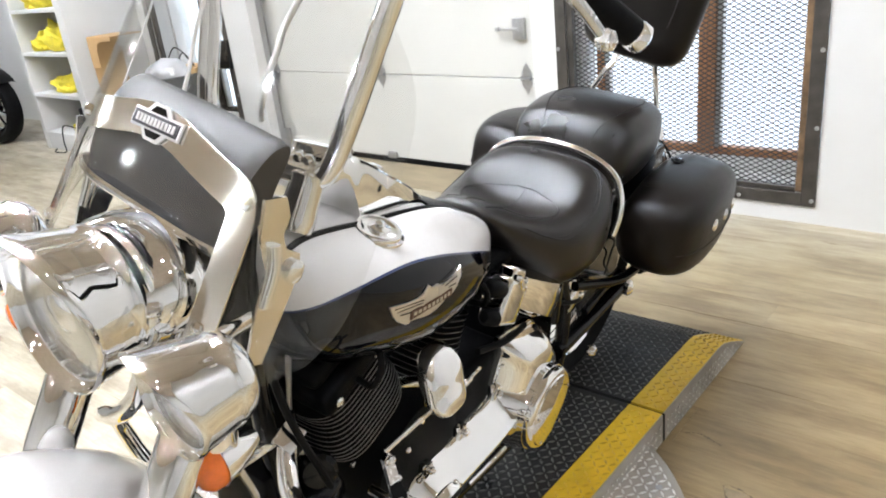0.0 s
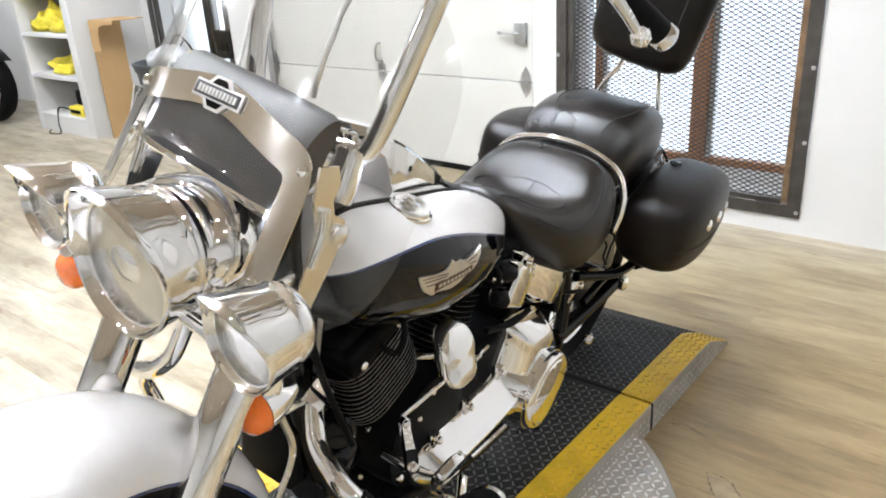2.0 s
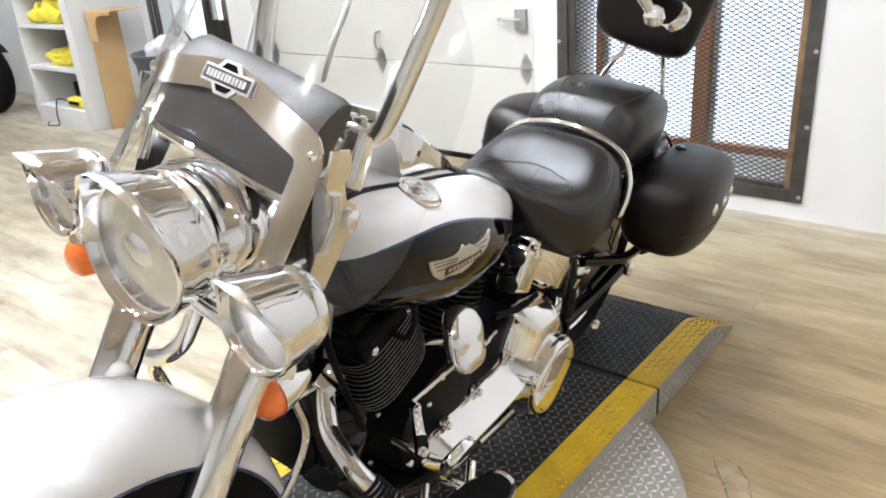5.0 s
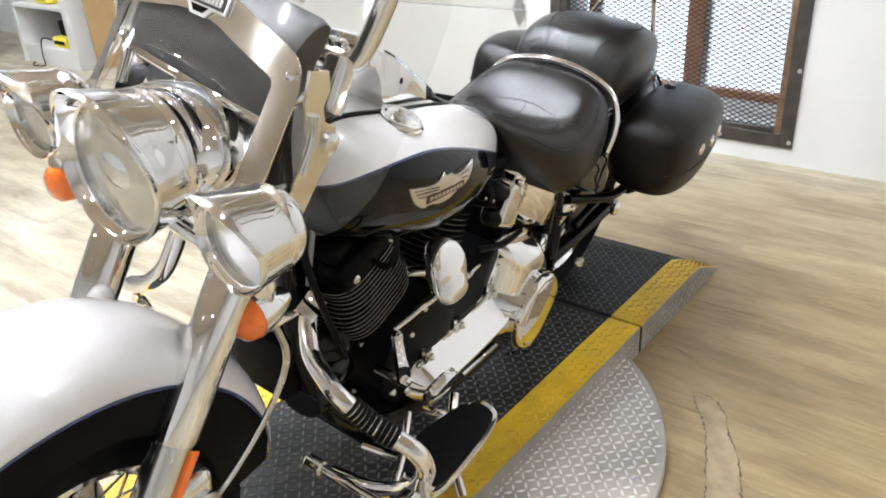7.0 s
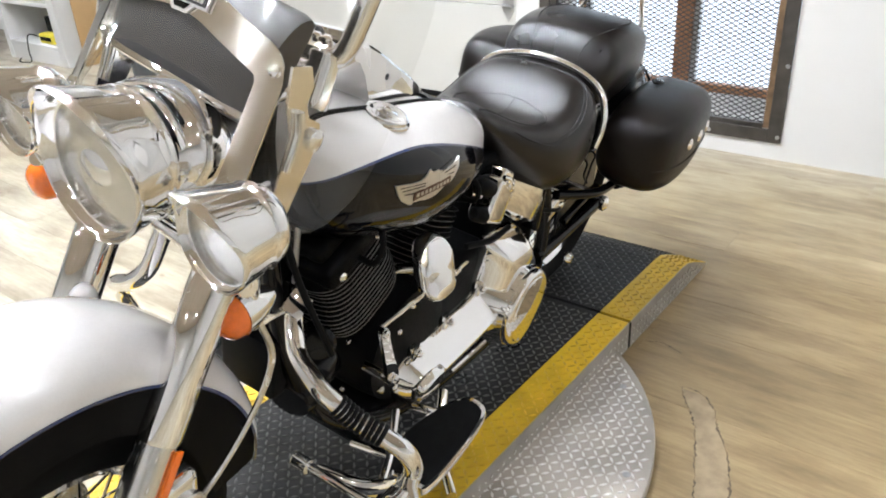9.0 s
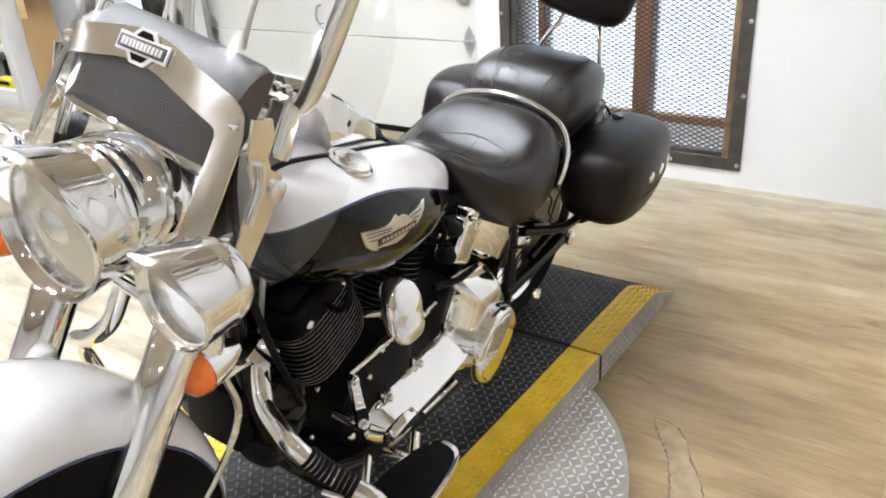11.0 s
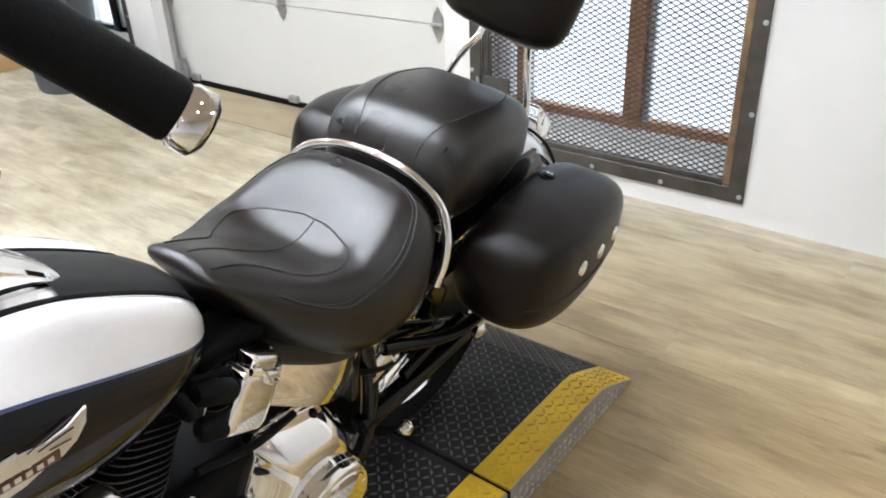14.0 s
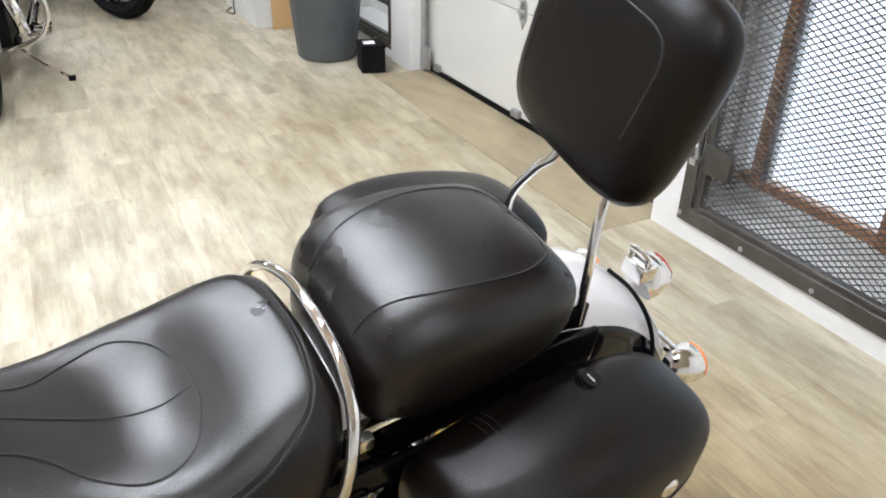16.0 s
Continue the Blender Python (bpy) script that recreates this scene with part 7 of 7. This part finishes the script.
    part("handlebar", tube(curve_points([(0.0, -0.42, 1.10), (-0.12, -0.38, 1.14), (-0.28, -0.16, 1.12), (-0.31, 0.0, 1.06), (-0.28, 0.16, 1.12), (-0.12, 0.38, 1.14), (0.0, 0.42, 1.10)], 6), 0.014, 10), CHROME, t, "chrome handlebar")
    part("frame", tube(curve_points([(-0.30, 0, 0.92), (-0.24, 0, 0.5), (-0.15, 0, 0.18), (0.45, 0, 0.17), (0.78, 0, 0.33)], 6), 0.025, 10), GLOSS_BLACK, t)
    rows = []
    for k in range(15):
        a = radians(10 + 110 * k / 14)
        rows.append([(0.78 + 0.37 * math.cos(a), 0.10 * i / 3, R + (0.38 - 0.03 * (i / 3) ** 4) * math.sin(a)) for i in range(-3, 4)])
    part("rear_fender", loft(rows, closed=False), paint_m, t, paint + " rear fender")
    st = part("side_stand", tube(curve_points([(-0.02, -0.12, 0.20), (-0.08, -0.26, 0.09), (-0.14, -0.38, 0.022)], 5), 0.012, 8), CHROME, t, "chrome side stand")
    part("stand_foot", block((-0.165, -0.41, 0.002), (-0.125, -0.37, 0.03), 0.006), RUBBER, st)
    return t


def build_planks(fl):
    """Planks along the wall; the nearer ones one by one, the rest in one piece."""
    W, L = 0.180, 1.22
    me = None
    rnd = random.Random(5)
    rest = bmesh.new()
    def plank_mesh():
        bm = block((0.0002, 0.0002, -0.006), (W - 0.0002, L - 0.0002, 0.0), 0.0004, 1)
        m = bpy.data.meshes.new("plank")
        bm.to_mesh(m)
        bm.free()
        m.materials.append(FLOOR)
        return m
    me = plank_mesh()
    nx0, nx1 = int(math.floor(-5.2 / W)), int(math.ceil(2.60 / W))
    for i in range(nx0, nx1):
        off = rnd.random() * L
        j0, j1 = int(math.floor((-5.2 - off) / L)), int(math.ceil((11.2 - off) / L))
        for j in range(j0, j1):
            x, y = i * W, off + j * L
            if -0.5 < x < 2.6 and -1.6 < y < 7.0:
                ob = new("plank", me)
                ob.parent = fl
                ob.location = (x, y, rnd.uniform(-0.0004, 0.0004))
            else:
                block((x + 0.0003, y + 0.0003, -0.006), (x + W - 0.0003, y + L - 0.0003, 0.0), bm=rest)
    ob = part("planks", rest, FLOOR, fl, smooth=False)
    ob["kind"] = "stuff"
    # bare, dirty strip that the two long cracks enclose, and the cracks themselves
    inner = curve_points([(0.790, -0.245, 0), (0.714, -0.299, 0), (0.652, -0.337, 0), (0.535, -0.383, 0), (0.447, -0.415, 0), (0.371, -0.436, 0)], 8)
    outer = curve_points([(0.792, -0.300, 0), (0.746, -0.349, 0), (0.684, -0.377, 0), (0.621, -0.422, 0), (0.504, -0.471, 0), (0.417, -0.492, 0)], 8)
    bm = loft([[(p.x, p.y, 0.0010), (p.x * 0.5 + q.x * 0.5, p.y * 0.5 + q.y * 0.5, 0.0011), (q.x, q.y, 0.0010)] for p, q in zip(inner, outer)], closed=False)
    part("bare_strip", bm, BARE, fl, "bare worn strip in the vinyl", smooth=False)
    for pts in ([(0.948, -0.082), (0.961, -0.119), (0.954, -0.150), (0.942, -0.179)], [(0.794, -0.242), (0.714, -0.297), (0.652, -0.335), (0.535, -0.381), (0.447, -0.413), (0.371, -0.434)], [(0.796, -0.237), (0.801, -0.273), (0.789, -0.308), (0.746, -0.351), (0.684, -0.379), (0.621, -0.424), (0.504, -0.473), (0.417, -0.494)]):
        line = [Vector((p.x + rnd.uniform(-0.003, 0.003), p.y + rnd.uniform(-0.003, 0.003), 0.0)) for p in curve_points([(a, b, 0) for a, b in pts], 12)]
        bm = bmesh.new()
        vs = []
        for k, p in enumerate(line):
            w = 0.0016 * (0.15 + 1.6 * rnd.random() ** 2)
            vs.append((bm.verts.new((p.x - w, p.y + w, 0.0016)), bm.verts.new((p.x + w, p.y - w, 0.0016))))
        for a, b in zip(vs, vs[1:]):
            bm.faces.new((a[0], a[1], b[1], b[0]))
        part("crack", bm, CRACK, fl, "dark crack in the floor", smooth=False)


# ---- assembly ----
floor_ob = build_shell()
build_garage_door()
build_window("window_1", 0.045, 1.29, 0.08, 2.12, [(0.585, 0.665), (1.165, 1.20)], "tall window behind a dark steel mesh security frame")
build_window("window_2", 3.98, 5.01, 0.06, 2.12, [(4.55, 4.63)], "tall window behind a black steel mesh frame", False)
build_lights()
build_lift()
build_turntable()
build_motorcycle()
build_bin()
build_black_box()
build_carton()
build_shelf()
for x, y, a, name, col in ((0.69, 6.36, 132, "black", BLACK_PAINT), (1.79, 7.50, 102, "yellow", mat("yellow_paint", (0.55, 0.42, 0.03), 0.2, coat=1.0)), (0.30, 4.46, 85, "black", BLACK_PAINT), (1.00, 9.10, 108, "dark red", mat("dark_red_paint", (0.20, 0.01, 0.01), 0.2, coat=1.0)), (0.10, 8.60, 115, "black", BLACK_PAINT), (2.0, 9.9, 90, "black", BLACK_PAINT)):
    build_parked(pose(x, y, 0, 0, 0, a), name, col, f"parked {name} cruiser motorcycle on the plank floor")
build_planks(floor_ob)
